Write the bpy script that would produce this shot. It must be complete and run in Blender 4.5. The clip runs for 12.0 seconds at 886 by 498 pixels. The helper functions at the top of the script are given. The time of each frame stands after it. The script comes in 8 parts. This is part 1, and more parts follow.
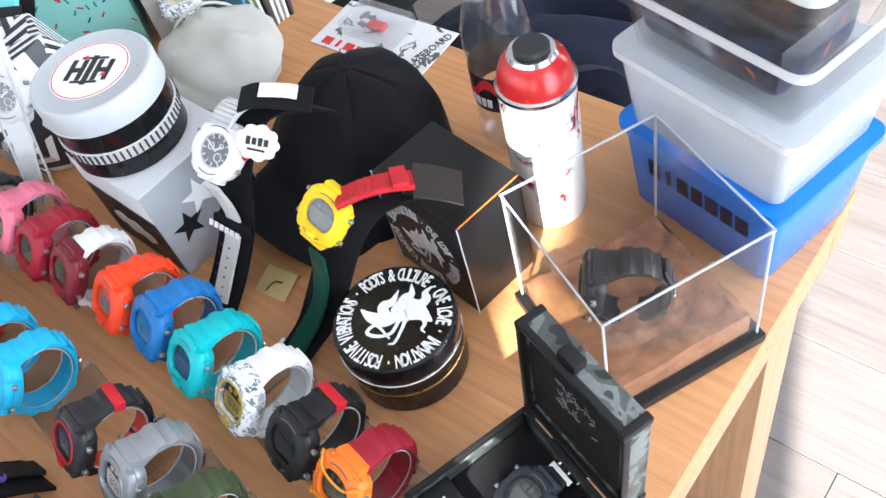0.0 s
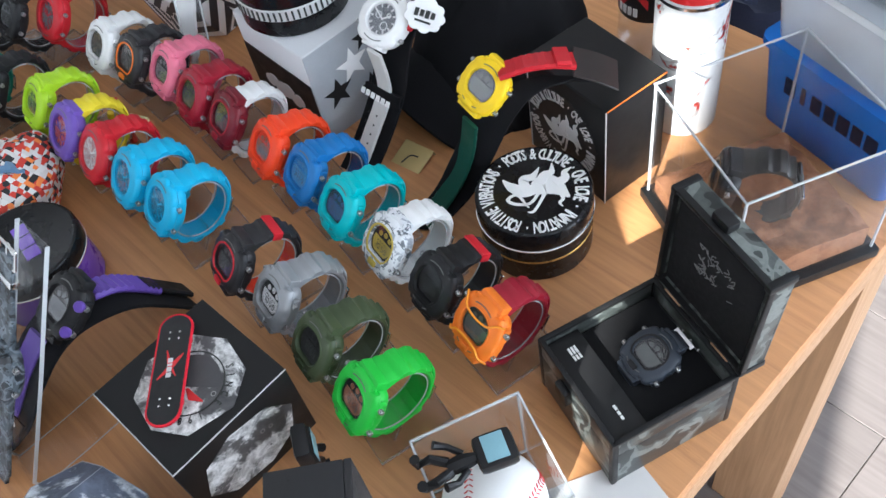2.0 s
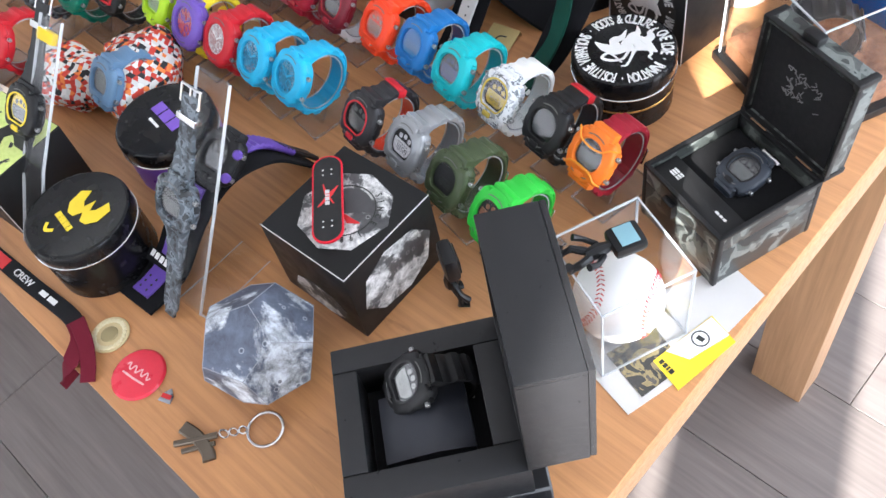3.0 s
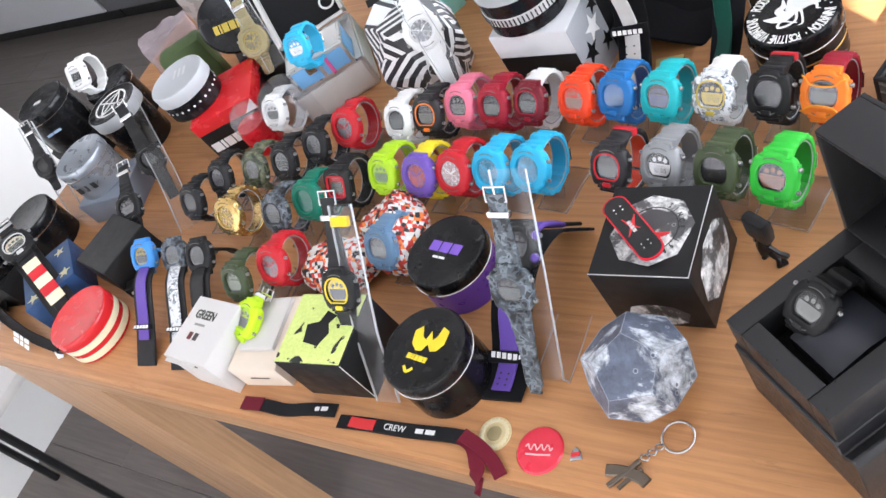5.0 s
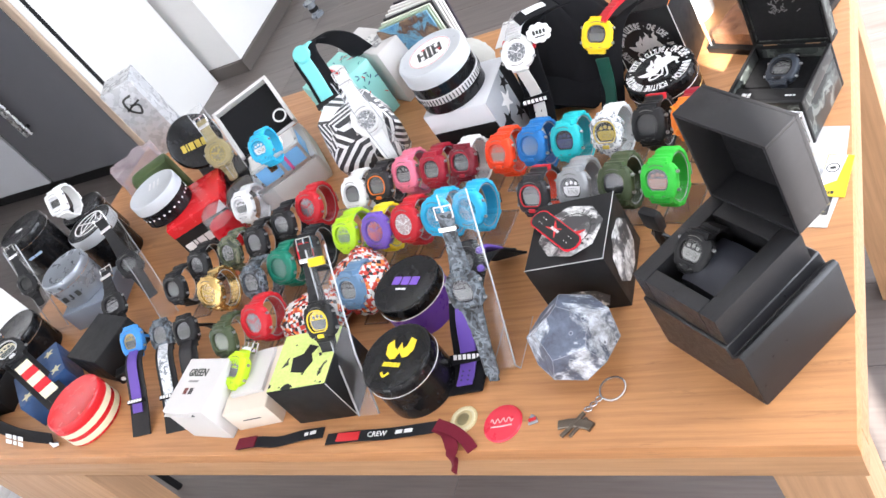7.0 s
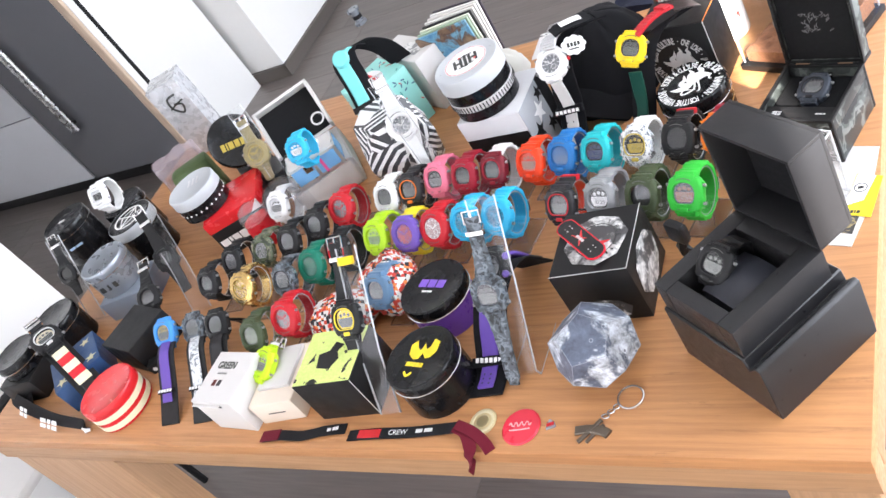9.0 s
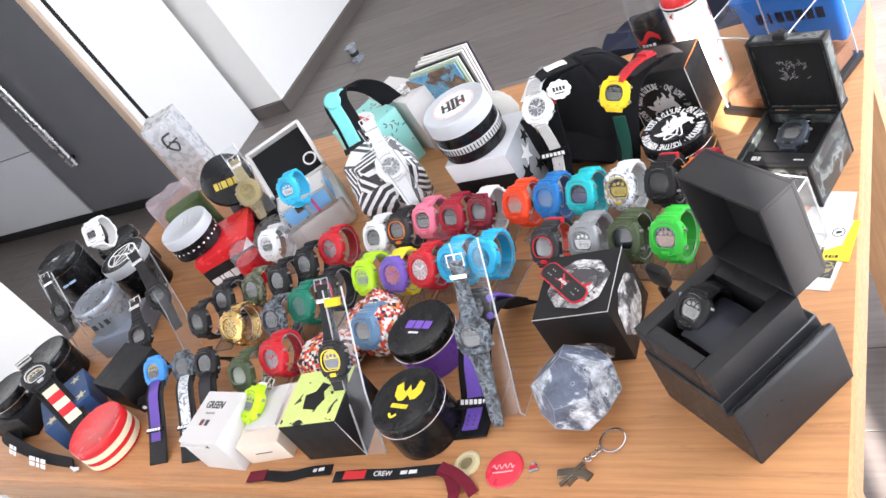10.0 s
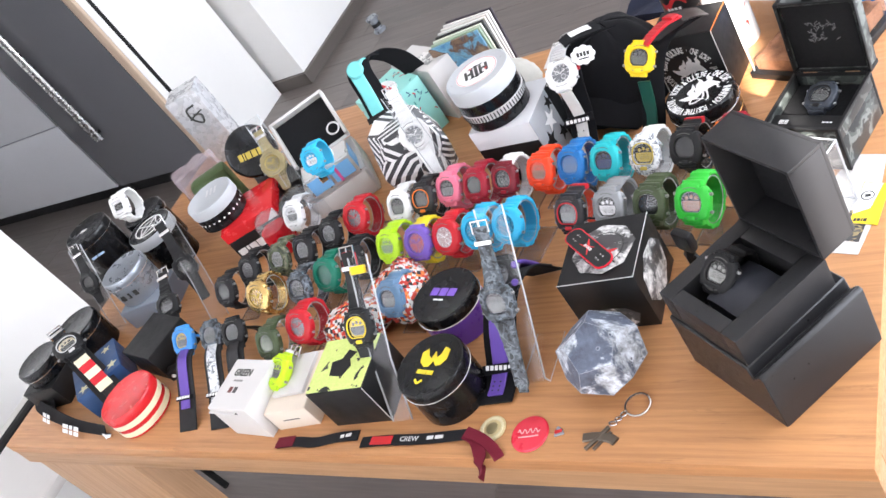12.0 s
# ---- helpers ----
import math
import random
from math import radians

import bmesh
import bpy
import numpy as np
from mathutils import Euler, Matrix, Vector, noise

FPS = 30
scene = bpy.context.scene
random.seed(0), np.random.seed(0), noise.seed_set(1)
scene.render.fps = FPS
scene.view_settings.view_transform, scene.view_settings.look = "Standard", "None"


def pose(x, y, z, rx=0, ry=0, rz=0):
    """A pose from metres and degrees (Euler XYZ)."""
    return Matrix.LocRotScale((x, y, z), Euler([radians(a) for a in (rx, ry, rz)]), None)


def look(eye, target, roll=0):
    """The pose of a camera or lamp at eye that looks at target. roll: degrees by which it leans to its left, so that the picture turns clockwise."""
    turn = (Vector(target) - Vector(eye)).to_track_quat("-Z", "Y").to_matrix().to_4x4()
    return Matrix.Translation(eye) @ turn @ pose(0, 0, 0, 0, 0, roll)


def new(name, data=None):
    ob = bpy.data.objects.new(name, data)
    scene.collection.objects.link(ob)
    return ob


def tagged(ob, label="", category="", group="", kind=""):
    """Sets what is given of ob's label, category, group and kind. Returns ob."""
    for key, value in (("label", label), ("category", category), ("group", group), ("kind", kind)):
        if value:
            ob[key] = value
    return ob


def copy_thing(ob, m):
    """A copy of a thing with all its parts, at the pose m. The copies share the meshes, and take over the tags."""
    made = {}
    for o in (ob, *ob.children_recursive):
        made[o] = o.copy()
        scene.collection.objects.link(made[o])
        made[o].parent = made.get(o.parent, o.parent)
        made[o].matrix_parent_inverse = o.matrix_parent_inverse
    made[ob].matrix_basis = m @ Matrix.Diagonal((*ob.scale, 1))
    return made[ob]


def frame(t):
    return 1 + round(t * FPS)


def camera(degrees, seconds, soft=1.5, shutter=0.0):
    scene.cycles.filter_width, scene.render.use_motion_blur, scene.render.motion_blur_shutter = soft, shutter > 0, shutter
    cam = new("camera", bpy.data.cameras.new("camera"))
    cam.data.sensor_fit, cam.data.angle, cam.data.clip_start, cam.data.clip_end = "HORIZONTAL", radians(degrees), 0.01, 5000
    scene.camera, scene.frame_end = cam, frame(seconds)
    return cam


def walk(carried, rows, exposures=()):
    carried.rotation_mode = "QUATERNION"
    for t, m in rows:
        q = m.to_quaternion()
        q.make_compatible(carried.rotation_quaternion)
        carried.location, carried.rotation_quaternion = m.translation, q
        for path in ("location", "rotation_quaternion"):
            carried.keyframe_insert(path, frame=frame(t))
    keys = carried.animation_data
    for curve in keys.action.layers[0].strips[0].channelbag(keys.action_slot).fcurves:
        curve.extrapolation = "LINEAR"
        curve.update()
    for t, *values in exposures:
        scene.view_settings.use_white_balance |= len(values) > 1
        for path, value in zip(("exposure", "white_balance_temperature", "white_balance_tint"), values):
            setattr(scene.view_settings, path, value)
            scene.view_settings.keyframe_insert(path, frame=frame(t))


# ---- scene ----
cam = camera(53.0, 12.0)
PATH = [
    (0, (0.114, 0.32, 1.338), (-0.856, 1.107, -0.224), -17.4),
    (0.2, (0.104, 0.311, 1.346), (-0.898, 1.098, -0.196), -16.0),
    (0.5, (0.1, 0.302, 1.369), (-0.966, 1.168, -0.086), -11.7),
    (1, (0.096, 0.277, 1.373), (-0.99, 1.159, -0.057), -10.5),
    (1.5, (0.092, 0.272, 1.365), (-0.991, 1.127, -0.083), -8.9),
    (1.8, (0.095, 0.229, 1.353), (-0.89, 0.974, -0.22), -10.4),
    (2, (0.108, 0.195, 1.349), (-0.877, 0.891, -0.247), -13.0),
    (2.2, (0.115, 0.158, 1.35), (-0.865, 0.814, -0.266), -14.9),
    (2.3, (0.105, 0.135, 1.358), (-0.837, 0.802, -0.275), -14.4),
    (2.5, (0.127, 0.104, 1.356), (-0.829, 0.749, -0.278), -15.5),
    (2.7, (0.144, 0.049, 1.362), (-0.805, 0.729, -0.262), -14.0),
    (4.3, (0.047, -0.021, 1.413), (-0.969, 0.632, -0.181), -27.4),
    (4.5, (0.05, -0.031, 1.422), (-1.027, 0.575, -0.151), -32.9),
    (4.7, (0.059, -0.079, 1.439), (-1.083, 0.568, -0.07), -35.6),
    (5, (0.068, -0.196, 1.45), (-1.148, 0.649, 0.105), -40.8),
    (5.2, (0.082, -0.276, 1.457), (-1.137, 0.661, 0.179), -43.5),
    (5.5, (0.109, -0.339, 1.478), (-1.084, 0.702, 0.256), -42.3),
    (5.8, (0.164, -0.381, 1.497), (-0.974, 0.779, 0.331), -39.9),
    (6, (0.198, -0.387, 1.506), (-0.916, 0.807, 0.351), -38.3),
    (6.5, (0.226, -0.398, 1.5), (-0.907, 0.783, 0.351), -35.5),
    (7, (0.152, -0.419, 1.49), (-0.933, 0.759, 0.292), -38.3),
    (7.2, (0.139, -0.423, 1.493), (-0.921, 0.765, 0.282), -38.5),
    (8.8, (0.165, -0.432, 1.49), (-0.979, 0.754, 0.357), -36.9),
    (9, (0.17, -0.434, 1.492), (-0.976, 0.739, 0.348), -37.0),
    (9.5, (0.182, -0.428, 1.497), (-0.948, 0.776, 0.369), -35.6),
    (10, (0.193, -0.427, 1.499), (-0.944, 0.8, 0.402), -36.0),
    (10.5, (0.191, -0.434, 1.497), (-0.987, 0.744, 0.392), -36.6),
    (11, (0.191, -0.435, 1.496), (-1.005, 0.726, 0.391), -37.9),
    (11.5, (0.191, -0.435, 1.494), (-0.99, 0.733, 0.381), -37.7),
    (12, (0.192, -0.434, 1.496), (-0.994, 0.731, 0.385), -37.9),
]
walk(cam, [(t, look(eye, target, roll)) for t, eye, target, roll in PATH], [(0, 2.58, 6000, 8), (0.5, 2.40, 5950, 7), (1.0, 2.15, 5850, 6), (1.5, 2.1, 5850, 6), (2.0, 2.05, 5850, 6), (2.5, 2.35, 5950, 8), (4.3, 2.6, 6250, 11), (5, 2.65, 6300, 11), (6, 2.85, 6300, 11), (12, 2.75, 6350, 12)])

# ---- light ----
H = 0.74          # height of the table top
world = bpy.data.worlds.new("sky")
scene.world = world
world.use_nodes = True
wn = world.node_tree.nodes
sky = wn.new("ShaderNodeTexSky")
sky.sky_type, sky.sun_disc = "NISHITA", False
sky.sun_elevation, sky.sun_rotation = radians(30), radians(158.3)
world.node_tree.links.new(sky.outputs[0], wn["Background"].inputs[0])
wn["Background"].inputs[1].default_value = 0.05


def lamp(name, kind, m, energy, colour=(1, 1, 1), **more):
    data = bpy.data.lights.new(name, kind)
    data.energy, data.color = energy, colour
    for key, value in more.items():
        if key == "angle":
            data.angle = value
        if key == "wide":
            data.shape, data.size, data.size_y = "RECTANGLE", value[0], value[1]
    ob = new(name, data)
    ob.matrix_world = m
    return ob


SUN_FROM = Vector((0.3697 * math.cos(radians(30)), -0.9292 * math.cos(radians(30)), math.sin(radians(30))))
lamp("sun", "SUN", look(SUN_FROM * 10, (0, 0, 0)), 5.0, (1, 0.94, 0.86), angle=radians(0.6))
# unseen area lamps added for diffuse daylight: by the east opening, before the blind
lamp("window_light_right", "AREA", look((1.20, 1.30, 1.2), (-0.6, 0.55, 1.0)), 25, (0.90, 0.93, 1), wide=(3.6, 1.9))
lamp("window_light_front", "AREA", look((-2.4, -1.78, 1.5), (-2.4, 0, 0.95)), 6.5, (0.94, 0.94, 1), wide=(5.6, 1.5))

# ---- materials ----
def nodes_of(name):
    m = bpy.data.materials.new(name)
    m.use_nodes = True
    t = m.node_tree
    return m, t, t.nodes["Principled BSDF"]


def link(t, a, b):
    t.links.new(a, b)


def coords(t, scale=1.0, kind="Object"):
    c = t.nodes.new("ShaderNodeTexCoord")
    m = t.nodes.new("ShaderNodeMapping")
    m.inputs["Scale"].default_value = (scale, scale, scale) if not isinstance(scale, tuple) else scale
    link(t, c.outputs[kind], m.inputs[0])
    return m.outputs[0]


def noise_tex(t, vec, scale, detail=4, rough=0.55, distortion=0.0):
    n = t.nodes.new("ShaderNodeTexNoise")
    n.inputs["Scale"].default_value, n.inputs["Detail"].default_value = scale, detail
    n.inputs["Roughness"].default_value, n.inputs["Distortion"].default_value = rough, distortion
    link(t, vec, n.inputs["Vector"])
    return n


def ramp(t, fac, stops, hard=False):
    r = t.nodes.new("ShaderNodeValToRGB")
    r.color_ramp.interpolation = "CONSTANT" if hard else "LINEAR"
    el = r.color_ramp.elements
    while len(el) < len(stops):
        el.new(0.5)
    for e, (p, c) in zip(el, stops):
        e.position, e.color = p, (*c[:3], 1)
    link(t, fac, r.inputs[0])
    return r.outputs[0]


def mixed(t, fac, a, b, blend="MIX"):
    m = t.nodes.new("ShaderNodeMix")
    m.data_type, m.blend_type = "RGBA", blend
    for value, slot in ((fac, m.inputs[0]), (a, m.inputs[6]), (b, m.inputs[7])):
        if isinstance(value, (int, float)):
            slot.default_value = value
        elif isinstance(value, tuple):
            slot.default_value = (*value[:3], 1)
        else:
            link(t, value, slot)
    return m.outputs[2]


def bumped(t, bsdf, height, strength=0.2, distance=0.001):
    b = t.nodes.new("ShaderNodeBump")
    b.inputs["Strength"].default_value, b.inputs["Distance"].default_value = strength, distance
    link(t, height, b.inputs["Height"])
    link(t, b.outputs[0], bsdf.inputs["Normal"])


def scaled(c, k):
    return tuple(min(1, v * k) for v in c)


def plain(name, c, rough=0.45, metal=0.0, var=0.16, scale=60.0, bump=0.15, trans=0.0, coat=0.0, spec=0.38):
    """A surface of one colour with cloudy and fine variation, scuffs in the gloss and a fine relief."""
    m, t, b = nodes_of(name)
    v = coords(t)
    big, fine = noise_tex(t, v, scale, 3), noise_tex(t, v, scale * 14, 2)
    col = mixed(t, big.outputs[0], scaled(c, 1 - var), scaled(c, 1 + var))
    col = mixed(t, 0.25, col, mixed(t, fine.outputs[0], scaled(c, 1 - 1.4 * var), scaled(c, 1 + 1.4 * var)))
    link(t, col, b.inputs["Base Color"])
    rr = ramp(t, big.outputs[0], ((0.25, (rough * 0.75,) * 3), (0.8, (min(1, rough * 1.3),) * 3)))
    link(t, rr, b.inputs["Roughness"])
    b.inputs["Metallic"].default_value = metal
    b.inputs["Transmission Weight"].default_value = trans
    b.inputs["Coat Weight"].default_value = coat
    b.inputs["Specular IOR Level"].default_value = spec
    b.inputs["Coat Roughness"].default_value = 0.12
    if bump:
        bumped(t, b, fine.outputs[0], bump, 0.0006)
    return m


def mottled(name, stops, scale=40.0, rough=0.5, detail=3, distortion=0.6, kind="Object", bump=0.1, hard=True):
    """Patches of several colours, such as camouflage."""
    m, t, b = nodes_of(name)
    v = coords(t, 1.0, kind)
    n = noise_tex(t, v, scale, detail, 0.55, distortion)
    col = ramp(t, n.outputs[0], stops, hard)
    fine = noise_tex(t, v, scale * 10, 2)
    col = mixed(t, 0.18, col, ramp(t, fine.outputs[0], ((0.3, (0.02,) * 3), (0.7, (0.9,) * 3))), "OVERLAY")
    link(t, col, b.inputs["Base Color"])
    b.inputs["Roughness"].default_value = rough
    bumped(t, b, fine.outputs[0], bump, 0.0006)
    return m


def clear(name, tint=(0.96, 0.97, 0.98), gloss=0.03, ior=1.45, haze=0.0, haze_colour=(0.9, 0.92, 0.95)):
    """Thin clear plastic: lets light through, shines by its angle; haze: a milky share."""
    m, t, b = nodes_of(name)
    out = t.nodes["Material Output"]
    tr = t.nodes.new("ShaderNodeBsdfTransparent")
    tr.inputs[0].default_value = (*tint, 1)
    gl = t.nodes.new("ShaderNodeBsdfGlossy")
    gl.inputs["Roughness"].default_value = gloss
    lw = t.nodes.new("ShaderNodeLayerWeight")
    pw = t.nodes.new("ShaderNodeMath")
    pw.operation = "POWER"
    link(t, lw.outputs["Facing"], pw.inputs[0])
    pw.inputs[1].default_value = 4.0
    fr = t.nodes.new("ShaderNodeMath")
    fr.operation = "MULTIPLY_ADD"
    link(t, pw.outputs[0], fr.inputs[0])
    fr.inputs[1].default_value, fr.inputs[2].default_value = 0.55, ((ior - 1) / (ior + 1)) ** 2 * 1.2
    mx = t.nodes.new("ShaderNodeMixShader")
    link(t, fr.outputs[0], mx.inputs[0])
    base = tr.outputs[0]
    if haze:
        df = t.nodes.new("ShaderNodeBsdfDiffuse")
        n = noise_tex(t, coords(t), 25, 3)
        link(t, mixed(t, n.outputs[0], scaled(haze_colour, 0.85), haze_colour), df.inputs[0])
        hz = t.nodes.new("ShaderNodeMixShader")
        hz.inputs[0].default_value = haze
        link(t, tr.outputs[0], hz.inputs[1])
        link(t, df.outputs[0], hz.inputs[2])
        base = hz.outputs[0]
    link(t, base, mx.inputs[1])
    link(t, gl.outputs[0], mx.inputs[2])
    link(t, mx.outputs[0], out.inputs[0])
    t.nodes.remove(b)
    return m


def oak(name, light=(0.46, 0.255, 0.125), dark=(0.30, 0.155, 0.070), along=0):
    """Oak veneer with streaks of grain and a few knots; along: the axis of the grain."""
    m, t, b = nodes_of(name)
    s = [9.0, 9.0, 9.0]
    s[along] = 1.6
    v = coords(t, tuple(s))
    big = noise_tex(t, v, 2.6, 8, 0.66, 1.4)
    s2 = [170.0, 170.0, 170.0]
    s2[along] = 5.0
    fine = noise_tex(t, coords(t, tuple(s2)), 1.0, 4, 0.65)
    col = ramp(t, big.outputs[0], ((0.22, dark), (0.46, tuple((a + c) / 2 for a, c in zip(light, dark))), (0.68, light)))
    col = mixed(t, 0.36, col, ramp(t, fine.outputs[0], ((0.32, scaled(dark, 0.75)), (0.62, scaled(light, 1.12)))))
    s3 = [46.0, 46.0, 46.0]
    s3[along] = 9.0
    pores = noise_tex(t, coords(t, tuple(s3)), 1.0, 5, 0.7, 0.6)
    col = mixed(t, ramp(t, pores.outputs[0], ((0.62, (0, 0, 0)), (0.72, (0.55, 0.55, 0.55)))), col, scaled(dark, 0.6))
    s4 = [5.2, 5.2, 5.2]
    s4[along] = 3.0
    knots = t.nodes.new("ShaderNodeTexVoronoi")
    knots.inputs["Scale"].default_value = 1.0
    link(t, coords(t, tuple(s4)), knots.inputs["Vector"])
    ring = ramp(t, knots.outputs["Distance"], ((0.015, (0.85, 0.85, 0.85)), (0.05, (0.35, 0.35, 0.35)), (0.11, (0, 0, 0))))
    pick = t.nodes.new("ShaderNodeSeparateColor")
    link(t, knots.outputs["Color"], pick.inputs[0])
    col = mixed(t, mixed(t, 1.0, ring, ramp(t, pick.outputs[0], ((0.45, (0, 0, 0)), (0.5, (1, 1, 1)))), "MULTIPLY"), col, scaled(dark, 0.45))
    link(t, col, b.inputs["Base Color"])
    link(t, ramp(t, fine.outputs[0], ((0.3, (0.5,) * 3), (0.7, (0.36,) * 3))), b.inputs["Roughness"])
    bumped(t, b, fine.outputs[0], 0.18, 0.0008)
    return m


# ---- mesh helpers ----
def finish(bm, smooth=True, angle=35):
    bmesh.ops.recalc_face_normals(bm, faces=bm.faces)
    if smooth:
        for f in bm.faces:
            f.smooth = True
        for e in bm.edges:
            if len(e.link_faces) == 2 and e.calc_face_angle(0) > radians(angle):
                e.smooth = False
    return bm


def part(name, bm, material, parent=None, label="", m=None, smooth=True):
    """Links a bmesh as one mesh object, under a thing or a part where one is given."""
    finish(bm, smooth)
    me = bpy.data.meshes.new(name)
    bm.to_mesh(me)
    bm.free()
    me.materials.append(material)
    return put(name, me, parent, label, m)


def put(name, me, parent=None, label="", m=None):
    ob = new(name, me)
    if parent:
        ob.parent = parent
    if m is not None:
        ob.matrix_basis = m
    if label:
        ob["label"] = label
    return ob


def thing(name, m, label, category, group="", kind=""):
    return tagged(place(new(name), m), label, category, group, kind)


def place(ob, m):
    ob.empty_display_size = 0.02
    ob.matrix_basis = m
    return ob


def bevelled(bm, width, segments=2, angle=30):
    if width > 0:
        edges = [e for e in bm.edges if len(e.link_faces) == 2 and e.calc_face_angle(0) > radians(angle)]
        bmesh.ops.bevel(bm, geom=edges, offset=width, segments=segments, affect="EDGES", profile=0.6)
    return bm


def box(sx, sy, sz, at=(0, 0, 0), bevel=0.0, bm=None, m=None, seg=2):
    """A box; at: the middle of its underside."""
    b = bmesh.new()
    bmesh.ops.create_cube(b, size=1, matrix=Matrix.Translation((at[0], at[1], at[2] + sz / 2)) @ Matrix.Diagonal((sx, sy, sz, 1)))
    bevelled(b, bevel, seg)
    return joined(bm, b, m)


def joined(bm, b, m=None):
    if m is not None:
        b.transform(m)
    if bm is None:
        return b
    me = bpy.data.meshes.new("tmp")
    b.to_mesh(me)
    b.free()
    bm.from_mesh(me)
    bpy.data.meshes.remove(me)
    return bm


def lathe(profile, n=48, bm=None, m=None, at=(0, 0, 0)):
    """Turns (radius, height) pairs round z."""
    b = bmesh.new()
    rings = []
    for r, z in profile:
        if r < 1e-6:
            rings.append([b.verts.new((at[0], at[1], at[2] + z))])
        else:
            rings.append([b.verts.new((at[0] + r * math.cos(2 * math.pi * k / n), at[1] + r * math.sin(2 * math.pi * k / n), at[2] + z)) for k in range(n)])
    for lo, hi in zip(rings, rings[1:]):
        for k in range(n):
            q = (k + 1) % n
            if len(lo) == 1 and len(hi) == 1:
                continue
            if len(lo) == 1:
                b.faces.new((lo[0], hi[q], hi[k]))
            elif len(hi) == 1:
                b.faces.new((lo[k], lo[q], hi[0]))
            else:
                b.faces.new((lo[k], lo[q], hi[q], hi[k]))
    return joined(bm, b, m)


def drum(r, h, at=(0, 0, 0), bevel=0.001, n=32, bm=None, m=None):
    e = min(bevel, r * 0.5, h * 0.5)
    return lathe([(0, 0), (r - e, 0), (r, e), (r, h - e), (r - e, h), (0, h)], n, bm, m, at)


def prism(outline, h, bevel=0.0, bm=None, m=None, seg=1):
    """An outline of (x, y) pairs, drawn up by h."""
    b = bmesh.new()
    vs = [b.verts.new((x, y, 0)) for x, y in outline]
    f = b.faces.new(vs)
    got = bmesh.ops.extrude_face_region(b, geom=[f])
    bmesh.ops.translate(b, vec=(0, 0, h), verts=[v for v in got["geom"] if isinstance(v, bmesh.types.BMVert)])
    bmesh.ops.recalc_face_normals(b, faces=b.faces)
    bevelled(b, bevel, seg)
    return joined(bm, b, m)


def loft(rings, closed=True, bm=None, m=None, caps=True):
    """Skins rings of equally many points."""
    b = bmesh.new()
    rows = [[b.verts.new(p) for p in ring] for ring in rings]
    n = len(rows[0])
    for lo, hi in zip(rows, rows[1:]):
        for k in range(n if closed else n - 1):
            q = (k + 1) % n
            b.faces.new((lo[k], lo[q], hi[q], hi[k]))
    if caps and closed:
        b.faces.new(rows[0][::-1])
        b.faces.new(rows[-1])
    return joined(bm, b, m)


def tube(points, r, n=8, bm=None, m=None, closed=False):
    pts = [Vector(p) for p in points]
    rings = []
    for k, p in enumerate(pts):
        a = pts[k - 1] if (k or closed) else p
        c = pts[(k + 1) % len(pts)] if (k + 1 < len(pts) or closed) else p
        d = (c - a).normalized()
        side = d.cross(Vector((0, 0, 1)))
        side = side.normalized() if side.length > 1e-4 else Vector((1, 0, 0))
        up = side.cross(d)
        rr = r[k] if isinstance(r, (list, tuple)) else r
        rings.append([p + rr * (math.cos(2 * math.pi * j / n) * side + math.sin(2 * math.pi * j / n) * up) for j in range(n)])
    if closed:
        rings.append(rings[0])
    return loft(rings, True, bm, m, caps=not closed)


def ribbon(points, width, thick, side=None, bm=None, m=None, rib=0.0):
    """A flat band along points; side: the band's breadth direction (found level where not given)."""
    pts = [Vector(p) for p in points]
    rings = []
    for k, p in enumerate(pts):
        d = (pts[min(k + 1, len(pts) - 1)] - pts[max(k - 1, 0)]).normalized()
        s = Vector(side).normalized() if side else d.cross(Vector((0, 0, 1))).normalized()
        up = s.cross(d).normalized()
        w = width[k] if isinstance(width, (list, tuple)) else width
        th = thick * (1 + (rib if k % 2 else 0))
        e = min(th * 0.35, w * 0.2)
        prof = ((-w / 2, e), (-w / 2 + e, 0), (w / 2 - e, 0), (w / 2, e), (w / 2, th - e), (w / 2 - e, th), (-w / 2 + e, th), (-w / 2, th - e))
        rings.append([p + s * a + up * c for a, c in prof])
    return loft(rings, True, bm, m)


def spline(points, n=24):
    """Points along a smooth curve through the given ones."""
    p = [Vector(q) for q in points]
    p = [2 * p[0] - p[1], *p, 2 * p[-1] - p[-2]]
    out = []
    for k in range(1, len(p) - 2):
        for j in range(n):
            t = j / n
            a, b, c, d = p[k - 1:k + 3]
            out.append(0.5 * (2 * b + (c - a) * t + (2 * a - 5 * b + 4 * c - d) * t * t + (3 * b - a - 3 * c + d) * t ** 3))
    out.append(p[-2])
    return out


def ring_flat(r0, r1, h, at=(0, 0, 0), n=40, bm=None, m=None):
    return lathe([(r0, 0), (r1, 0), (r1, h), (r0, h), (r0, 0)], n, bm, m, at)


def lettering(text, size, m, depth=0.0003, bm=None, spacing=1.0, bold=0.0):
    """Letters of the built-in font as a mesh, from the middle of the line."""
    cu = bpy.data.curves.new("letters", "FONT")
    cu.body, cu.size, cu.extrude, cu.align_x, cu.align_y = text, size, depth, "CENTER", "CENTER"
    cu.space_character, cu.resolution_u, cu.offset = spacing, 2, bold
    ob = bpy.data.objects.new("letters", cu)
    scene.collection.objects.link(ob)
    dg = bpy.context.evaluated_depsgraph_get()
    me = bpy.data.meshes.new_from_object(ob.evaluated_get(dg))
    bpy.data.objects.remove(ob)
    b = bmesh.new()
    b.from_mesh(me)
    bpy.data.meshes.remove(me)
    return joined(bm, b, m)


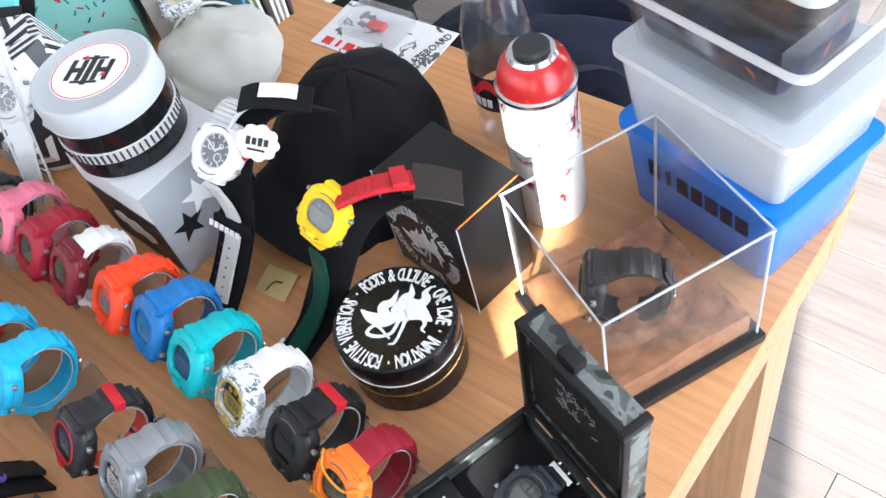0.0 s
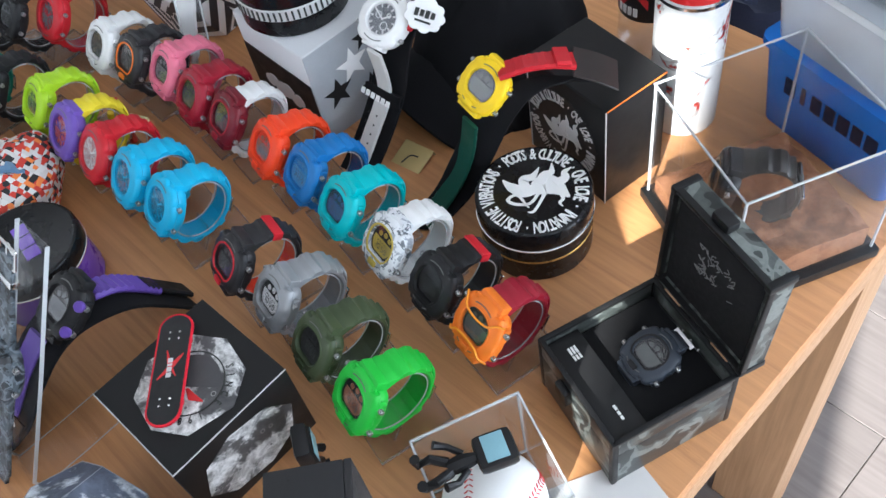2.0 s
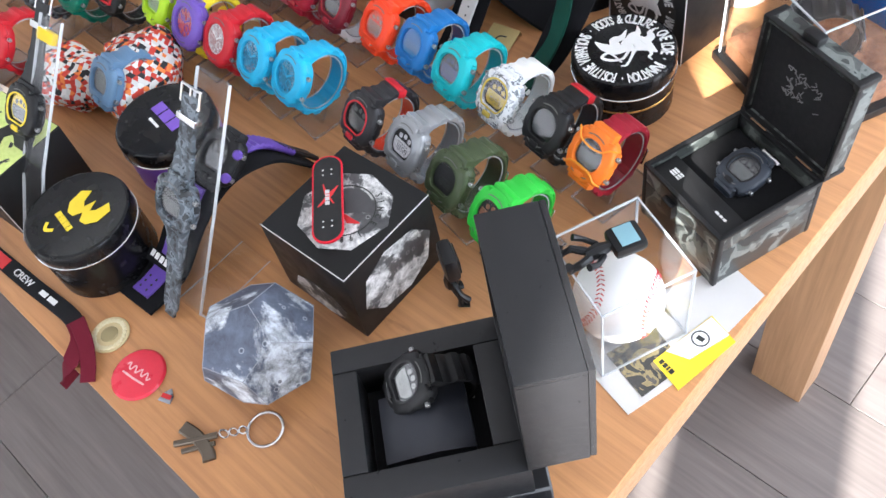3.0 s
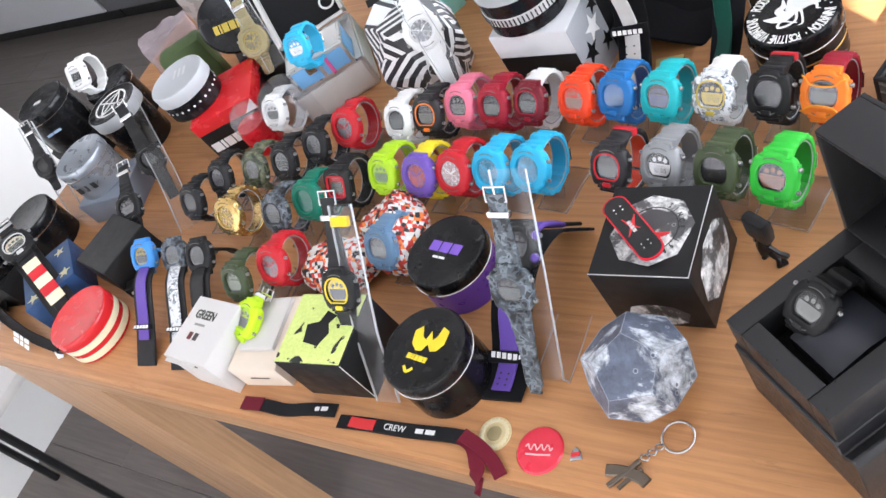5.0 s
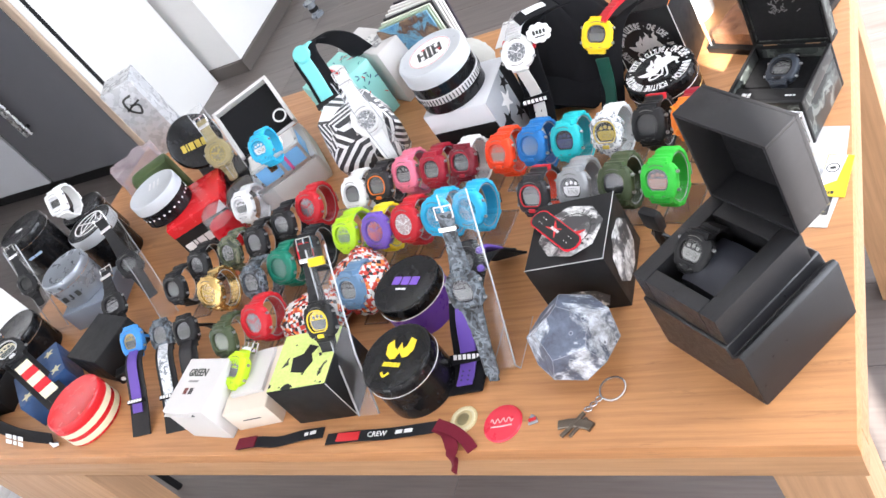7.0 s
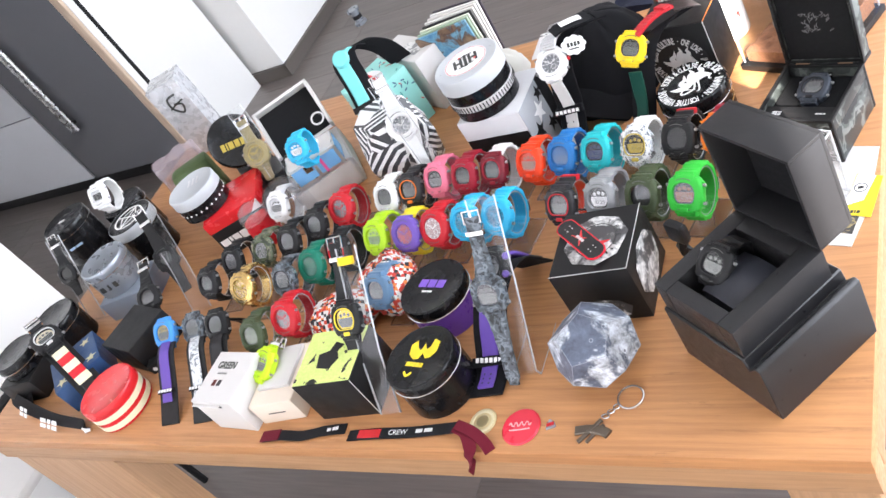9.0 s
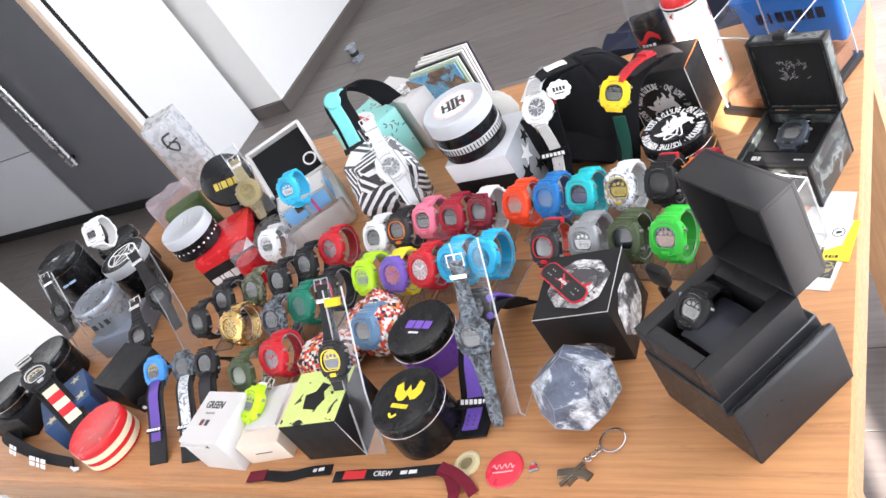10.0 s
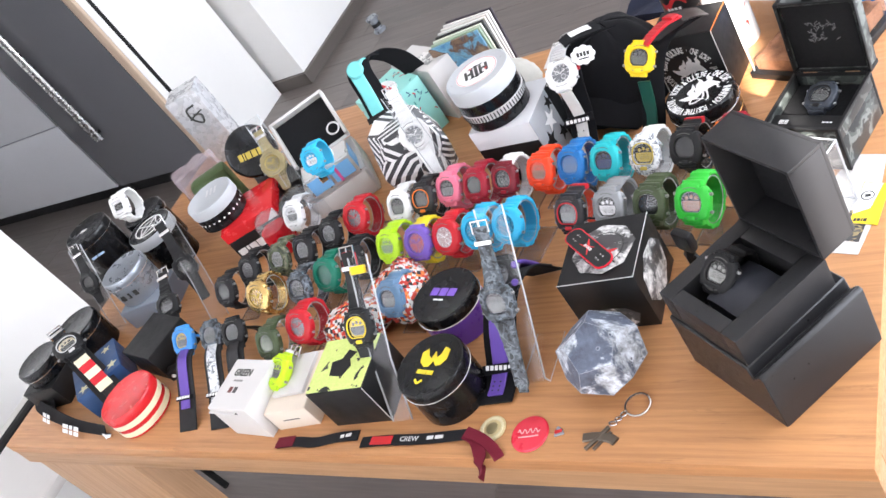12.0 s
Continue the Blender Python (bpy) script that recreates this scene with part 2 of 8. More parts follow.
def bars(widths, h, gap, m, depth=0.0004, bm=None, lines=1, line_gap=0.0):
    """Plain bars in place of writing that cannot be read or is a maker's mark."""
    total = sum(widths) + gap * (len(widths) - 1)
    b = bmesh.new()
    for row in range(lines):
        x = -total / 2
        for w in widths:
            box(w, h, depth, (x + w / 2, -row * (h + line_gap), 0), 0, b)
            x += w + gap
    return joined(bm, b, m)


def axes_at(origin, across, upward):
    """A pose from the directions of a face's breadth and of its 12 o'clock."""
    y = Vector(upward).normalized()
    z = Vector(across).cross(y).normalized()
    x = y.cross(z)
    return Matrix(((x.x, y.x, z.x, origin[0]), (x.y, y.y, z.y, origin[1]), (x.z, y.z, z.z, origin[2]), (0, 0, 0, 1)))

# ---- the room ----
WHITE_WALL = plain("white_wall_paint", (0.80, 0.79, 0.77), 0.7, var=0.03, scale=3, bump=0.1)
OAK_TOP = oak("oak_top", (0.55, 0.268, 0.108), (0.375, 0.162, 0.061))
OAK_EDGE = oak("oak_edge", (0.46, 0.26, 0.13), (0.34, 0.18, 0.082))
OAK_LEG = oak("oak_leg", (0.46, 0.27, 0.145), (0.34, 0.19, 0.095), 2)
DARK_GLOSS = plain("dark_grey_gloss_front", (0.145, 0.147, 0.160), 0.14, var=0.05, scale=4, bump=0)
GREY_GLOSS = plain("grey_gloss_front", (0.56, 0.57, 0.60), 0.10, var=0.04, scale=4, bump=0, coat=0.6)
STEEL = plain("brushed_steel", (0.62, 0.62, 0.62), 0.28, 1.0, var=0.08)
BLACK_STEEL = plain("black_steel", (0.015, 0.015, 0.016), 0.4, 0.3)


def laminate():
    m, t, b = nodes_of("grey_brown_laminate")
    v = coords(t, (1.0, 14.0, 1.0))
    big = noise_tex(t, v, 2.2, 5, 0.6, 0.8)
    fine = noise_tex(t, coords(t, (6.0, 130.0, 1.0)), 1.0, 3)
    info = t.nodes.new("ShaderNodeObjectInfo")
    col = ramp(t, big.outputs[0], ((0.3, (0.112, 0.093, 0.085)), (0.7, (0.200, 0.170, 0.157))))
    col = mixed(t, 0.35, col, ramp(t, fine.outputs[0], ((0.3, (0.083, 0.069, 0.064)), (0.7, (0.240, 0.205, 0.189)))))
    col = mixed(t, 0.3, col, ramp(t, info.outputs["Random"], ((0, (0.099, 0.085, 0.077)), (1, (0.224, 0.192, 0.176)))))
    link(t, col, b.inputs["Base Color"])
    b.inputs["Roughness"].default_value = 0.42
    bumped(t, b, fine.outputs[0], 0.12, 0.0006)
    return m


LAMINATE = laminate()
SUBFLOOR = plain("floor_joint", (0.095, 0.082, 0.074), 0.8)
floor = tagged(part("floor", box(11.4, 9.4, 0.1, (-2.0, 2.3, -0.1005 - 0.008)), SUBFLOOR), "grey-brown wood laminate floor with narrow joints", "floor", kind="structure")
tagged(part("ceiling", box(11.4, 8.93, 0.1, (-2.0, 2.535, 2.5)), WHITE_WALL), "plain white ceiling", "ceiling", kind="structure")


def wall(name, sx, sy, x, y, z0=0.0, h=2.5, label="plain white painted wall"):
    return tagged(part(name, box(sx, sy, h, (x, y, z0)), WHITE_WALL), label, "wall", kind="structure")


# window wall beside the table's end, a little askew to it, with a wide glazed door opening
EAST = pose(1.49, 0.99, 0, 0, 0, 22)
for name, y0, y1, z0, z1 in (("wall_east", -3.9, -1.7, 0.0, 2.5), ("wall_east_far", 3.0, 6.6, 0.0, 2.5), ("wall_east_lintel", -1.7, 3.0, 2.3, 2.5)):
    tagged(part(name, box(0.2, y1 - y0, z1 - z0, (0.16, (y0 + y1) / 2, z0)), WHITE_WALL, m=EAST), "plain white painted wall", "wall", kind="structure")
def slat_cloth():
    """White blind fabric that lets some daylight through."""
    m, t, b = nodes_of("white_blind_fabric")
    n = noise_tex(t, coords(t, (400.0, 400.0, 30.0)), 1.0, 2)
    link(t, mixed(t, n.outputs[0], (0.70, 0.70, 0.69), (0.80, 0.80, 0.78)), b.inputs["Base Color"])
    b.inputs["Roughness"].default_value = 0.8
    tl = t.nodes.new("ShaderNodeBsdfTranslucent")
    tl.inputs[0].default_value = (0.74, 0.76, 0.80, 1)
    mx = t.nodes.new("ShaderNodeMixShader")
    mx.inputs[0].default_value = 0.38
    link(t, b.outputs[0], mx.inputs[1])
    link(t, tl.outputs[0], mx.inputs[2])
    link(t, mx.outputs[0], t.nodes["Material Output"].inputs[0])
    return m


BLIND_CLOTH = slat_cloth()
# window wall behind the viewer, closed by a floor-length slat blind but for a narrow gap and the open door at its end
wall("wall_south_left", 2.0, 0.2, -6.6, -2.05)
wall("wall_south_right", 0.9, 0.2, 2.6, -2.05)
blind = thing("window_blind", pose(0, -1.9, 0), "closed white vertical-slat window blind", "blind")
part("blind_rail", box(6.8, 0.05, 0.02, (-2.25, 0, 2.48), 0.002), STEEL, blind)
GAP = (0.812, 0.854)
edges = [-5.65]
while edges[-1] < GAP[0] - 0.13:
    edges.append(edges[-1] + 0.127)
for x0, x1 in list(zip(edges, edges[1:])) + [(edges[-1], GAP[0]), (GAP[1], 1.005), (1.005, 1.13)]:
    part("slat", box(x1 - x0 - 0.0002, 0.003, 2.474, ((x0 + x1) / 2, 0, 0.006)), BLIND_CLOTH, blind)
# unseen piece added in the gap to keep sun off the table's end
part("sun_stop_slat", box(GAP[1] - GAP[0] + 0.01, 0.004, 0.46, ((GAP[0] + GAP[1]) / 2, 0.004, 1.66), 0.001), BLIND_CLOTH, blind, "added unseen slat piece that stops sun in the gap")
wall("wall_north", 9.4, 0.2, -3.0, 6.9)
wall("wall_west", 0.2, 9.4, -7.6, 2.3)
wall("wall_pier", 1.0, 4.4, -3.20, 4.60, label="white painted wall pier with a sharp corner")
wall("wall_near", 0.12, 1.9, -2.36, 1.62 - 1.9, label="white painted wall end beside the table")

# skirting round the pier
SKIRT = plain("dark_skirting", (0.11, 0.095, 0.085), 0.5)
tagged(part("baseboard", box(1.03, 0.02, 0.06, (-3.20, 2.39, 0)), SKIRT), "dark wood baseboard", "baseboard", kind="structure")
tagged(part("baseboard", box(0.02, 4.4, 0.06, (-2.69, 4.58, 0)), SKIRT), "dark wood baseboard", "baseboard", kind="structure")

# kitchen units: grey drawers and a tall dark unit
low = thing("drawer_cabinet", pose(-4.62, 2.10, 0), "glossy grey kitchen unit with wide drawer fronts", "cabinet")
part("body", box(1.98, 0.52, 2.2, (0, 0, 0.08), 0.002), DARK_GLOSS, low)
part("plinth", box(1.98, 0.48, 0.08, (0, 0.02, 0)), BLACK_STEEL, low)
for z, h in ((0.085, 0.40), (0.490, 1.75)):
    part("drawer_front", box(1.97, 0.018, h, (0, -0.269, z), 0.002), GREY_GLOSS, low, "grey glossy front")
cab = thing("tall_cabinet", pose(-3.275, 2.10, 0), "dark grey glossy tall kitchen cabinet with steel bar handle", "cabinet")
part("body", box(0.69, 0.52, 2.2, (0, 0, 0.08), 0.002), DARK_GLOSS, cab)
part("plinth", box(0.69, 0.48, 0.08, (0, 0.02, 0)), BLACK_STEEL, cab)
part("door", box(0.685, 0.018, 2.19, (0, -0.269, 0.085), 0.002), DARK_GLOSS, cab)
for x in (-0.135, -0.105):
    part("handle", tube([(x, -0.312, 0.37), (x, -0.312, 2.0)], 0.010, 10), STEEL, cab, "steel bar handle")
for z in (0.40, 1.96):
    part("post", tube([(-0.12, -0.28, z), (-0.12, -0.308, z)], 0.009, 8), BLACK_STEEL, cab)
part("end_panel", box(0.045, 0.53, 2.28, (0.368, 0.005, 0), 0.002), WHITE_WALL, cab, "white end panel")
part("edging", box(0.045, 0.016, 2.28, (0.368, -0.270, 0), 0.002), oak("pale_edging", (0.66, 0.52, 0.40), (0.58, 0.44, 0.33), 2), cab, "pale wood front edging")
# black strip laid on the panel in place of the shade in a gap
part("gap_shade_strip", box(0.004, 0.018, 2.28, (0.391, -0.215, 0)), BLACK_STEEL, cab)

# ---- the table ----
tab = thing("oak_table", pose(0, 0, 0), "long oak-veneer dining table with a thick top", "table")
TX, TY = 1.517, 0.838
part("tabletop", box(TX, TY, 0.022, (0.008 - TX / 2, TY / 2, H - 0.022), 0.0012), OAK_TOP, tab)
part("apron", box(TX - 0.002, 0.03, 0.038, (0.008 - TX / 2, 0.016, H - 0.0605), 0.0015), OAK_EDGE, tab)
part("apron", box(TX - 0.002, 0.03, 0.038, (0.008 - TX / 2, TY - 0.016, H - 0.0605), 0.0015), OAK_EDGE, tab)
part("apron", box(0.03, TY - 0.064, 0.038, (-0.008, TY / 2, H - 0.0605), 0.0015), OAK_EDGE, tab)
part("apron", box(0.03, TY - 0.064, 0.038, (0.008 - TX + 0.016, TY / 2, H - 0.0605), 0.0015), OAK_EDGE, tab)
for x0, x1 in ((-0.085, 0.0), (-1.505, -1.20)):
    for y in (0.04, TY - 0.09):
        part("leg", box(x1 - x0, 0.06, H - 0.061, ((x0 + x1) / 2, y, 0), 0.002), OAK_LEG, tab)

# ---- wristwatches ----
RESIN = {}


def resin(name, c, rough=0.42, **more):
    if name not in RESIN:
        RESIN[name] = plain(name + "_resin", c, rough, var=0.10, scale=90, bump=0.12, spec=0.34, **more)
    return RESIN[name]


def jelly(name, c):
    """Half-clear coloured resin."""
    if name not in RESIN:
        m, t, b = nodes_of(name + "_clear_resin")
        n = noise_tex(t, coords(t), 120, 2)
        link(t, mixed(t, n.outputs[0], scaled(c, 0.85), scaled(c, 1.1)), b.inputs["Base Color"])
        b.inputs["Roughness"].default_value = 0.16
        b.inputs["Transmission Weight"].default_value = 0.6
        b.inputs["IOR"].default_value = 1.35
        RESIN[name] = m
    return RESIN[name]


BLACK = resin("black", (0.011, 0.011, 0.012), 0.5)
LCD = plain("lcd_grey_green", (0.155, 0.165, 0.155), 0.25, var=0.06, bump=0)
LCD_DARK = plain("lcd_dark", (0.05, 0.052, 0.05), 0.2, var=0.1, bump=0)
DIAL_BLACK = plain("dial_black", (0.010, 0.010, 0.011), 0.35, var=0.1, bump=0)
INK = plain("dark_segment_ink", (0.03, 0.032, 0.03), 0.4, bump=0)
SEGMENT = plain("faint_segment_ink", (0.075, 0.08, 0.075), 0.4, bump=0)
GLASS = clear("watch_glass", (0.95, 0.95, 0.96), 0.04, 1.5)
ACRYLIC = clear("clear_acrylic", (0.965, 0.968, 0.972), 0.03, 1.36, 0.012)
PANE = clear("clear_case_pane", (0.985, 0.987, 0.99), 0.03, 1.2)
# edges of clear acrylic, their white highlights put in as a milky share
ACRYLIC_EDGE = clear("acrylic_edge", (0.9, 0.92, 0.93), 0.1, 1.5, 0.5, (0.86, 0.88, 0.9))
PLATE_EDGE = clear("plate_edge", (0.93, 0.94, 0.95), 0.08, 1.5, 0.16, (0.86, 0.88, 0.9))
CHROME = plain("polished_steel", (0.7, 0.7, 0.7), 0.16, 1.0, var=0.05, bump=0)
SILVER_PRINT = plain("silver_print", (0.62, 0.62, 0.62), 0.4, 0.2, bump=0)
WHITE_PRINT = plain("white_print", (0.82, 0.82, 0.81), 0.5, var=0.06, bump=0)
RED_PRINT = plain("red_print", (0.62, 0.03, 0.035), 0.45, var=0.08, bump=0)
YELLOW_PRINT = plain("yellow_print", (0.80, 0.60, 0.03), 0.45, var=0.08, bump=0)


def outline(style, k, n=72, notched=False):
    """The case's outline in its face plane, k times its size."""
    pts = []
    for j in range(n):
        a = 2 * math.pi * j / n
        c, s = math.cos(a), math.sin(a)
        if style == "square":
            e, w, h, wave = 5.5, 0.0212, 0.0226, 0.0
        elif style == "analog":
            e, w, h, wave = 2.3, 0.0243, 0.0247, 0.0010 * abs(math.cos(4 * a)) ** 0.7
        else:
            e, w, h, wave = 2.35, 0.0226, 0.0236, 0.0011 * max(0, math.cos(4 * a + math.pi)) - 0.0008 * max(0, math.cos(12 * a))
        r = (abs(c / w) ** e + abs(s / h) ** e) ** (-1 / e) + wave
        if notched:                         # cut-outs in the bezel's rim
            for at in (58, 122, 238, 302) if style != "analog" else (30, 75, 105, 150, 210, 255, 285, 330):
                d = (math.degrees(a) - at + 180) % 360 - 180
                r -= 0.0017 * math.exp(-(d / 5.0) ** 4)
        pts.append((k * r * c, k * r * s))
    return pts


def face_outline(style, k, n=72):
    """The opening of the bezel, k times its size."""
    e, w, h = {"square": (6.0, 0.0126, 0.0116), "analog": (2.0, 0.0146, 0.0146)}.get(style, (2.3, 0.0136, 0.0132))
    pts = []
    for j in range(n):
        a = 2 * math.pi * j / n
        r = (abs(math.cos(a) / w) ** e + abs(math.sin(a) / h) ** e) ** (-1 / e)
        x, y = r * math.cos(a), r * math.sin(a)
        if style == "round":
            y = max(y, -0.0112) + 0.0005
        pts.append((k * x, k * y))
    return pts


MESHES = {}


def shape(key, make):
    """A mesh that is built once and then shared by alike parts of the same stuff."""
    if key not in MESHES:
        bm = finish(make())
        me = bpy.data.meshes.new(key)
        bm.to_mesh(me)
        bm.free()
        MESHES[key] = me
    return MESHES[key]


def coloured(key, make, material):
    full = key + "|" + material.name
    if full not in MESHES:
        me = shape(key, make).copy()
        me.name = key.split("|")[0]
        me.materials.clear()
        me.materials.append(material)
        MESHES[full] = me
    return MESHES[full]


# The watch's own axes: x across, y 12 o'clock, z out of the face; the face's middle is the origin.
def case_mesh(style):
    lay = ((-0.0145, 0.90), (-0.0125, 0.96), (-0.0085, 0.985), (-0.0062, 0.965), (-0.0058, 0.90), (-0.0030, 0.88), (-0.0030, 0.4))
    bm = loft([[(x, y, z) for x, y in outline(style, k)] for z, k in lay])
    for s in (1, -1):                       # shoulders that reach to the strap
        box(0.0245, 0.012, 0.010, (0, s * 0.0205, -0.0135), 0.002, bm)
        for u in (1, -1):                   # guards beside the face
            if style != "square":
                box(0.0046, 0.011, 0.0065, (u * 0.0198, s * 0.0095, -0.0115), 0.0018, bm)
    return bm


def bezel_ring(style):
    """The broad, notched rim round the face."""
    lay = ((-0.0060, 0.90, 0), (-0.0064, 0.975, 1), (-0.0052, 1.015, 1), (-0.0026, 1.005, 1), (-0.0009, 0.95, 1), (-0.0003, 0.88, 0))
    rings = [[(x, y, z) for x, y in outline(style, k, notched=bool(q))] for z, k, q in lay]
    wide, rim = outline(style, 0.88), face_outline(style, 1.16)
    rings.append([((x * 2 + u) / 3, (y * 2 + v) / 3, 0.0002) for (x, y), (u, v) in zip(wide, rim)])
    rings += [[(x, y, z) for x, y in face_outline(style, k)] for z, k in ((0.0006, 1.22), (0.0012, 1.15), (0.0012, 1.09), (0.0004, 1.03), (-0.0018, 1.0), (-0.0030, 1.0))]
    bm = loft(rings, caps=False)
    if style != "square":
        for s in (1, -1):                   # ridges above and below the face
            for u in (-0.0105, 0, 0.0105):
                box(0.0082, 0.0030, 0.0022, (u * 0.9, s * (0.0222 - 12 * u * u), -0.0040), 0.0007, bm, seg=1)
    return bm


A, B = 0.0250, 0.0298


def band_points(first, last, n):
    out = []
    for k in range(n):
        f = radians(first + (last - first) * k / (n - 1))
        out.append((0, B * math.sin(f), -0.034 + A * math.cos(f) - 0.001))
    return out


def band_mesh(first=36, last=324, n=56, w0=0.0245, w1=0.0218):
    pts = [Vector(p) for p in band_points(first, last, n)]
    rings = []
    for k, p in enumerate(pts):
        d = (pts[min(k + 1, n - 1)] - pts[max(k - 1, 0)]).normalized()
        s = Vector((1, 0, 0))
        up = d.cross(s).normalized()
        if up.dot(p - Vector((0, 0, -0.034))) < 0:
            up = -up
        u = min(k, n - 1 - k) / (n / 2)
        w = w0 + (w1 - w0) * min(1, u * 1.6)
        th = 0.0036 + 0.0018 * max(0, 1 - u * 5) + (0.0021 if (k % 5 in (1, 2, 3) and u < 0.58) else 0)
        e = 0.0009
        prof = ((-w / 2, e), (-w / 2 + e, 0), (w / 2 - e, 0), (w / 2, e), (w / 2, th - e), (w / 2 - e * 1.6, th), (-w / 2 + e * 1.6, th), (-w / 2, th - e))
        rings.append([p + s * a + up * c for a, c in prof])
    return loft(rings)


def flat_band_mesh(length, w0=0.0255, w1=0.019, n=20, sign=1, droop=0.0):
    rings = []
    for k in range(n):
        u = k / (n - 1)
        y = sign * (0.024 + length * u)
        z = -0.0125 - droop * u * u
        w = w0 + (w1 - w0) * min(1, u * 2)
        if sign < 0 and u > 0.93:
            w *= 0.7
        th = 0.0036 + 0.0025 * max(0, 1 - u * 4) + (0.0011 if (k % 3 == 1 and u < 0.5) else 0)
        e = 0.0009
        rings.append([(a, y, z + c) for a, c in ((-w / 2, e), (-w / 2 + e, 0), (w / 2 - e, 0), (w / 2, e), (w / 2, th - e), (w / 2 - e, th), (-w / 2 + e, th), (-w / 2, th - e))])
    return loft(rings)


def dots_mesh():
    bm = bmesh.new()
    for a in (-38, 0, 38):
        x, y = 0.0105 * math.sin(radians(a)), 0.0105 * math.cos(radians(a))
        ring_flat(0.0022, 0.0032, 0.0006, (x, y, -0.0024), 14, bm)
        drum(0.0019, 0.0004, (x, y, -0.0024), 0.0001, 10, bm)
    return bm


def digits_mesh(y=-0.005):
    """Four figures of thin segments and a small line of marks above them."""
    bm = bmesh.new()
    lit = ("bc", "abcdef", "acdfg", "abcdfg")
    where = {"a": (0, 1), "g": (0, 0), "d": (0, -1), "f": (-1, 0.5), "b": (1, 0.5), "e": (-1, -0.5), "c": (1, -0.5)}
    for x, segments in zip((-0.0068, -0.0026, 0.0026, 0.0068), lit):
        for q in segments:
            u, v = where[q]
            wide = q in "agd"
            box(0.0024 if wide else 0.0005, 0.0005 if wide else 0.0023, 0.0003, (x + 0.0013 * u, y + 0.0026 * v, 0), 0, bm)
    for k in range(5):
        box(0.0014, 0.0008, 0.0003, (-0.0060 + 0.0030 * k, y + 0.0052, 0), 0, bm)
    return bm


def marks_mesh():
    bm = bmesh.new()
    for k in range(12):
        a = 2 * math.pi * k / 12
        box(0.0018, 0.0042, 0.0009, (0, 0.0152, -0.0024), 0.0002, bm, Matrix.Rotation(a, 4, "Z"), 1)
    for x, y, r in ((-0.007, 0.003, 0.0042), (0.005, -0.0065, 0.005), (0.006, 0.006, 0.003)):
        ring_flat(r - 0.0011, r, 0.0007, (x, y, -0.0024), 18, bm)
    return bm


def hand_mesh():
    bm = bmesh.new()
    box(0.0022, 0.011, 0.0005, (0, 0.005, -0.0011), 0.0002, bm, Matrix.Rotation(radians(-55), 4, "Z"), 1)
    box(0.0018, 0.015, 0.0005, (0, 0.007, -0.0016), 0.0002, bm, Matrix.Rotation(radians(60), 4, "Z"), 1)
    drum(0.0015, 0.0008, (0, 0, -0.0018), 0.0002, 10, bm)
    return bm


def rounded(w, h, r, n=5):
    pts = []
    for cx, cy, a0 in ((w / 2 - r, h / 2 - r, 0), (-w / 2 + r, h / 2 - r, 90), (-w / 2 + r, -h / 2 + r, 180), (w / 2 - r, -h / 2 + r, 270)):
        for k in range(n):
            a = radians(a0 + 90 * k / (n - 1))
            pts.append((cx + r * math.cos(a), cy + r * math.sin(a)))
    return pts


BEZEL_INK = plain("faint_bezel_ink", (0.13, 0.13, 0.125), 0.4, bump=0)
BUTTON = resin("grey_button", (0.35, 0.35, 0.35), 0.3, metal=0.8)


def bezel_mesh(style):
    """A faint curved line of print on the rim."""
    k = {"square": 0.0172, "analog": 0.0202}.get(style, 0.0187)
    pts = [(k * math.cos(radians(a)), k * math.sin(radians(a)), 0.0004) for a in np.linspace(62, 118, 12)]
    return ribbon(pts, 0.0009, 0.0004)


def eyes_mesh():
    bm = bmesh.new()
    for x, y in ((-0.0060, 0.0062), (0, 0.0076), (0.0060, 0.0062)):
        drum(0.0023, 0.0003, (x, y, 0), 0.0001, 14, bm)
    return bm


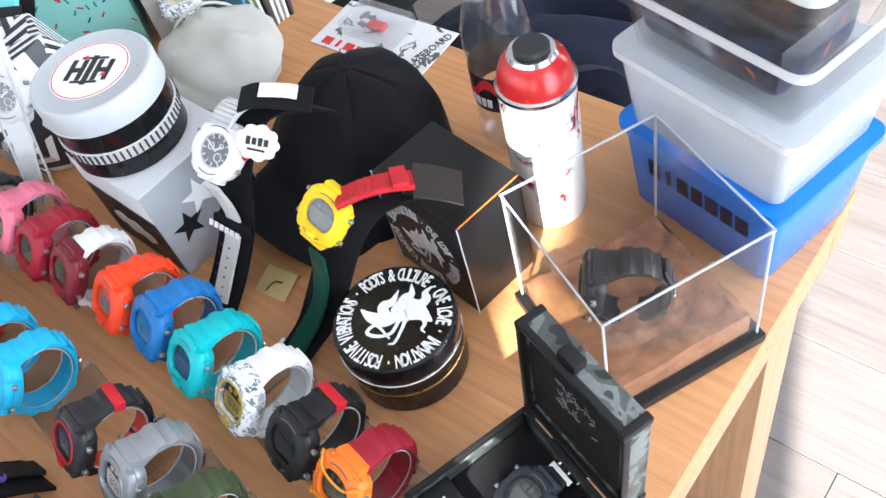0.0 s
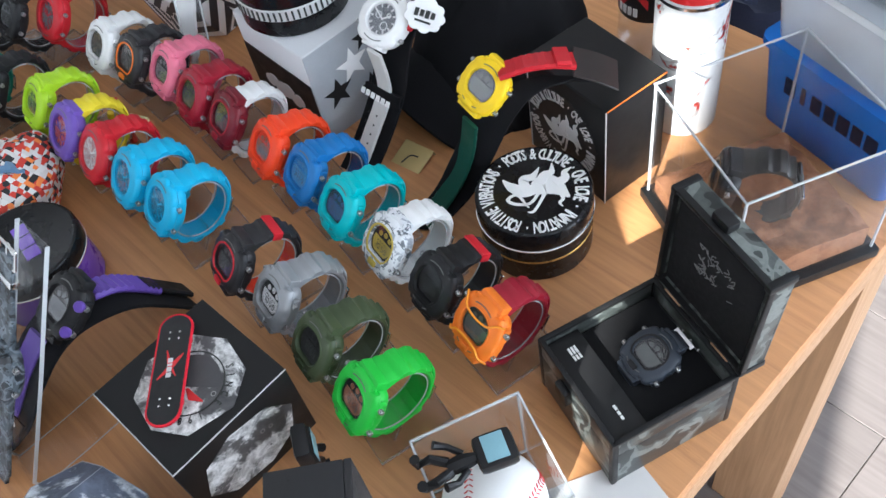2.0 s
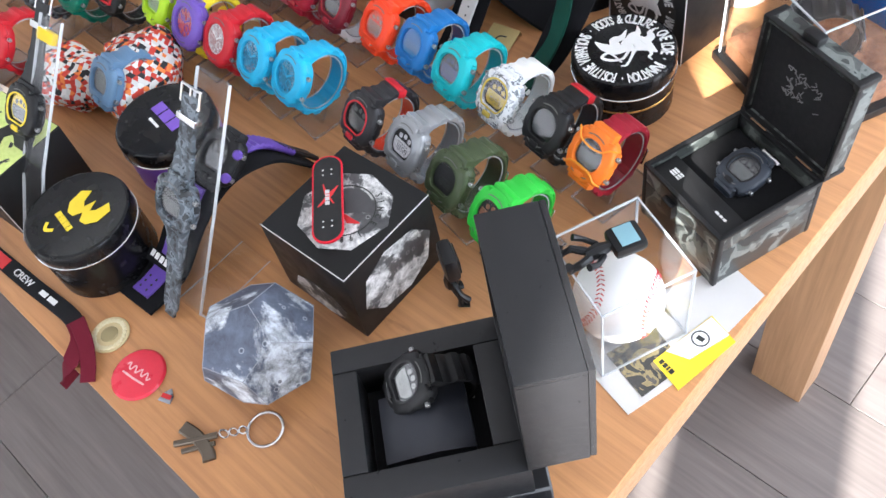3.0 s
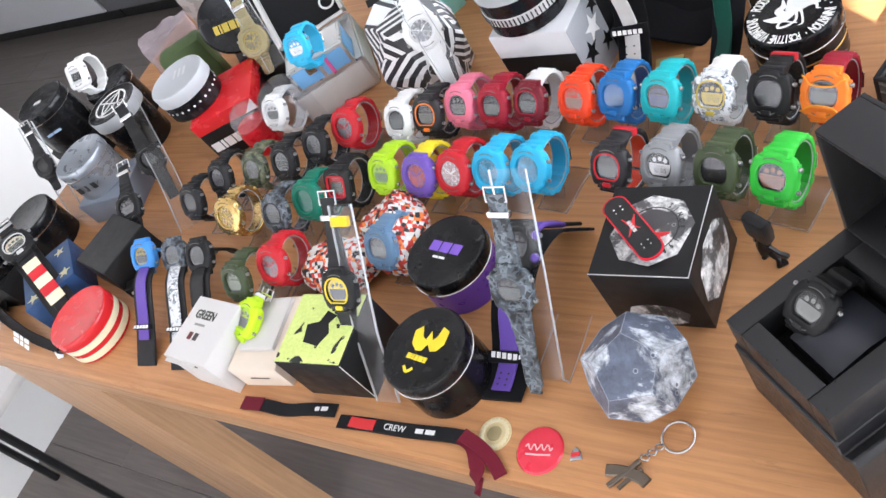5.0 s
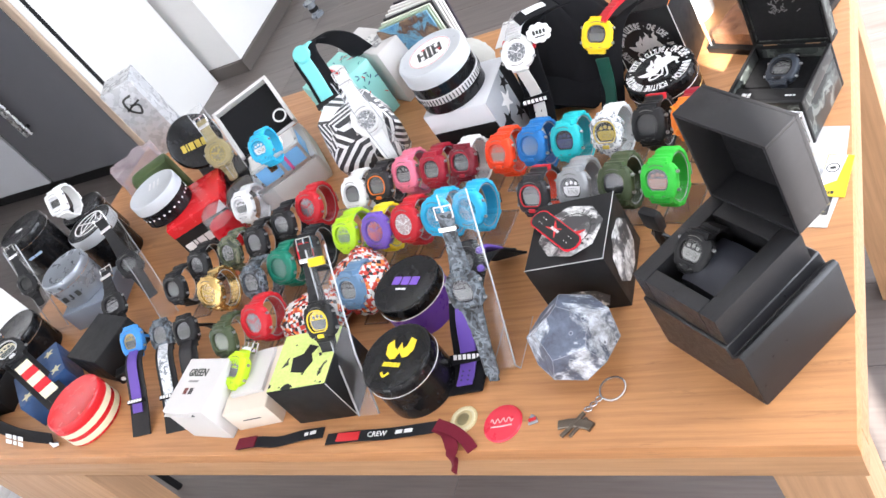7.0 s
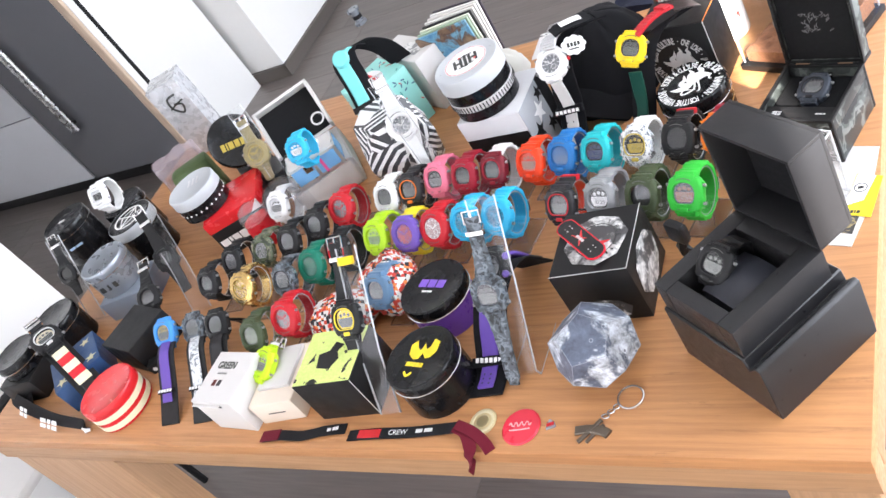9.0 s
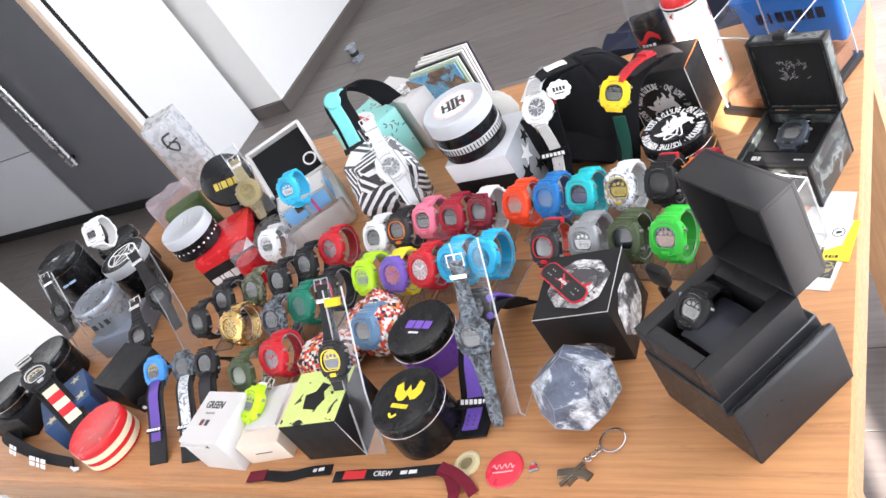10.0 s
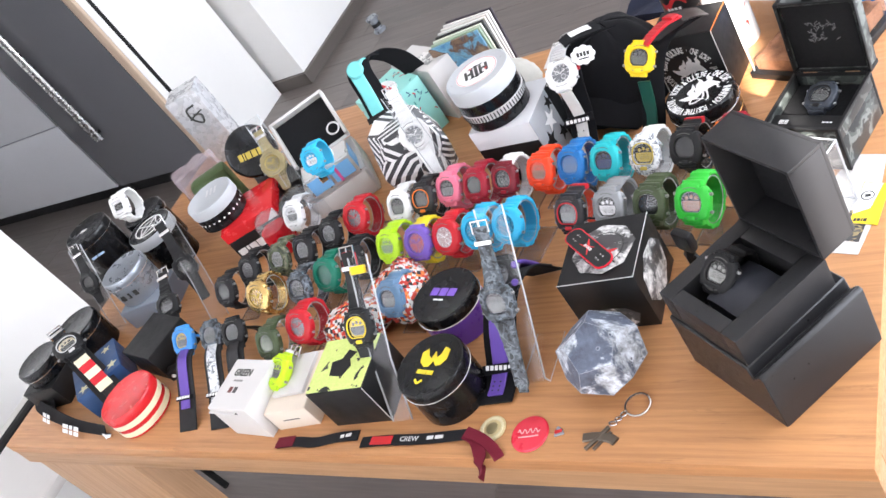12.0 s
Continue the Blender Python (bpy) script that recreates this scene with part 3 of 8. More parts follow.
def head(w, style, case, dial, lcd, accent, digits=SEGMENT):
    """Case, dial and buttons of a watch, under w."""
    for turn in (0, math.pi):
        put("bezel_line", coloured("bezel_line|" + style, lambda: bezel_mesh(style), BEZEL_INK), w, "", Matrix.Rotation(turn, 4, "Z"))
    put("bezel", coloured("bezel|" + style, lambda: bezel_ring(style), case), w)
    put("case", coloured("case|" + style, lambda: case_mesh(style), case), w)
    put("dial", coloured("dial|" + style, lambda: prism(face_outline(style, 1.03), 0.0009, m=pose(0, 0, -0.0031)), dial), w)
    if style == "analog":
        small = Matrix.Diagonal((0.80, 0.80, 1, 1))
        put("hour_marks", coloured("hour_marks", lambda: joined(None, marks_mesh(), small), accent), w)
        put("inner_ring", coloured("inner_ring", lambda: ring_flat(0.0138, 0.0149, 0.0010, (0, 0, -0.0022)), accent), w)
        put("clock_hand", coloured("clock_hand", lambda: joined(None, hand_mesh(), small), accent if digits is SEGMENT else digits), w)
    elif style == "square":
        put("lcd_rim", coloured("lcd_rim", lambda: loft([[(x, y, z) for x, y in face_outline("square", k)] for k, z in ((1.24, 0.0006), (1.20, 0.0014), (1.06, 0.0014), (1.0, 0.0))], caps=False), accent), w)
        put("display", coloured("display|square", lambda: prism(rounded(0.0205, 0.0135, 0.002), 0.0005, m=pose(0, -0.001, -0.0023)), lcd), w)
        put("digits", coloured("digits", lambda: joined(None, digits_mesh(), pose(0, 0.003, -0.0018)), digits), w)
    else:
        put("face_rim", coloured("face_rim", lambda: loft([[(x, y, z) for x, y in face_outline("round", k)] for k, z in ((1.17, 0.0008), (1.16, 0.0016), (1.06, 0.0016), (1.04, 0.0006))], caps=False), accent), w)
        put("display", coloured("display|round", lambda: prism([(x, min(y, 0.0028)) for x, y in face_outline("round", 0.84)], 0.0005, m=pose(0, 0, -0.0023)), lcd), w)
        put("graph_eye", coloured("graph_eye", lambda: joined(None, eyes_mesh(), pose(0, 0, -0.0022)), lcd), w)
        put("digits", coloured("digits|r", lambda: joined(None, digits_mesh(), pose(0, 0.0002, -0.0018) @ Matrix.Diagonal((0.92, 0.78, 1, 1))), digits), w)
        put("front_button", coloured("front_button", lambda: box(0.0095, 0.0050, 0.0030, (0, -0.0176, -0.0012), 0.0012), accent), w)
    put("glass", coloured("glass|" + style, lambda: prism(face_outline(style, 1.0), 0.0006, m=pose(0, 0, -0.0012)), GLASS), w)
    wide = {"square": 0.0206, "analog": 0.0238}.get(style, 0.0222)
    for u in (1, -1):
        for v in (0.0105, -0.0105):
            put("button", coloured("button", lambda: drum(0.0021, 0.004, (0, 0, -0.001), 0.0005, 12), BUTTON), w, "", Matrix.Translation((u * wide, v, -0.0065)) @ Matrix.Rotation(u * math.pi / 2, 4, "Y"))


def guard_mesh(s):
    """One bent wire of a face guard."""
    pts = [(-0.0215, s * 0.0165, -0.003), (-0.0165, s * 0.0150, 0.0015), (-0.0115, s * 0.0105, 0.0035), (0, s * 0.0088, 0.004), (0.0115, s * 0.0105, 0.0035), (0.0165, s * 0.0150, 0.0015), (0.0215, s * 0.0165, -0.003)]
    return tube(spline(pts, 4), 0.0009, 6)


def watch(at, label, case, strap=None, style="round", dial=DIAL_BLACK, lcd=LCD, accent=None, yaw=0.0, tilt=38.0, roll=0.0, inner=None, group="watches on clear stands", stand=True, size=1.0):
    """A buckled watch on a clear stand; at: where the middle of its face is."""
    strap, accent = strap or case, accent or dial
    m = pose(*at, 0, 0, yaw) @ pose(0, 0, 0, 90 - tilt, 0, 0) @ pose(0, 0, 0, 0, 0, roll) @ Matrix.Scale(size, 4)
    w = thing("wristwatch", m, label, "watch", group)
    head(w, style, case, dial, lcd, accent)
    put("strap", coloured("strap|ring", band_mesh, strap), w)
    if inner:
        put("strap_lining", coloured("strap_lining", lambda: loft([[(a, p[1] * 0.965, -0.034 + (p[2] + 0.034) * 0.965) for a in (-0.009, 0.009)] for p in band_points(60, 300, 30)], False), inner), w)
    put("buckle", coloured("buckle", buckle_mesh, CHROME), w)
    put("keeper", coloured("keeper", keeper_mesh, strap), w)
    put("strap_tail", coloured("strap_tail", tail_mesh, strap), w)
    if stand:
        s = thing("watch_stand", pose(at[0], at[1], H, 0, 0, yaw), "clear acrylic C-shaped watch display stand", "display stand", "clear watch stands")
        back = 0.034 * math.cos(radians(tilt))
        put("base_plate", coloured("base_plate", lambda: box(0.040, 0.062, 0.0028, (0, 0.0, 0), 0.0005, seg=1), ACRYLIC), s, "", pose(0, back + 0.002, 0))
        put("plate_edge", coloured("plate_edge", edge_mesh, PLATE_EDGE), s, "", pose(0, back + 0.002, 0))
        high = at[2] - H - 0.034 * math.sin(radians(tilt)) - 0.026
        put("riser", coloured("riser|%.3f" % high, lambda: ribbon([(0, -0.012, 0.0028), (0, -0.004, high * 0.6), (0, 0.0, high + 0.004)], 0.019, 0.0018, (1, 0, 0)), ACRYLIC), s, "", pose(0, back, 0))
        for u in (1, -1):
            put("riser_edge", coloured("riser_edge|%.3f" % high, lambda: tube([(0, -0.012, 0.0028), (0, -0.004, high * 0.6), (0, 0.0, high + 0.004)], 0.0005, 5), PLATE_EDGE), s, "", pose(u * 0.0097, back, 0))
        put("band_rim", coloured("band_rim", band_edge_mesh, ACRYLIC_EDGE), s, "", pose(0, back, at[2] - H - 0.034 * math.sin(radians(tilt)), 90 - tilt, 0, 0))
        put("c_band", coloured("c_band", c_mesh, ACRYLIC), s, "", pose(0, back, at[2] - H - 0.034 * math.sin(radians(tilt)), 90 - tilt, 0, 0))
    return w


def edge_mesh():
    bm = bmesh.new()
    for u in (1, -1):
        box(0.0008, 0.0615, 0.0028, (u * 0.0202, 0, 0), 0, bm)
        box(0.0412, 0.0008, 0.0028, (0, u * 0.0312, 0), 0, bm)
    return bm


def c_mesh():
    pts = [(0, (B - 0.0012) * math.sin(radians(f)), (A - 0.0012) * math.cos(radians(f)) - 0.001) for f in range(50, 311, 8)]
    return ribbon(pts, 0.019, 0.0018, (1, 0, 0))


def buckle_mesh():
    bm = bmesh.new()
    p = Vector(band_points(172, 172.01, 2)[0])
    d = (p - Vector((0, 0, -0.034))).normalized()
    q = p + d * 0.0034
    turn = d.to_track_quat("Z", "Y").to_matrix().to_4x4()
    b = bmesh.new()
    for u in (1, -1):
        box(0.002, 0.013, 0.002, (u * 0.0112, 0, 0), 0.0006, b, seg=1)
        box(0.0244, 0.002, 0.002, (0, u * 0.0065, 0), 0.0006, b, seg=1)
    box(0.002, 0.012, 0.0015, (0, 0, 0.0006), 0.0004, b, seg=1)
    return joined(bm, b, Matrix.Translation(q) @ turn)


def tail_mesh():
    """The strap's free end, which stands off the loop."""
    c = Vector((0, 0, -0.034))
    pts = []
    for k, f in enumerate(range(168, 120, -6)):
        p = Vector(band_points(f, f + 0.01, 2)[0])
        pts.append(p + (p - c).normalized() * (0.0038 + 0.0002 * k + 0.00005 * k * k))
    return ribbon(pts, [0.0200] * (len(pts) - 2) + [0.0185, 0.013], 0.0024, (1, 0, 0))


def band_edge_mesh():
    """The rims of a stand's clear band; their gleam is put in as milky colour."""
    bm = bmesh.new()
    for u in (1, -1):
        pts = [(u * 0.0096, (B - 0.0016) * math.sin(radians(f)), (A - 0.0016) * math.cos(radians(f)) - 0.001) for f in range(52, 309, 8)]
        tube(pts, 0.00055, 5, bm)
    return bm


def keeper_mesh():
    p = Vector(band_points(205, 205.01, 2)[0])
    d = (p - Vector((0, 0, -0.034))).normalized()
    return box(0.0225, 0.007, 0.0062, (0, 0, -0.001), 0.0012, m=Matrix.Translation(p) @ d.to_track_quat("Z", "Y").to_matrix().to_4x4())


def open_watch(m, label, case, strap=None, style="round", dial=DIAL_BLACK, lcd=LCD, accent=None, up=0.075, down=0.105, droop=0.0, group="unbuckled watches"):
    """An unbuckled watch with both straps stretched out; m: the pose of its face."""
    strap, accent = strap or case, accent or dial
    w = thing("wristwatch", m, label, "watch", group)
    head(w, style, case, dial, lcd, accent)
    put("buckle_strap", coloured("buckle_strap|%.3f %.3f" % (up, droop), lambda: flat_band_mesh(up, droop=droop), strap), w)
    put("tail_strap", coloured("tail_strap|%.3f %.3f" % (down, droop), lambda: flat_band_mesh(down, sign=-1, droop=droop), strap), w)
    put("keeper", coloured("keeper|flat", lambda: box(0.0235, 0.006, 0.007, (0, 0, -0.0015), 0.0012), CHROME), w, "", pose(0, 0.024 + up * 0.72, -0.0125 - droop * 0.5))
    put("buckle", coloured("buckle|flat", flat_buckle, CHROME), w, "", pose(0, 0.024 + up, -0.0115 - droop))
    return w


def flat_buckle():
    b = bmesh.new()
    for u in (1, -1):
        box(0.002, 0.014, 0.0022, (u * 0.0112, 0, 0), 0.0006, b, seg=1)
        box(0.0244, 0.002, 0.0022, (0, u * 0.0070, 0), 0.0006, b, seg=1)
    box(0.002, 0.013, 0.0015, (0, 0, 0.0006), 0.0004, b, seg=1)
    return b

# ---- the watches on stands ----
WHITE = resin("white", (0.78, 0.78, 0.77))
RED = resin("red", (0.52, 0.015, 0.025))
CRIMSON = resin("crimson", (0.33, 0.012, 0.03))
DARKRED = resin("dark_red", (0.16, 0.01, 0.02))
PINK = resin("pink", (0.80, 0.20, 0.30))
ORANGE = resin("orange", (0.82, 0.058, 0.012))
BLUE = resin("blue", (0.018, 0.16, 0.44))
SKY = resin("sky_blue", (0.03, 0.42, 0.68))
TEAL = resin("turquoise", (0.02, 0.46, 0.50))
LIME = resin("lime", (0.42, 0.68, 0.02))
GREEN = resin("bright_green", (0.04, 0.50, 0.05))
BOTTLE_GREEN = resin("bottle_green", (0.005, 0.16, 0.10))
OLIVE = resin("olive", (0.055, 0.075, 0.035))
SILVER = resin("silver_grey", (0.30, 0.31, 0.32), 0.35, metal=0.3)
PURPLE = resin("purple", (0.16, 0.09, 0.42))
YELLOW = resin("yellow", (0.85, 0.58, 0.01))
GOLD = resin("gold", (0.62, 0.42, 0.16), 0.25, metal=0.85)
CHARCOAL = resin("charcoal", (0.024, 0.023, 0.025))
TANGERINE = resin("tangerine", (0.85, 0.20, 0.02))
BLUE_GREY = resin("blue_grey", (0.13, 0.23, 0.36))
LIGHT_BLUE = resin("light_blue", (0.06, 0.28, 0.70))
SMOKE = plain("smoke_dial", (0.22, 0.22, 0.22), 0.3, bump=0)
GOLD_PRINT = plain("gold_print", (0.55, 0.42, 0.08), 0.35, 0.4, bump=0)
GREY_DIAL = plain("grey_dial", (0.20, 0.21, 0.22), 0.3, bump=0)
GREY_CAMO = mottled("grey_camo_resin", ((0, (0.015, 0.017, 0.02)), (0.42, (0.07, 0.085, 0.10)), (0.52, (0.16, 0.19, 0.22)), (0.60, (0.03, 0.035, 0.04))), 75, 0.45)
SNOW_CAMO = mottled("snow_camo_resin", ((0, (0.35, 0.38, 0.42)), (0.42, (0.72, 0.74, 0.76)), (0.56, (0.16, 0.18, 0.20)), (0.64, (0.66, 0.68, 0.70))), 110, 0.45)
OLIVE_CAMO = mottled("olive_camo_resin", ((0, (0.03, 0.04, 0.025)), (0.45, (0.10, 0.115, 0.065)), (0.56, (0.19, 0.185, 0.125)), (0.63, (0.05, 0.055, 0.035))), 90, 0.45)


def on_stand(x, y, label, case, **more):
    z = H + more.pop("z", 0.072)
    more["yaw"] = more.get("yaw", 0.0) - 9.0
    return watch((x, y, z), label, case, **more)


# back row
on_stand(-0.671, 0.391, "white resin digital wristwatch on a clear stand", WHITE, accent=SILVER_PRINT, yaw=6)
on_stand(-0.627, 0.398, "black resin wristwatch with orange button", CHARCOAL, accent=TANGERINE, yaw=6)
on_stand(-0.583, 0.410, "pink resin digital wristwatch on a clear stand", PINK, lcd=SMOKE, accent=PINK, yaw=4)
on_stand(-0.532, 0.406, "crimson resin digital wristwatch on a clear stand", CRIMSON, accent=CRIMSON, yaw=2)
on_stand(-0.482, 0.407, "dark red wristwatch with white strap", jelly("dark_red", (0.30, 0.02, 0.03)), strap=WHITE, accent=CRIMSON)
on_stand(-0.423, 0.408, "bright orange resin digital wristwatch", ORANGE, dial=ORANGE, lcd=resin("orange_lcd", (0.42, 0.20, 0.14), 0.25), accent=ORANGE, yaw=-2)
on_stand(-0.374, 0.409, "royal blue resin digital wristwatch", BLUE, dial=BLUE, lcd=resin("blue_lcd", (0.12, 0.25, 0.45), 0.25), accent=BLUE, yaw=-2)
on_stand(-0.322, 0.404, "turquoise resin digital wristwatch with dark face", TEAL, lcd=resin("violet_lcd", (0.10, 0.12, 0.24), 0.2), accent=TEAL, yaw=-2)
on_stand(-0.265, 0.402, "grey and white patterned wristwatch with white strap", SNOW_CAMO, strap=WHITE, accent=GOLD_PRINT, dial=LCD_DARK, lcd=GOLD_PRINT, yaw=-2)
looped = on_stand(-0.209, 0.399, "black resin wristwatch with red button and red strap loop", BLACK, lcd=LCD_DARK, accent=BLACK, yaw=-2)
guarded = on_stand(-0.158, 0.394, "orange wristwatch with face guard and red strap", TANGERINE, strap=CRIMSON, dial=LCD_DARK, accent=TANGERINE, yaw=-2)
for s_ in (1, -1):
    part("guard_wire", guard_mesh(s_), resin("amber_wire", (0.85, 0.30, 0.02), 0.35), guarded)
# middle row
on_stand(-0.652, 0.305, "lime green resin wristwatch on a clear stand", LIME, dial=LIME, lcd=resin("green_lcd", (0.22, 0.34, 0.12), 0.25), accent=LIME, yaw=4)
on_stand(-0.595, 0.303, "purple analog wristwatch with yellow strap", PURPLE, strap=resin("lemon", (0.80, 0.66, 0.03)), style="analog", dial=resin("coral_dial", (0.55, 0.10, 0.12), 0.3), accent=PURPLE, yaw=4)
on_stand(-0.546, 0.306, "red analog wristwatch with white dial", RED, style="analog", dial=resin("rose_dial", (0.55, 0.42, 0.40), 0.3), accent=WHITE_PRINT, yaw=2)
on_stand(-0.496, 0.309, "sky blue analog wristwatch on a clear stand", SKY, style="analog", dial=resin("deep_sky", (0.02, 0.24, 0.38), 0.3), accent=SKY, yaw=0)
on_stand(-0.445, 0.311, "sky blue analog wristwatch on a clear stand", SKY, style="analog", dial=resin("deep_sky", (0.02, 0.24, 0.38), 0.3), accent=SKY, yaw=0)
looped_b = on_stand(-0.350, 0.312, "black wristwatch with red ring and red-lined strap", CHARCOAL, accent=RED, inner=ORANGE, yaw=-2)
on_stand(-0.295, 0.313, "silver grey resin digital wristwatch", SILVER, dial=LCD_DARK, lcd=WHITE_PRINT, accent=SILVER, yaw=-2)
on_stand(-0.239, 0.306, "olive green resin wristwatch on a clear stand", OLIVE, lcd=LCD_DARK, accent=OLIVE, yaw=-2)
on_stand(-0.184, 0.298, "bright green resin wristwatch on a clear stand", GREEN, lcd=resin("copper_lcd", (0.35, 0.16, 0.10), 0.25), accent=GREEN, yaw=-4)
# towards the far end
on_stand(-0.759, 0.384, "red resin wristwatch with dark dial", RED, style="analog", dial=GREY_DIAL, accent=RED, yaw=8)
on_stand(-0.799, 0.356, "black resin wristwatch with grey face", BLACK, dial=GREY_DIAL, accent=CHARCOAL, yaw=10)
on_stand(-0.842, 0.327, "black resin digital wristwatch", BLACK, dial=GREY_DIAL, accent=CHARCOAL, yaw=10)
on_stand(-0.894, 0.315, "olive camouflage resin wristwatch", OLIVE_CAMO, dial=GREY_DIAL, accent=OLIVE, yaw=10)
on_stand(-0.957, 0.300, "black resin wristwatch with plain grey face", BLACK, dial=SMOKE, lcd=SMOKE, accent=CHARCOAL, yaw=10)
on_stand(-0.987, 0.257, "black resin digital wristwatch", BLACK, dial=CHARCOAL, accent=CHARCOAL, yaw=12)
on_stand(-0.924, 0.421, "white wristwatch under a clear dome", WHITE, dial=WHITE_PRINT, accent=SILVER_PRINT, yaw=10)
on_stand(-0.891, 0.235, "gold analog wristwatch with gold strap", GOLD, style="analog", dial=GOLD, accent=GOLD_PRINT, yaw=12)
on_stand(-0.803, 0.242, "dark grey camouflage wristwatch", GREY_CAMO, dial=GREY_DIAL, accent=CHARCOAL, yaw=10)
on_stand(-0.758, 0.264, "bottle green resin wristwatch", BOTTLE_GREEN, style="analog", dial=BOTTLE_GREEN, accent=BOTTLE_GREEN, yaw=8)
on_stand(-0.716, 0.287, "black square wristwatch with red frame", BLACK, style="square", dial=RED, accent=RED, yaw=8)
on_stand(-0.805, 0.137, "olive green wristwatch with pale face", OLIVE, dial=OLIVE, lcd=resin("sage_lcd", (0.20, 0.24, 0.14), 0.3), accent=OLIVE, yaw=12, inner=resin("khaki", (0.28, 0.26, 0.12)))
on_stand(-0.757, 0.165, "red resin wristwatch with grey dial", RED, style="analog", dial=GREY_DIAL, accent=RED, yaw=10)
on_stand(-0.599, 0.199, "blue-grey resin digital wristwatch", BLUE_GREY, accent=BLUE_GREY, yaw=6)


def loop_mesh(angle):
    """A strap loop round the band at an angle from its face."""
    p = Vector(band_points(angle, angle + 0.01, 2)[0])
    d = (p - Vector((0, 0, -0.034))).normalized()
    return box(0.0245, 0.0085, 0.0076, (0, 0, -0.001), 0.0012, m=Matrix.Translation(p) @ d.to_track_quat("Z", "Y").to_matrix().to_4x4())


for owner in (looped, looped_b):
    part("strap_loop", loop_mesh(82), RED, owner, "red strap loop")

# bright little charm between the rows
toy = thing("toy_charm", pose(-0.607, 0.360, H, 0, 0, 20), "tiny bright toy charm in red, yellow and turquoise", "charm")
part("stem", tube([(0, 0, 0.002), (0.002, 0.002, 0.030), (0, 0.003, 0.056)], [0.004, 0.0032, 0.0045], 10), resin("brick_red", (0.42, 0.04, 0.025), 0.35), toy)
part("yellow_bead", lathe([(0, -0.006), (0.005, -0.004), (0.0065, 0), (0.005, 0.004), (0, 0.006)], 14), YELLOW, toy, "", pose(-0.009, 0.001, 0.036))
part("turquoise_bead", lathe([(0, -0.007), (0.006, -0.004), (0.0075, 0), (0.006, 0.004), (0, 0.007)], 14), TEAL, toy, "", pose(-0.004, -0.004, 0.020))
part("cream_tag", box(0.022, 0.003, 0.012, (0.022, 0.004, 0.028), 0.001), resin("cream_tag", (0.62, 0.55, 0.30), 0.4), toy)
part("tag_bar", tube([(0.002, 0.003, 0.034), (0.014, 0.004, 0.034)], 0.0012, 6), CHROME, toy)

# ---- materials of the packaging ----
CARD_BLACK = plain("black_card", (0.012, 0.012, 0.0125), 0.42, var=0.15, spec=0.28)
CARD_WHITE = plain("white_card", (0.62, 0.60, 0.58), 0.55, var=0.05)
CARD_CREAM = plain("cream_card", (0.76, 0.66, 0.55), 0.6, var=0.05)
TIN_BLACK = plain("black_lacquered_tin", (0.007, 0.007, 0.008), 0.26, var=0.2, coat=0.12, spec=0.3)
TIN_PURPLE = plain("purple_lacquered_tin", (0.16, 0.06, 0.42), 0.3, var=0.1, coat=0.3)
TIN_RED = plain("red_lacquered_tin", (0.62, 0.02, 0.025), 0.25, var=0.1, coat=0.3)
TIN_CREAM = plain("cream_lacquer", (0.82, 0.74, 0.52), 0.3, var=0.06)
TIN_WHITE = plain("white_frosted_lid", (0.46, 0.48, 0.50), 0.35, var=0.05)
TIN_GREY = plain("grey_metal_tin", (0.33, 0.36, 0.40), 0.3, 0.6, var=0.1)
ALU = plain("satin_aluminium", (0.62, 0.63, 0.64), 0.32, 0.75, var=0.06)
PANEL_BLUE = plain("pale_blue_panel", (0.18, 0.42, 0.72), 0.35, var=0.08)
FOAM = plain("black_foam", (0.014, 0.014, 0.015), 0.9, scale=200, bump=0.4, spec=0.1)
LEATHER = plain("black_leatherette", (0.019, 0.019, 0.0205), 0.35, var=0.2, scale=150, bump=0.4, spec=0.4)
NAVY_CARD = plain("navy_card", (0.02, 0.06, 0.16), 0.45, var=0.15)
GREY_CARD = plain("grey_blue_card", (0.20, 0.23, 0.28), 0.42, var=0.1)
CAMO_TIN = mottled("grey_camo_print", ((0, (0.018, 0.020, 0.020)), (0.44, (0.065, 0.075, 0.070)), (0.53, (0.15, 0.165, 0.155)), (0.60, (0.03, 0.034, 0.033))), 34, 0.35, 2, 0.6)


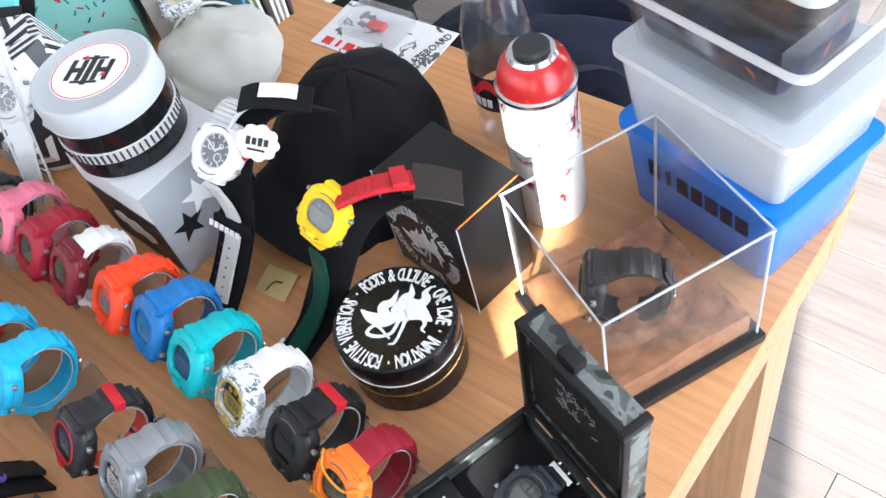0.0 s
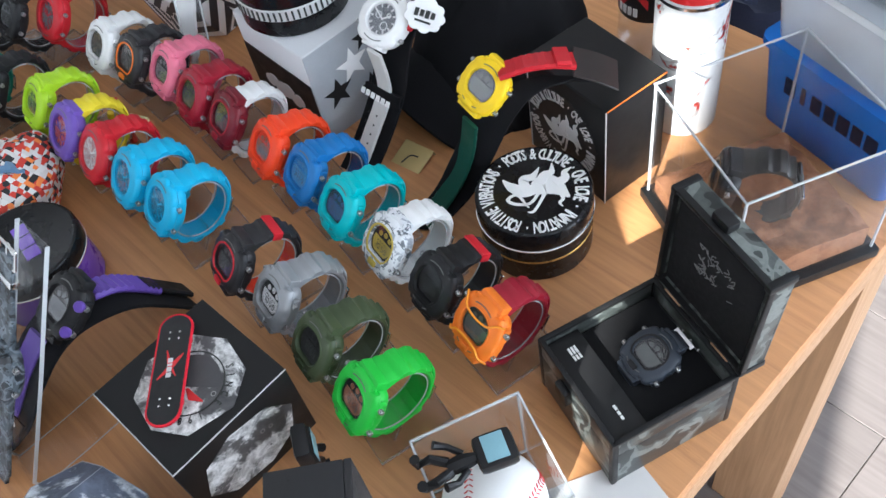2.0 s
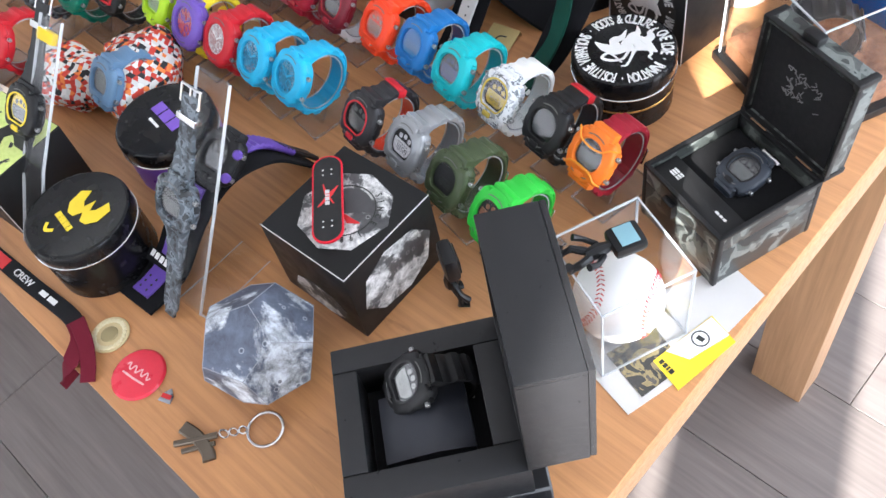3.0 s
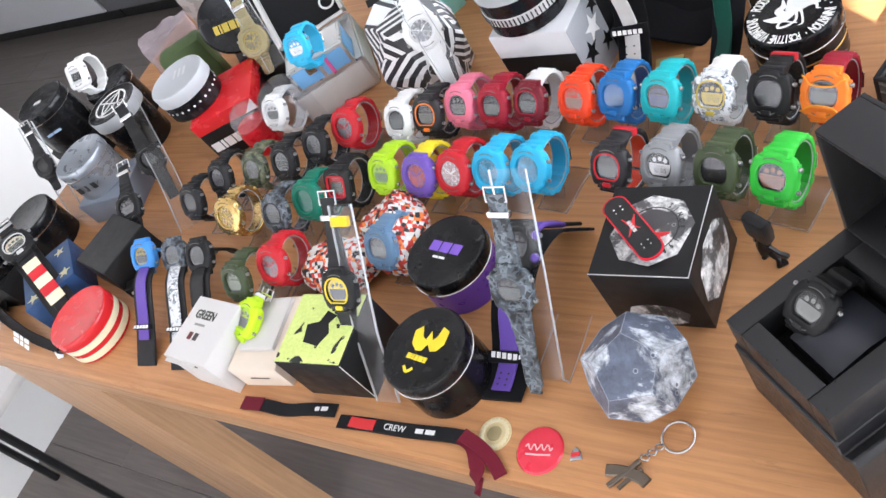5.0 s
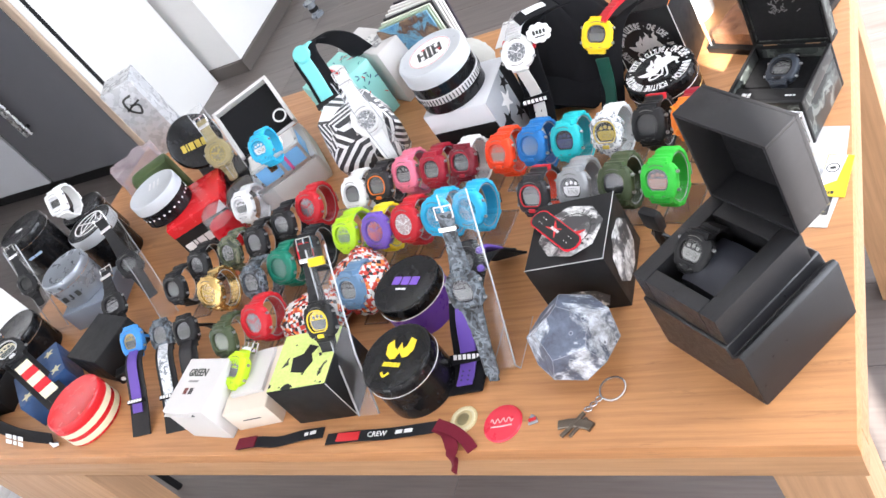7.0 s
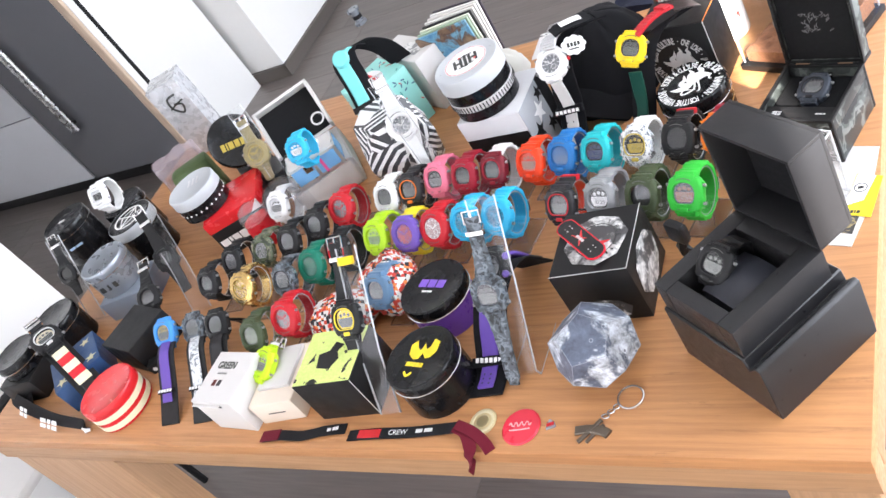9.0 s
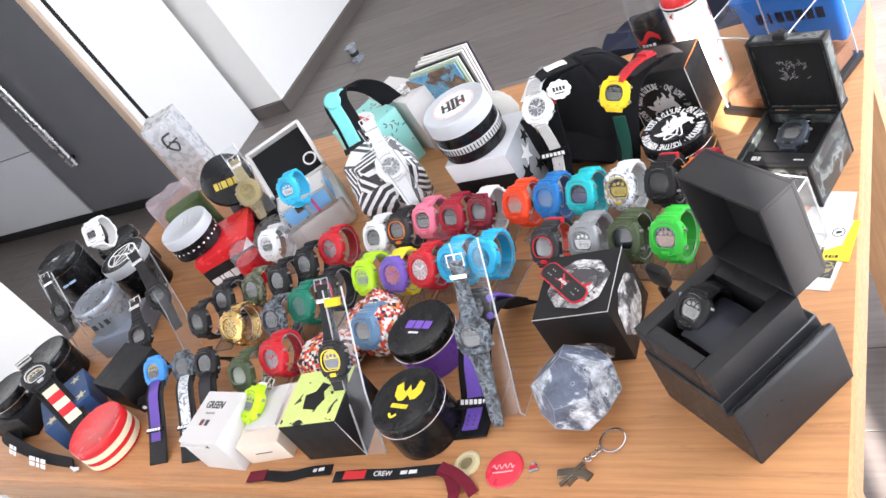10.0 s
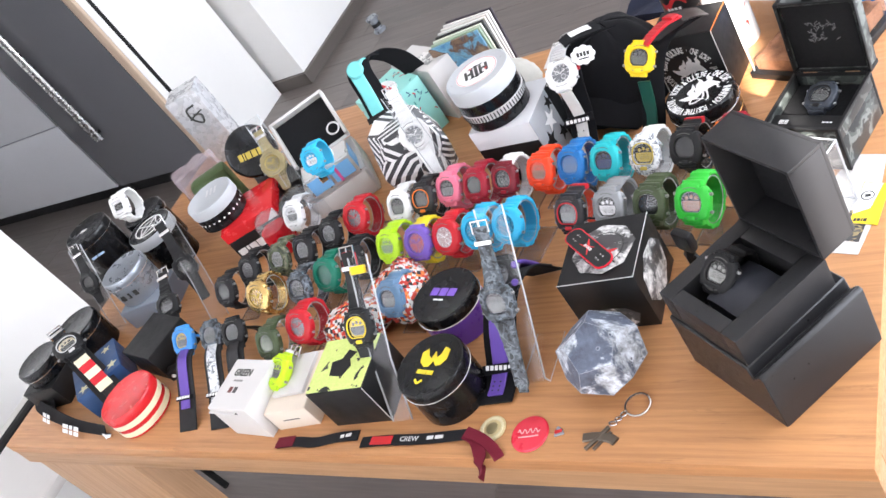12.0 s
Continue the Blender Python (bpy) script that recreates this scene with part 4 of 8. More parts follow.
def moon(name, scale, pale, slate, bump):
    """Cratered rock: smooth dark plains and rough pale highlands with round pits."""
    m, t, b = nodes_of(name)
    v = coords(t)
    land = noise_tex(t, v, scale, 7, 0.62, 0.4)
    rough_ = noise_tex(t, v, scale * 3.2, 9, 0.72, 0.3)
    high = ramp(t, rough_.outputs[0], ((0.34, scaled(pale, 0.16)), (0.47, scaled(pale, 0.62)), (0.56, pale), (0.70, scaled(pale, 1.35))))
    low = ramp(t, rough_.outputs[0], ((0.35, scaled(slate, 0.6)), (0.65, scaled(slate, 1.3))))
    col = mixed(t, ramp(t, land.outputs[0], ((0.45, (0, 0, 0)), (0.50, (1, 1, 1)))), low, high)
    for size, share in ((2.4, 0.86), (6.0, 0.76)):
        vor = t.nodes.new("ShaderNodeTexVoronoi")
        vor.inputs["Scale"].default_value = scale * size
        link(t, v, vor.inputs["Vector"])
        sep = t.nodes.new("ShaderNodeSeparateColor")
        link(t, vor.outputs["Color"], sep.inputs[0])
        inside = ramp(t, vor.outputs["Distance"], ((0.15, (1, 1, 1)), (0.22, (0, 0, 0))))
        rim = ramp(t, vor.outputs["Distance"], ((0.20, (0, 0, 0)), (0.24, (0.45, 0.45, 0.45)), (0.32, (0, 0, 0))))
        here = ramp(t, sep.outputs[0], ((share, (0, 0, 0)), (share + 0.02, (0.75,) * 3)))
        col = mixed(t, mixed(t, 1.0, here, inside, "MULTIPLY"), col, scaled(slate, 0.55))
        col = mixed(t, mixed(t, 1.0, here, rim, "MULTIPLY"), col, scaled(pale, 1.3))
    link(t, col, b.inputs["Base Color"])
    b.inputs["Roughness"].default_value = 0.5
    bumped(t, b, rough_.outputs[0], bump, 0.001)
    return m


ROCK = moon("moon_rock_print", 19, (0.68, 0.73, 0.80), (0.11, 0.13, 0.18), 0.4)
ROCK_DARK = moon("moon_print", 24, (0.76, 0.76, 0.75), (0.085, 0.085, 0.088), 0.1)
SPLASH = mottled("lime_splash_print", ((0, (0.62, 0.72, 0.22)), (0.60, (0.015, 0.017, 0.015))), 30, 0.4, 9, 0.7)


def zebra():
    m, t, b = nodes_of("zebra_print")
    vor = t.nodes.new("ShaderNodeTexVoronoi")
    vor.inputs["Scale"].default_value = 26
    v = coords(t)
    link(t, v, vor.inputs["Vector"])
    add = t.nodes.new("ShaderNodeVectorMath")
    add.operation = "DOT_PRODUCT"
    link(t, v, add.inputs[0])
    nrm = t.nodes.new("ShaderNodeVectorMath")
    nrm.operation = "SUBTRACT"
    link(t, vor.outputs["Color"], nrm.inputs[0])
    nrm.inputs[1].default_value = (0.5, 0.5, 0.5)
    nn = t.nodes.new("ShaderNodeVectorMath")
    nn.operation = "NORMALIZE"
    link(t, nrm.outputs[0], nn.inputs[0])
    link(t, nn.outputs[0], add.inputs[1])
    mul = t.nodes.new("ShaderNodeMath")
    mul.operation = "MULTIPLY"
    link(t, add.outputs["Value"], mul.inputs[0])
    mul.inputs[1].default_value = 780
    sn = t.nodes.new("ShaderNodeMath")
    sn.operation = "SINE"
    link(t, mul.outputs[0], sn.inputs[0])
    link(t, ramp(t, sn.outputs[0], ((0, (0.03, 0.03, 0.035)), (0.12, (0.78, 0.78, 0.78))), True), b.inputs["Base Color"])
    b.inputs["Roughness"].default_value = 0.4
    return m


def beads():
    m, t, b = nodes_of("mosaic_check_cloth")
    v = coords(t, 215.0)
    snap = t.nodes.new("ShaderNodeVectorMath")
    snap.operation = "FLOOR"
    link(t, v, snap.inputs[0])
    wn_ = t.nodes.new("ShaderNodeTexWhiteNoise")
    link(t, snap.outputs[0], wn_.inputs["Vector"])
    col = ramp(t, wn_.outputs["Value"], ((0, (0.62, 0.61, 0.58)), (0.24, (0.55, 0.045, 0.025)), (0.56, (0.02, 0.02, 0.022)), (0.76, (0.78, 0.22, 0.05)), (0.86, (0.70, 0.69, 0.66))), True)
    link(t, col, b.inputs["Base Color"])
    b.inputs["Roughness"].default_value = 0.75
    n = noise_tex(t, v, 1.0, 2)
    bumped(t, b, n.outputs[0], 0.4, 0.001)
    return m


def cloth(name, c, scale=900):
    m, t, b = nodes_of(name)
    v = coords(t)
    weave, big = noise_tex(t, v, scale, 2), noise_tex(t, v, 16, 4)
    col = mixed(t, big.outputs[0], scaled(c, 0.75), scaled(c, 1.25))
    col = mixed(t, 0.3, col, mixed(t, weave.outputs[0], scaled(c, 0.6), scaled(c, 1.4)))
    link(t, col, b.inputs["Base Color"])
    b.inputs["Roughness"].default_value = 0.9
    b.inputs["Sheen Weight"].default_value = 0.03
    b.inputs["Specular IOR Level"].default_value = 0.12
    bumped(t, b, weave.outputs[0], 0.4, 0.0008)
    return m


ZEBRA, BEADS = zebra(), beads()
BLACK_CLOTH = cloth("black_twill", (0.009, 0.009, 0.0105))
NAVY_CLOTH = cloth("navy_fleece", (0.015, 0.018, 0.034), 500)
LINEN = cloth("grey_linen", (0.42, 0.41, 0.37))
WINE_CLOTH = cloth("wine_red_webbing", (0.14, 0.012, 0.025))
BLACK_WEB = cloth("black_webbing", (0.016, 0.016, 0.018))


# ---- kinds of things ----
def tin(x, y, r, h, label, body=TIN_BLACK, lid=TIN_BLACK, lid_h=0.018, ring=CHROME, z=0.0, yaw=0.0):
    t = thing("round_tin", pose(x, y, H + z, 0, 0, yaw), label, "tin")
    part("body", lathe([(0, 0), (r - 0.002, 0), (r - 0.001, 0.0012), (r - 0.001, h - lid_h), (0, h - lid_h)]), body, t)
    part("lid", lathe([(0, h - lid_h), (r, h - lid_h), (r + 0.0003, h - lid_h + 0.001), (r + 0.0003, h - 0.003), (r - 0.001, h - 0.0008), (r - 0.003, h), (r - 0.0045, h - 0.0006), (0, h - 0.0006)]), lid, t)
    rr = r + 0.0004
    part("rolled_rim", lathe([(rr - 0.001, h - lid_h - 0.0012), (rr + 0.0004, h - lid_h - 0.0004), (rr + 0.0006, h - lid_h + 0.0006), (rr - 0.001, h - lid_h + 0.0014)]), ring, t)
    return t


def carton(x, y, sx, sy, h, yaw, label, mat_, z=0.0, bevel=0.0008, name="gift_box", flap=True):
    c = thing(name, pose(x, y, H + z, 0, 0, yaw), label, "box")
    part("box_body", box(sx, sy, h - 0.0012, (0, 0, 0), bevel), mat_, c)
    if flap:
        part("top_flap", box(sx - 0.0008, sy - 0.0006, 0.0012, (0, 0.0002, h - 0.0012), 0.0004, seg=1), mat_, c)
    return c


def star_outline(r, r2=0.42, n=5, turn=90):
    return [((r if k % 2 == 0 else r * r2) * math.cos(radians(turn + 180 * k / n)), (r if k % 2 == 0 else r * r2) * math.sin(radians(turn + 180 * k / n))) for k in range(2 * n)]


def clear_sheet(points, width, label, side, thick=0.003):
    """A bent strip of clear acrylic that stands on the table."""
    s = thing("display_stand", pose(0, 0, 0), label, "display stand", "clear strap stands")
    part("sheet", ribbon(points, width, thick, side), ACRYLIC, s)
    p = [Vector(q) for q in points]
    w = Vector(side).normalized() * (width / 2 + 0.0003)
    for u in (1, -1):
        part("sheet_edge", ribbon([q + w * u for q in p], 0.0009, thick * 1.02, side), ACRYLIC_EDGE, s)
    return s


# ---- right-hand end ----
lion = tin(-0.214, 0.522, 0.0475, 0.061, "round black tin with white heraldic print on its lid", lid_h=0.020)
part("gold_band", lathe([(0.0468, 0.024), (0.0472, 0.0245), (0.0472, 0.0257), (0.0468, 0.0262)]), plain("brass_line", (0.6, 0.35, 0.1), 0.3, 0.8), lion)


def ring_text(text, r, size, z, turn, parent, material, name="ring_lettering", sx=1.0, sy=1.9):
    bm = bmesh.new()
    n = len(text)
    for k, ch in enumerate(text):
        if ch != " ":
            a = radians(turn) - 2 * math.pi * k / n
            lettering(ch, size, Matrix.Translation((r * math.cos(a), r * math.sin(a), z)) @ Matrix.Rotation(a - math.pi / 2, 4, "Z") @ Matrix.Diagonal((sx, sy, 1, 1)), 0.0002, bm, bold=0.00016)
    return part(name, bm, material, parent)


ring_text("POSITIVE VIBRATIONS \u00b7 ROOTS & CULTURE \u00b7 ONE LOVE \u00b7 INYNATION \u00b7 ", 0.0378, 0.0084, 0.0608, 292, lion, WHITE_PRINT)


def flourish(parent, z, scale, material, m=None):
    """A bold heraldic shape of curling strokes."""
    bm = bmesh.new()
    for layer, (pts, w) in enumerate((
        (((-0.9, 0.15), (-0.6, -0.05), (-0.25, -0.12), (0.1, 0.05)), (0.05, 0.30, 0.42, 0.30)),
        (((0.0, 0.0), (0.25, 0.2), (0.55, 0.15), (0.95, -0.1)), (0.45, 0.75, 0.55, 0.06)),
        (((-0.2, -0.1), (-0.35, 0.25), (-0.15, 0.4), (-0.05, 0.75)), (0.3, 0.28, 0.22, 0.03)),
        (((0.1, 0.2), (0.15, 0.5), (0.3, 0.65), (0.25, 0.95)), (0.32, 0.26, 0.2, 0.03)),
        (((0.5, 0.25), (0.7, 0.5), (0.65, 0.7), (0.8, 0.9)), (0.3, 0.25, 0.16, 0.03)),
        (((0.15, -0.1), (0.0, -0.5), (-0.35, -0.6), (-0.6, -0.5), (-0.4, -0.3), (0.0, -0.65)), (0.1, 0.09, 0.1, 0.1, 0.09, 0.05)),
        (((0.3, -0.05), (0.25, -0.4), (0.15, -0.75), (0.0, -0.8)), (0.12, 0.08, 0.08, 0.04)),
        (((0.7, 0.0), (0.8, -0.2), (0.75, -0.35), (0.85, -0.45)), (0.14, 0.1, 0.08, 0.03)))):
        path = spline([(x * scale, y * scale, 0.00013 * layer) for x, y in pts], 6)
        ws = [0.98 * scale * float(v) for v in np.interp(np.linspace(0, len(w) - 1, len(path)), range(len(w)), w)]
        ribbon(path, ws, 0.0004, None, bm)
    return part("heraldic_print", bm, material, parent, "", m if m is not None else pose(0, 0, z, 0, 0, 20))


flourish(lion, 0.0606, 0.0305, WHITE_PRINT, pose(0, 0.001, 0.0604, 0, 0, 28))
crates = carton(-0.2335, 0.6245, 0.095, 0.066, 0.109, -8.8, "black glossy card box with grey round print", CARD_BLACK)
part("round_print", drum(0.043, 0.0004, n=40), DIAL_BLACK, crates, "", pose(-0.005, -0.0332, 0.05, 90, 0, 0))
flourish(crates, 0, 0.026, SILVER_PRINT, pose(-0.005, -0.0337, 0.05, 90, 0, 0))
ring_text("POSITIVE VIBRATIONS \u00b7 ROOTS & CULTURE \u00b7 ONE LOVE \u00b7 INYNATION \u00b7 ", 0.0355, 0.0076, 0.0, 292, crates, SILVER_PRINT, sx=0.9).matrix_basis = pose(-0.005, -0.0339, 0.05, 90, 0, 0)
for x in (0.0478, -0.0478):
    part("bright_edge", box(0.0009, 0.0009, 0.109, (x, -0.0331, 0)), SILVER_PRINT, crates)
part("orange_edge", box(0.0008, 0.064, 0.0008, (0.0477, 0, 0.1086)), plain("orange_print", (0.8, 0.2, 0.03), 0.4), crates)

# clear case with a watch on sculpted ground
case_m = pose(-0.0825, 0.641, H, 0, 0, -26)
cc = thing("display_case", case_m, "clear acrylic cube case with black base and sculpted brown ground", "display case")
part("base", box(0.136, 0.136, 0.010, (0, 0, 0), 0.001), CARD_BLACK, cc)
S = 0.126
EARTH = mottled("red_brown_ground", ((0.3, (0.16, 0.06, 0.028)), (0.5, (0.27, 0.115, 0.055)), (0.7, (0.36, 0.165, 0.085))), 60, 0.85, 8, 0.5, hard=False, bump=0.6)


def ground_block():
    b = bmesh.new()
    n = 36
    half = S / 2 - 0.004
    g = [[b.verts.new((-half + 2 * half * i / n, -half + 2 * half * j / n, 0.026 + 0.0045 * noise.noise((i * 0.16, j * 0.16, 3.1)) + 0.0022 * noise.noise((i * 0.6, j * 0.6, 1.0)) + 0.007 * (i / n))) for j in range(n + 1)] for i in range(n + 1)]
    for i in range(n):
        for j in range(n):
            b.faces.new((g[i][j], g[i + 1][j], g[i + 1][j + 1], g[i][j + 1]))
    ringv = [g[i][0] for i in range(n)] + [g[n][j] for j in range(n)] + [g[i][n] for i in range(n, 0, -1)] + [g[0][j] for j in range(n, 0, -1)]
    bot = [b.verts.new((v.co.x, v.co.y, 0.0102)) for v in ringv]
    for k in range(len(ringv)):
        q = (k + 1) % len(ringv)
        b.faces.new((ringv[k], ringv[q], bot[q], bot[k]))
    b.faces.new(bot)
    return b


part("sculpted_ground", ground_block(), EARTH, cc, "red-brown sculpted ground")
for name, sx, sy, x, y in (("side_pane", 0.002, S, S / 2, 0), ("side_pane", 0.002, S, -S / 2, 0), ("side_pane", S, 0.002, 0, S / 2), ("side_pane", S, 0.002, 0, -S / 2)):
    part(name, box(sx, sy, 0.121, (x, y, 0.0102)), PANE, cc)
part("top_pane", box(S + 0.002, S + 0.002, 0.002, (0, 0, 0.1315)), PANE, cc)
for u in (1, -1):
    for v in (1, -1):
        part("upright_edge", box(0.0016, 0.0016, 0.121, (u * S / 2, v * S / 2, 0.0102)), ACRYLIC_EDGE, cc)
    part("top_edge", box(S + 0.003, 0.0012, 0.0016, (0, u * (S / 2 + 0.0007), 0.1315)), ACRYLIC_EDGE, cc)
    part("top_edge", box(0.0012, S + 0.003, 0.0016, (u * (S / 2 + 0.0007), 0, 0.1315)), ACRYLIC_EDGE, cc)
watch((-0.108, 0.613, H + 0.066), "dark brown wristwatch half sunk in sculpted ground", CHARCOAL, strap=resin("brown_black", (0.03, 0.026, 0.024)), dial=resin("bronze_dial", (0.2, 0.12, 0.06), 0.3), yaw=-58, tilt=12, stand=False, group="")

# spray can and bottle
can = thing("spray_can", pose(-0.203, 0.711, H) @ Matrix.Diagonal((1.10, 1.10, 1.11, 1)), "white spray can with red top and dark nozzle", "spray can")
# white can print, its white share raised to put sun glare into the colour
part("body", lathe([(0, 0), (0.0265, 0), (0.0275, 0.002), (0.0275, 0.125), (0.0265, 0.127)]), mottled("spray_can_print", ((0, (0.82, 0.81, 0.79)), (0.56, (0.55, 0.52, 0.50)), (0.59, (0.50, 0.05, 0.035)), (0.63, (0.06, 0.04, 0.04)), (0.72, (0.45, 0.30, 0.12))), 26, 0.22, 5, 1.2), can)
part("crimp_ring", lathe([(0.0265, 0.126), (0.0287, 0.127), (0.0287, 0.130), (0.0265, 0.131)]), CHROME, can)
part("shoulder", lathe([(0.0268, 0.130), (0.0262, 0.137), (0.0225, 0.147), (0.0165, 0.152), (0.0, 0.152)]), plain("red_lacquer_can", (0.55, 0.02, 0.02), 0.25, coat=0.4), can)
part("collar", lathe([(0.0165, 0.148), (0.0175, 0.152), (0.016, 0.155), (0.0, 0.155)]), CHROME, can)
part("cap", drum(0.0125, 0.005, (0, 0, 0.1545), 0.0015), plain("dark_grey_cap", (0.03, 0.032, 0.034), 0.5), can)
btl = thing("water_bottle", pose(-0.281, 0.764, H) @ Matrix.Diagonal((0.93, 0.93, 1.13, 1)), "clear plastic water bottle with red screw cap", "bottle")
part("bottle_body", lathe([(0, 0.003), (0.024, 0.0), (0.030, 0.004), (0.031, 0.02), (0.030, 0.045), (0.0305, 0.085), (0.032, 0.10), (0.031, 0.115), (0.024, 0.142), (0.014, 0.162), (0.0115, 0.168), (0.0115, 0.178)], 40), clear("bottle_plastic", (0.992, 0.994, 0.995), 0.02, 1.7, 0.015), btl)
part("water", lathe([(0, 0.005), (0.0285, 0.005), (0.0292, 0.045), (0.0295, 0.085), (0.030, 0.098), (0, 0.098)], 40), clear("water_inside", (0.985, 0.988, 0.99), 0.02, 1.33), btl)
part("label_sleeve", lathe([(0.0309, 0.048), (0.0313, 0.049), (0.0313, 0.081), (0.0309, 0.082)], 40), plain("black_label", (0.02, 0.02, 0.022), 0.4), btl)
part("label_mark", ribbon([(0.0317 * math.cos(a), 0.0317 * math.sin(a), 0.069 + 0.007 * math.sin((a + 1.75) * 5)) for a in np.linspace(-2.3, -1.0, 18)], 0.009, 0.0004, (0, 0, 1)), RED_PRINT, btl)
for k in range(4):
    a = -2.0 + 0.2 * k
    part("label_bar", box(0.0045, 0.0006, 0.008, (0, 0, 0)), WHITE_PRINT, btl, "", pose(0.0318 * math.cos(a), 0.0318 * math.sin(a), 0.053, 0, 0, math.degrees(a) + 90))
part("screw_cap", lathe([(0, 0.196), (0.0118, 0.196), (0.0132, 0.194), (0.0134, 0.176), (0.0128, 0.174), (0.0, 0.174)], 36), plain("red_cap_plastic", (0.72, 0.02, 0.03), 0.4), btl)

# stacked storage boxes
tubs = (("blue_storage_box", "blue translucent plastic storage box at the bottom of the stack", clear("blue_tub_plastic", (0.12, 0.42, 0.92), 0.25, 1.35, 0.72, (0.03, 0.26, 0.86)), 0.150, 0.114, 0.0915, 0.0),
        ("storage_box", "milky white plastic storage box with clip lid", clear("milky_tub", (0.90, 0.92, 0.94), 0.22, 1.35, 0.34, (0.94, 0.95, 0.96)), 0.154, 0.116, 0.073, 0.092),
        ("storage_box", "clear plastic box with dark contents and white rim", clear("clear_tub", (0.97, 0.975, 0.98), 0.05, 1.4, 0.010, (0.93, 0.94, 0.96)), 0.150, 0.110, 0.0545, 0.1665),
        ("storage_box", "clear plastic box with white rim", clear("clear_tub_b", (0.97, 0.975, 0.98), 0.05, 1.4, 0.012, (0.93, 0.94, 0.96)), 0.150, 0.110, 0.0535, 0.2225),
        ("storage_box", "clear box holding orange and dark packages", clear("clear_tub_c", (0.97, 0.975, 0.98), 0.04, 1.4, 0.008), 0.135, 0.095, 0.090, 0.2775))
RIM_WHITE = clear("milky_rim", (0.90, 0.91, 0.93), 0.3, 1.35, 0.55, (0.88, 0.89, 0.91))
STACK = pose(-0.068, 0.784, H, 0, 0, -14)
for k, (name, label, mat_, sx, sy, h, z) in enumerate(tubs):
    t = thing(name, STACK @ pose(0, 0, z), label, "storage box", "stacked storage boxes")
    outer = [[(x, y, zz) for x, y in rounded(sx * f, sy * f, 0.010 * f)] for f, zz in ((0.88, 0.0), (0.895, 0.002), (1.0, h - 0.004))]
    inner = [[(x, y, zz) for x, y in rounded(sx * f - 0.003, sy * f - 0.003, 0.009 * f)] for f, zz in ((1.0, h - 0.004), (0.88, 0.003))]
    part("tub", loft(outer + inner), mat_, t)
    if k == 0:
        blue_tub = t
    top = [(x, y) for x, y in rounded(sx + 0.008, sy + 0.008, 0.012)]
    part("lid", prism(top, 0.0016, m=pose(0, 0, h - 0.0012)), mat_, t)
    part("lid_rim", loft([[(x * q, y * q, zz) for x, y in top] for q, zz in ((1.0, h - 0.0065), (1.0, h), (0.978, h), (0.978, h - 0.0065), (1.0, h - 0.0065))], caps=False), tubs[0][2] if k == 0 else RIM_WHITE, t)
for k, w in enumerate((0.010, 0.004, 0.009, 0.009, 0.010, 0.009, 0.010)):
    part("printed_bar", box(w * 1.15, 0.018, 0.0008, (0, 0, 0)), plain("dark_navy_ink", (0.010, 0.018, 0.05), 0.8, spec=0.03), blue_tub, "", pose(-0.040 + 0.0142 * k, -0.0552, 0.056, 94.2, 0, 0))
dark = thing("dark_package", STACK @ pose(-0.02, 0, 0.171), "dark package inside a clear box", "package")
part("wrap", box(0.118, 0.080, 0.042, (0.01, 0, 0), 0.010), mottled("dark_package_print", ((0, (0.012, 0.012, 0.02)), (0.52, (0.025, 0.032, 0.07)), (0.68, (0.35, 0.10, 0.03))), 30, 0.35), dark)
wire = thing("dark_bundle", STACK @ pose(0.03, 0.0, 0.2265), "dark cable bundle inside a clear box", "cables")
part("coil", tube([(0.028 * math.cos(a * 0.5) * (1 + 0.1 * math.sin(a)), 0.022 * math.sin(a * 0.5), 0.008 + 0.004 * math.sin(a * 1.3) + 0.0016 * (a / 6)) for a in np.linspace(0, 60, 120)], 0.0035, 6), BLACK, wire)
org = thing("orange_package", STACK @ pose(0.0, 0, 0.2815), "orange and black package inside a clear box", "package")
part("wrap", box(0.10, 0.05, 0.05, (0, 0, 0), 0.012), mottled("orange_package_print", ((0, (0.65, 0.16, 0.02)), (0.52, (0.75, 0.28, 0.03)), (0.58, (0.03, 0.03, 0.03)), (0.66, (0.5, 0.3, 0.05))), 16, 0.35), org)
lump_ = thing("dark_bundle", STACK @ pose(-0.035, 0.005, 0.2265), "dark strap bundle inside a clear box", "straps")
for k in range(3):
    part("strap_coil", ribbon([((0.020 - 0.003 * k) * math.cos(a), (0.026 - 0.004 * k) * math.sin(a), 0.006 + 0.009 * k) for a in np.linspace(0, 6.0, 30)], 0.012, 0.003, (0, 0, 1)), BLACK, lump_)
gry = thing("grey_package", STACK @ pose(-0.052, 0.0, 0.2815), "grey round package inside a clear box", "package")
part("roll", drum(0.02, 0.06, n=28), plain("grey_roll", (0.18, 0.17, 0.17), 0.5), gry)

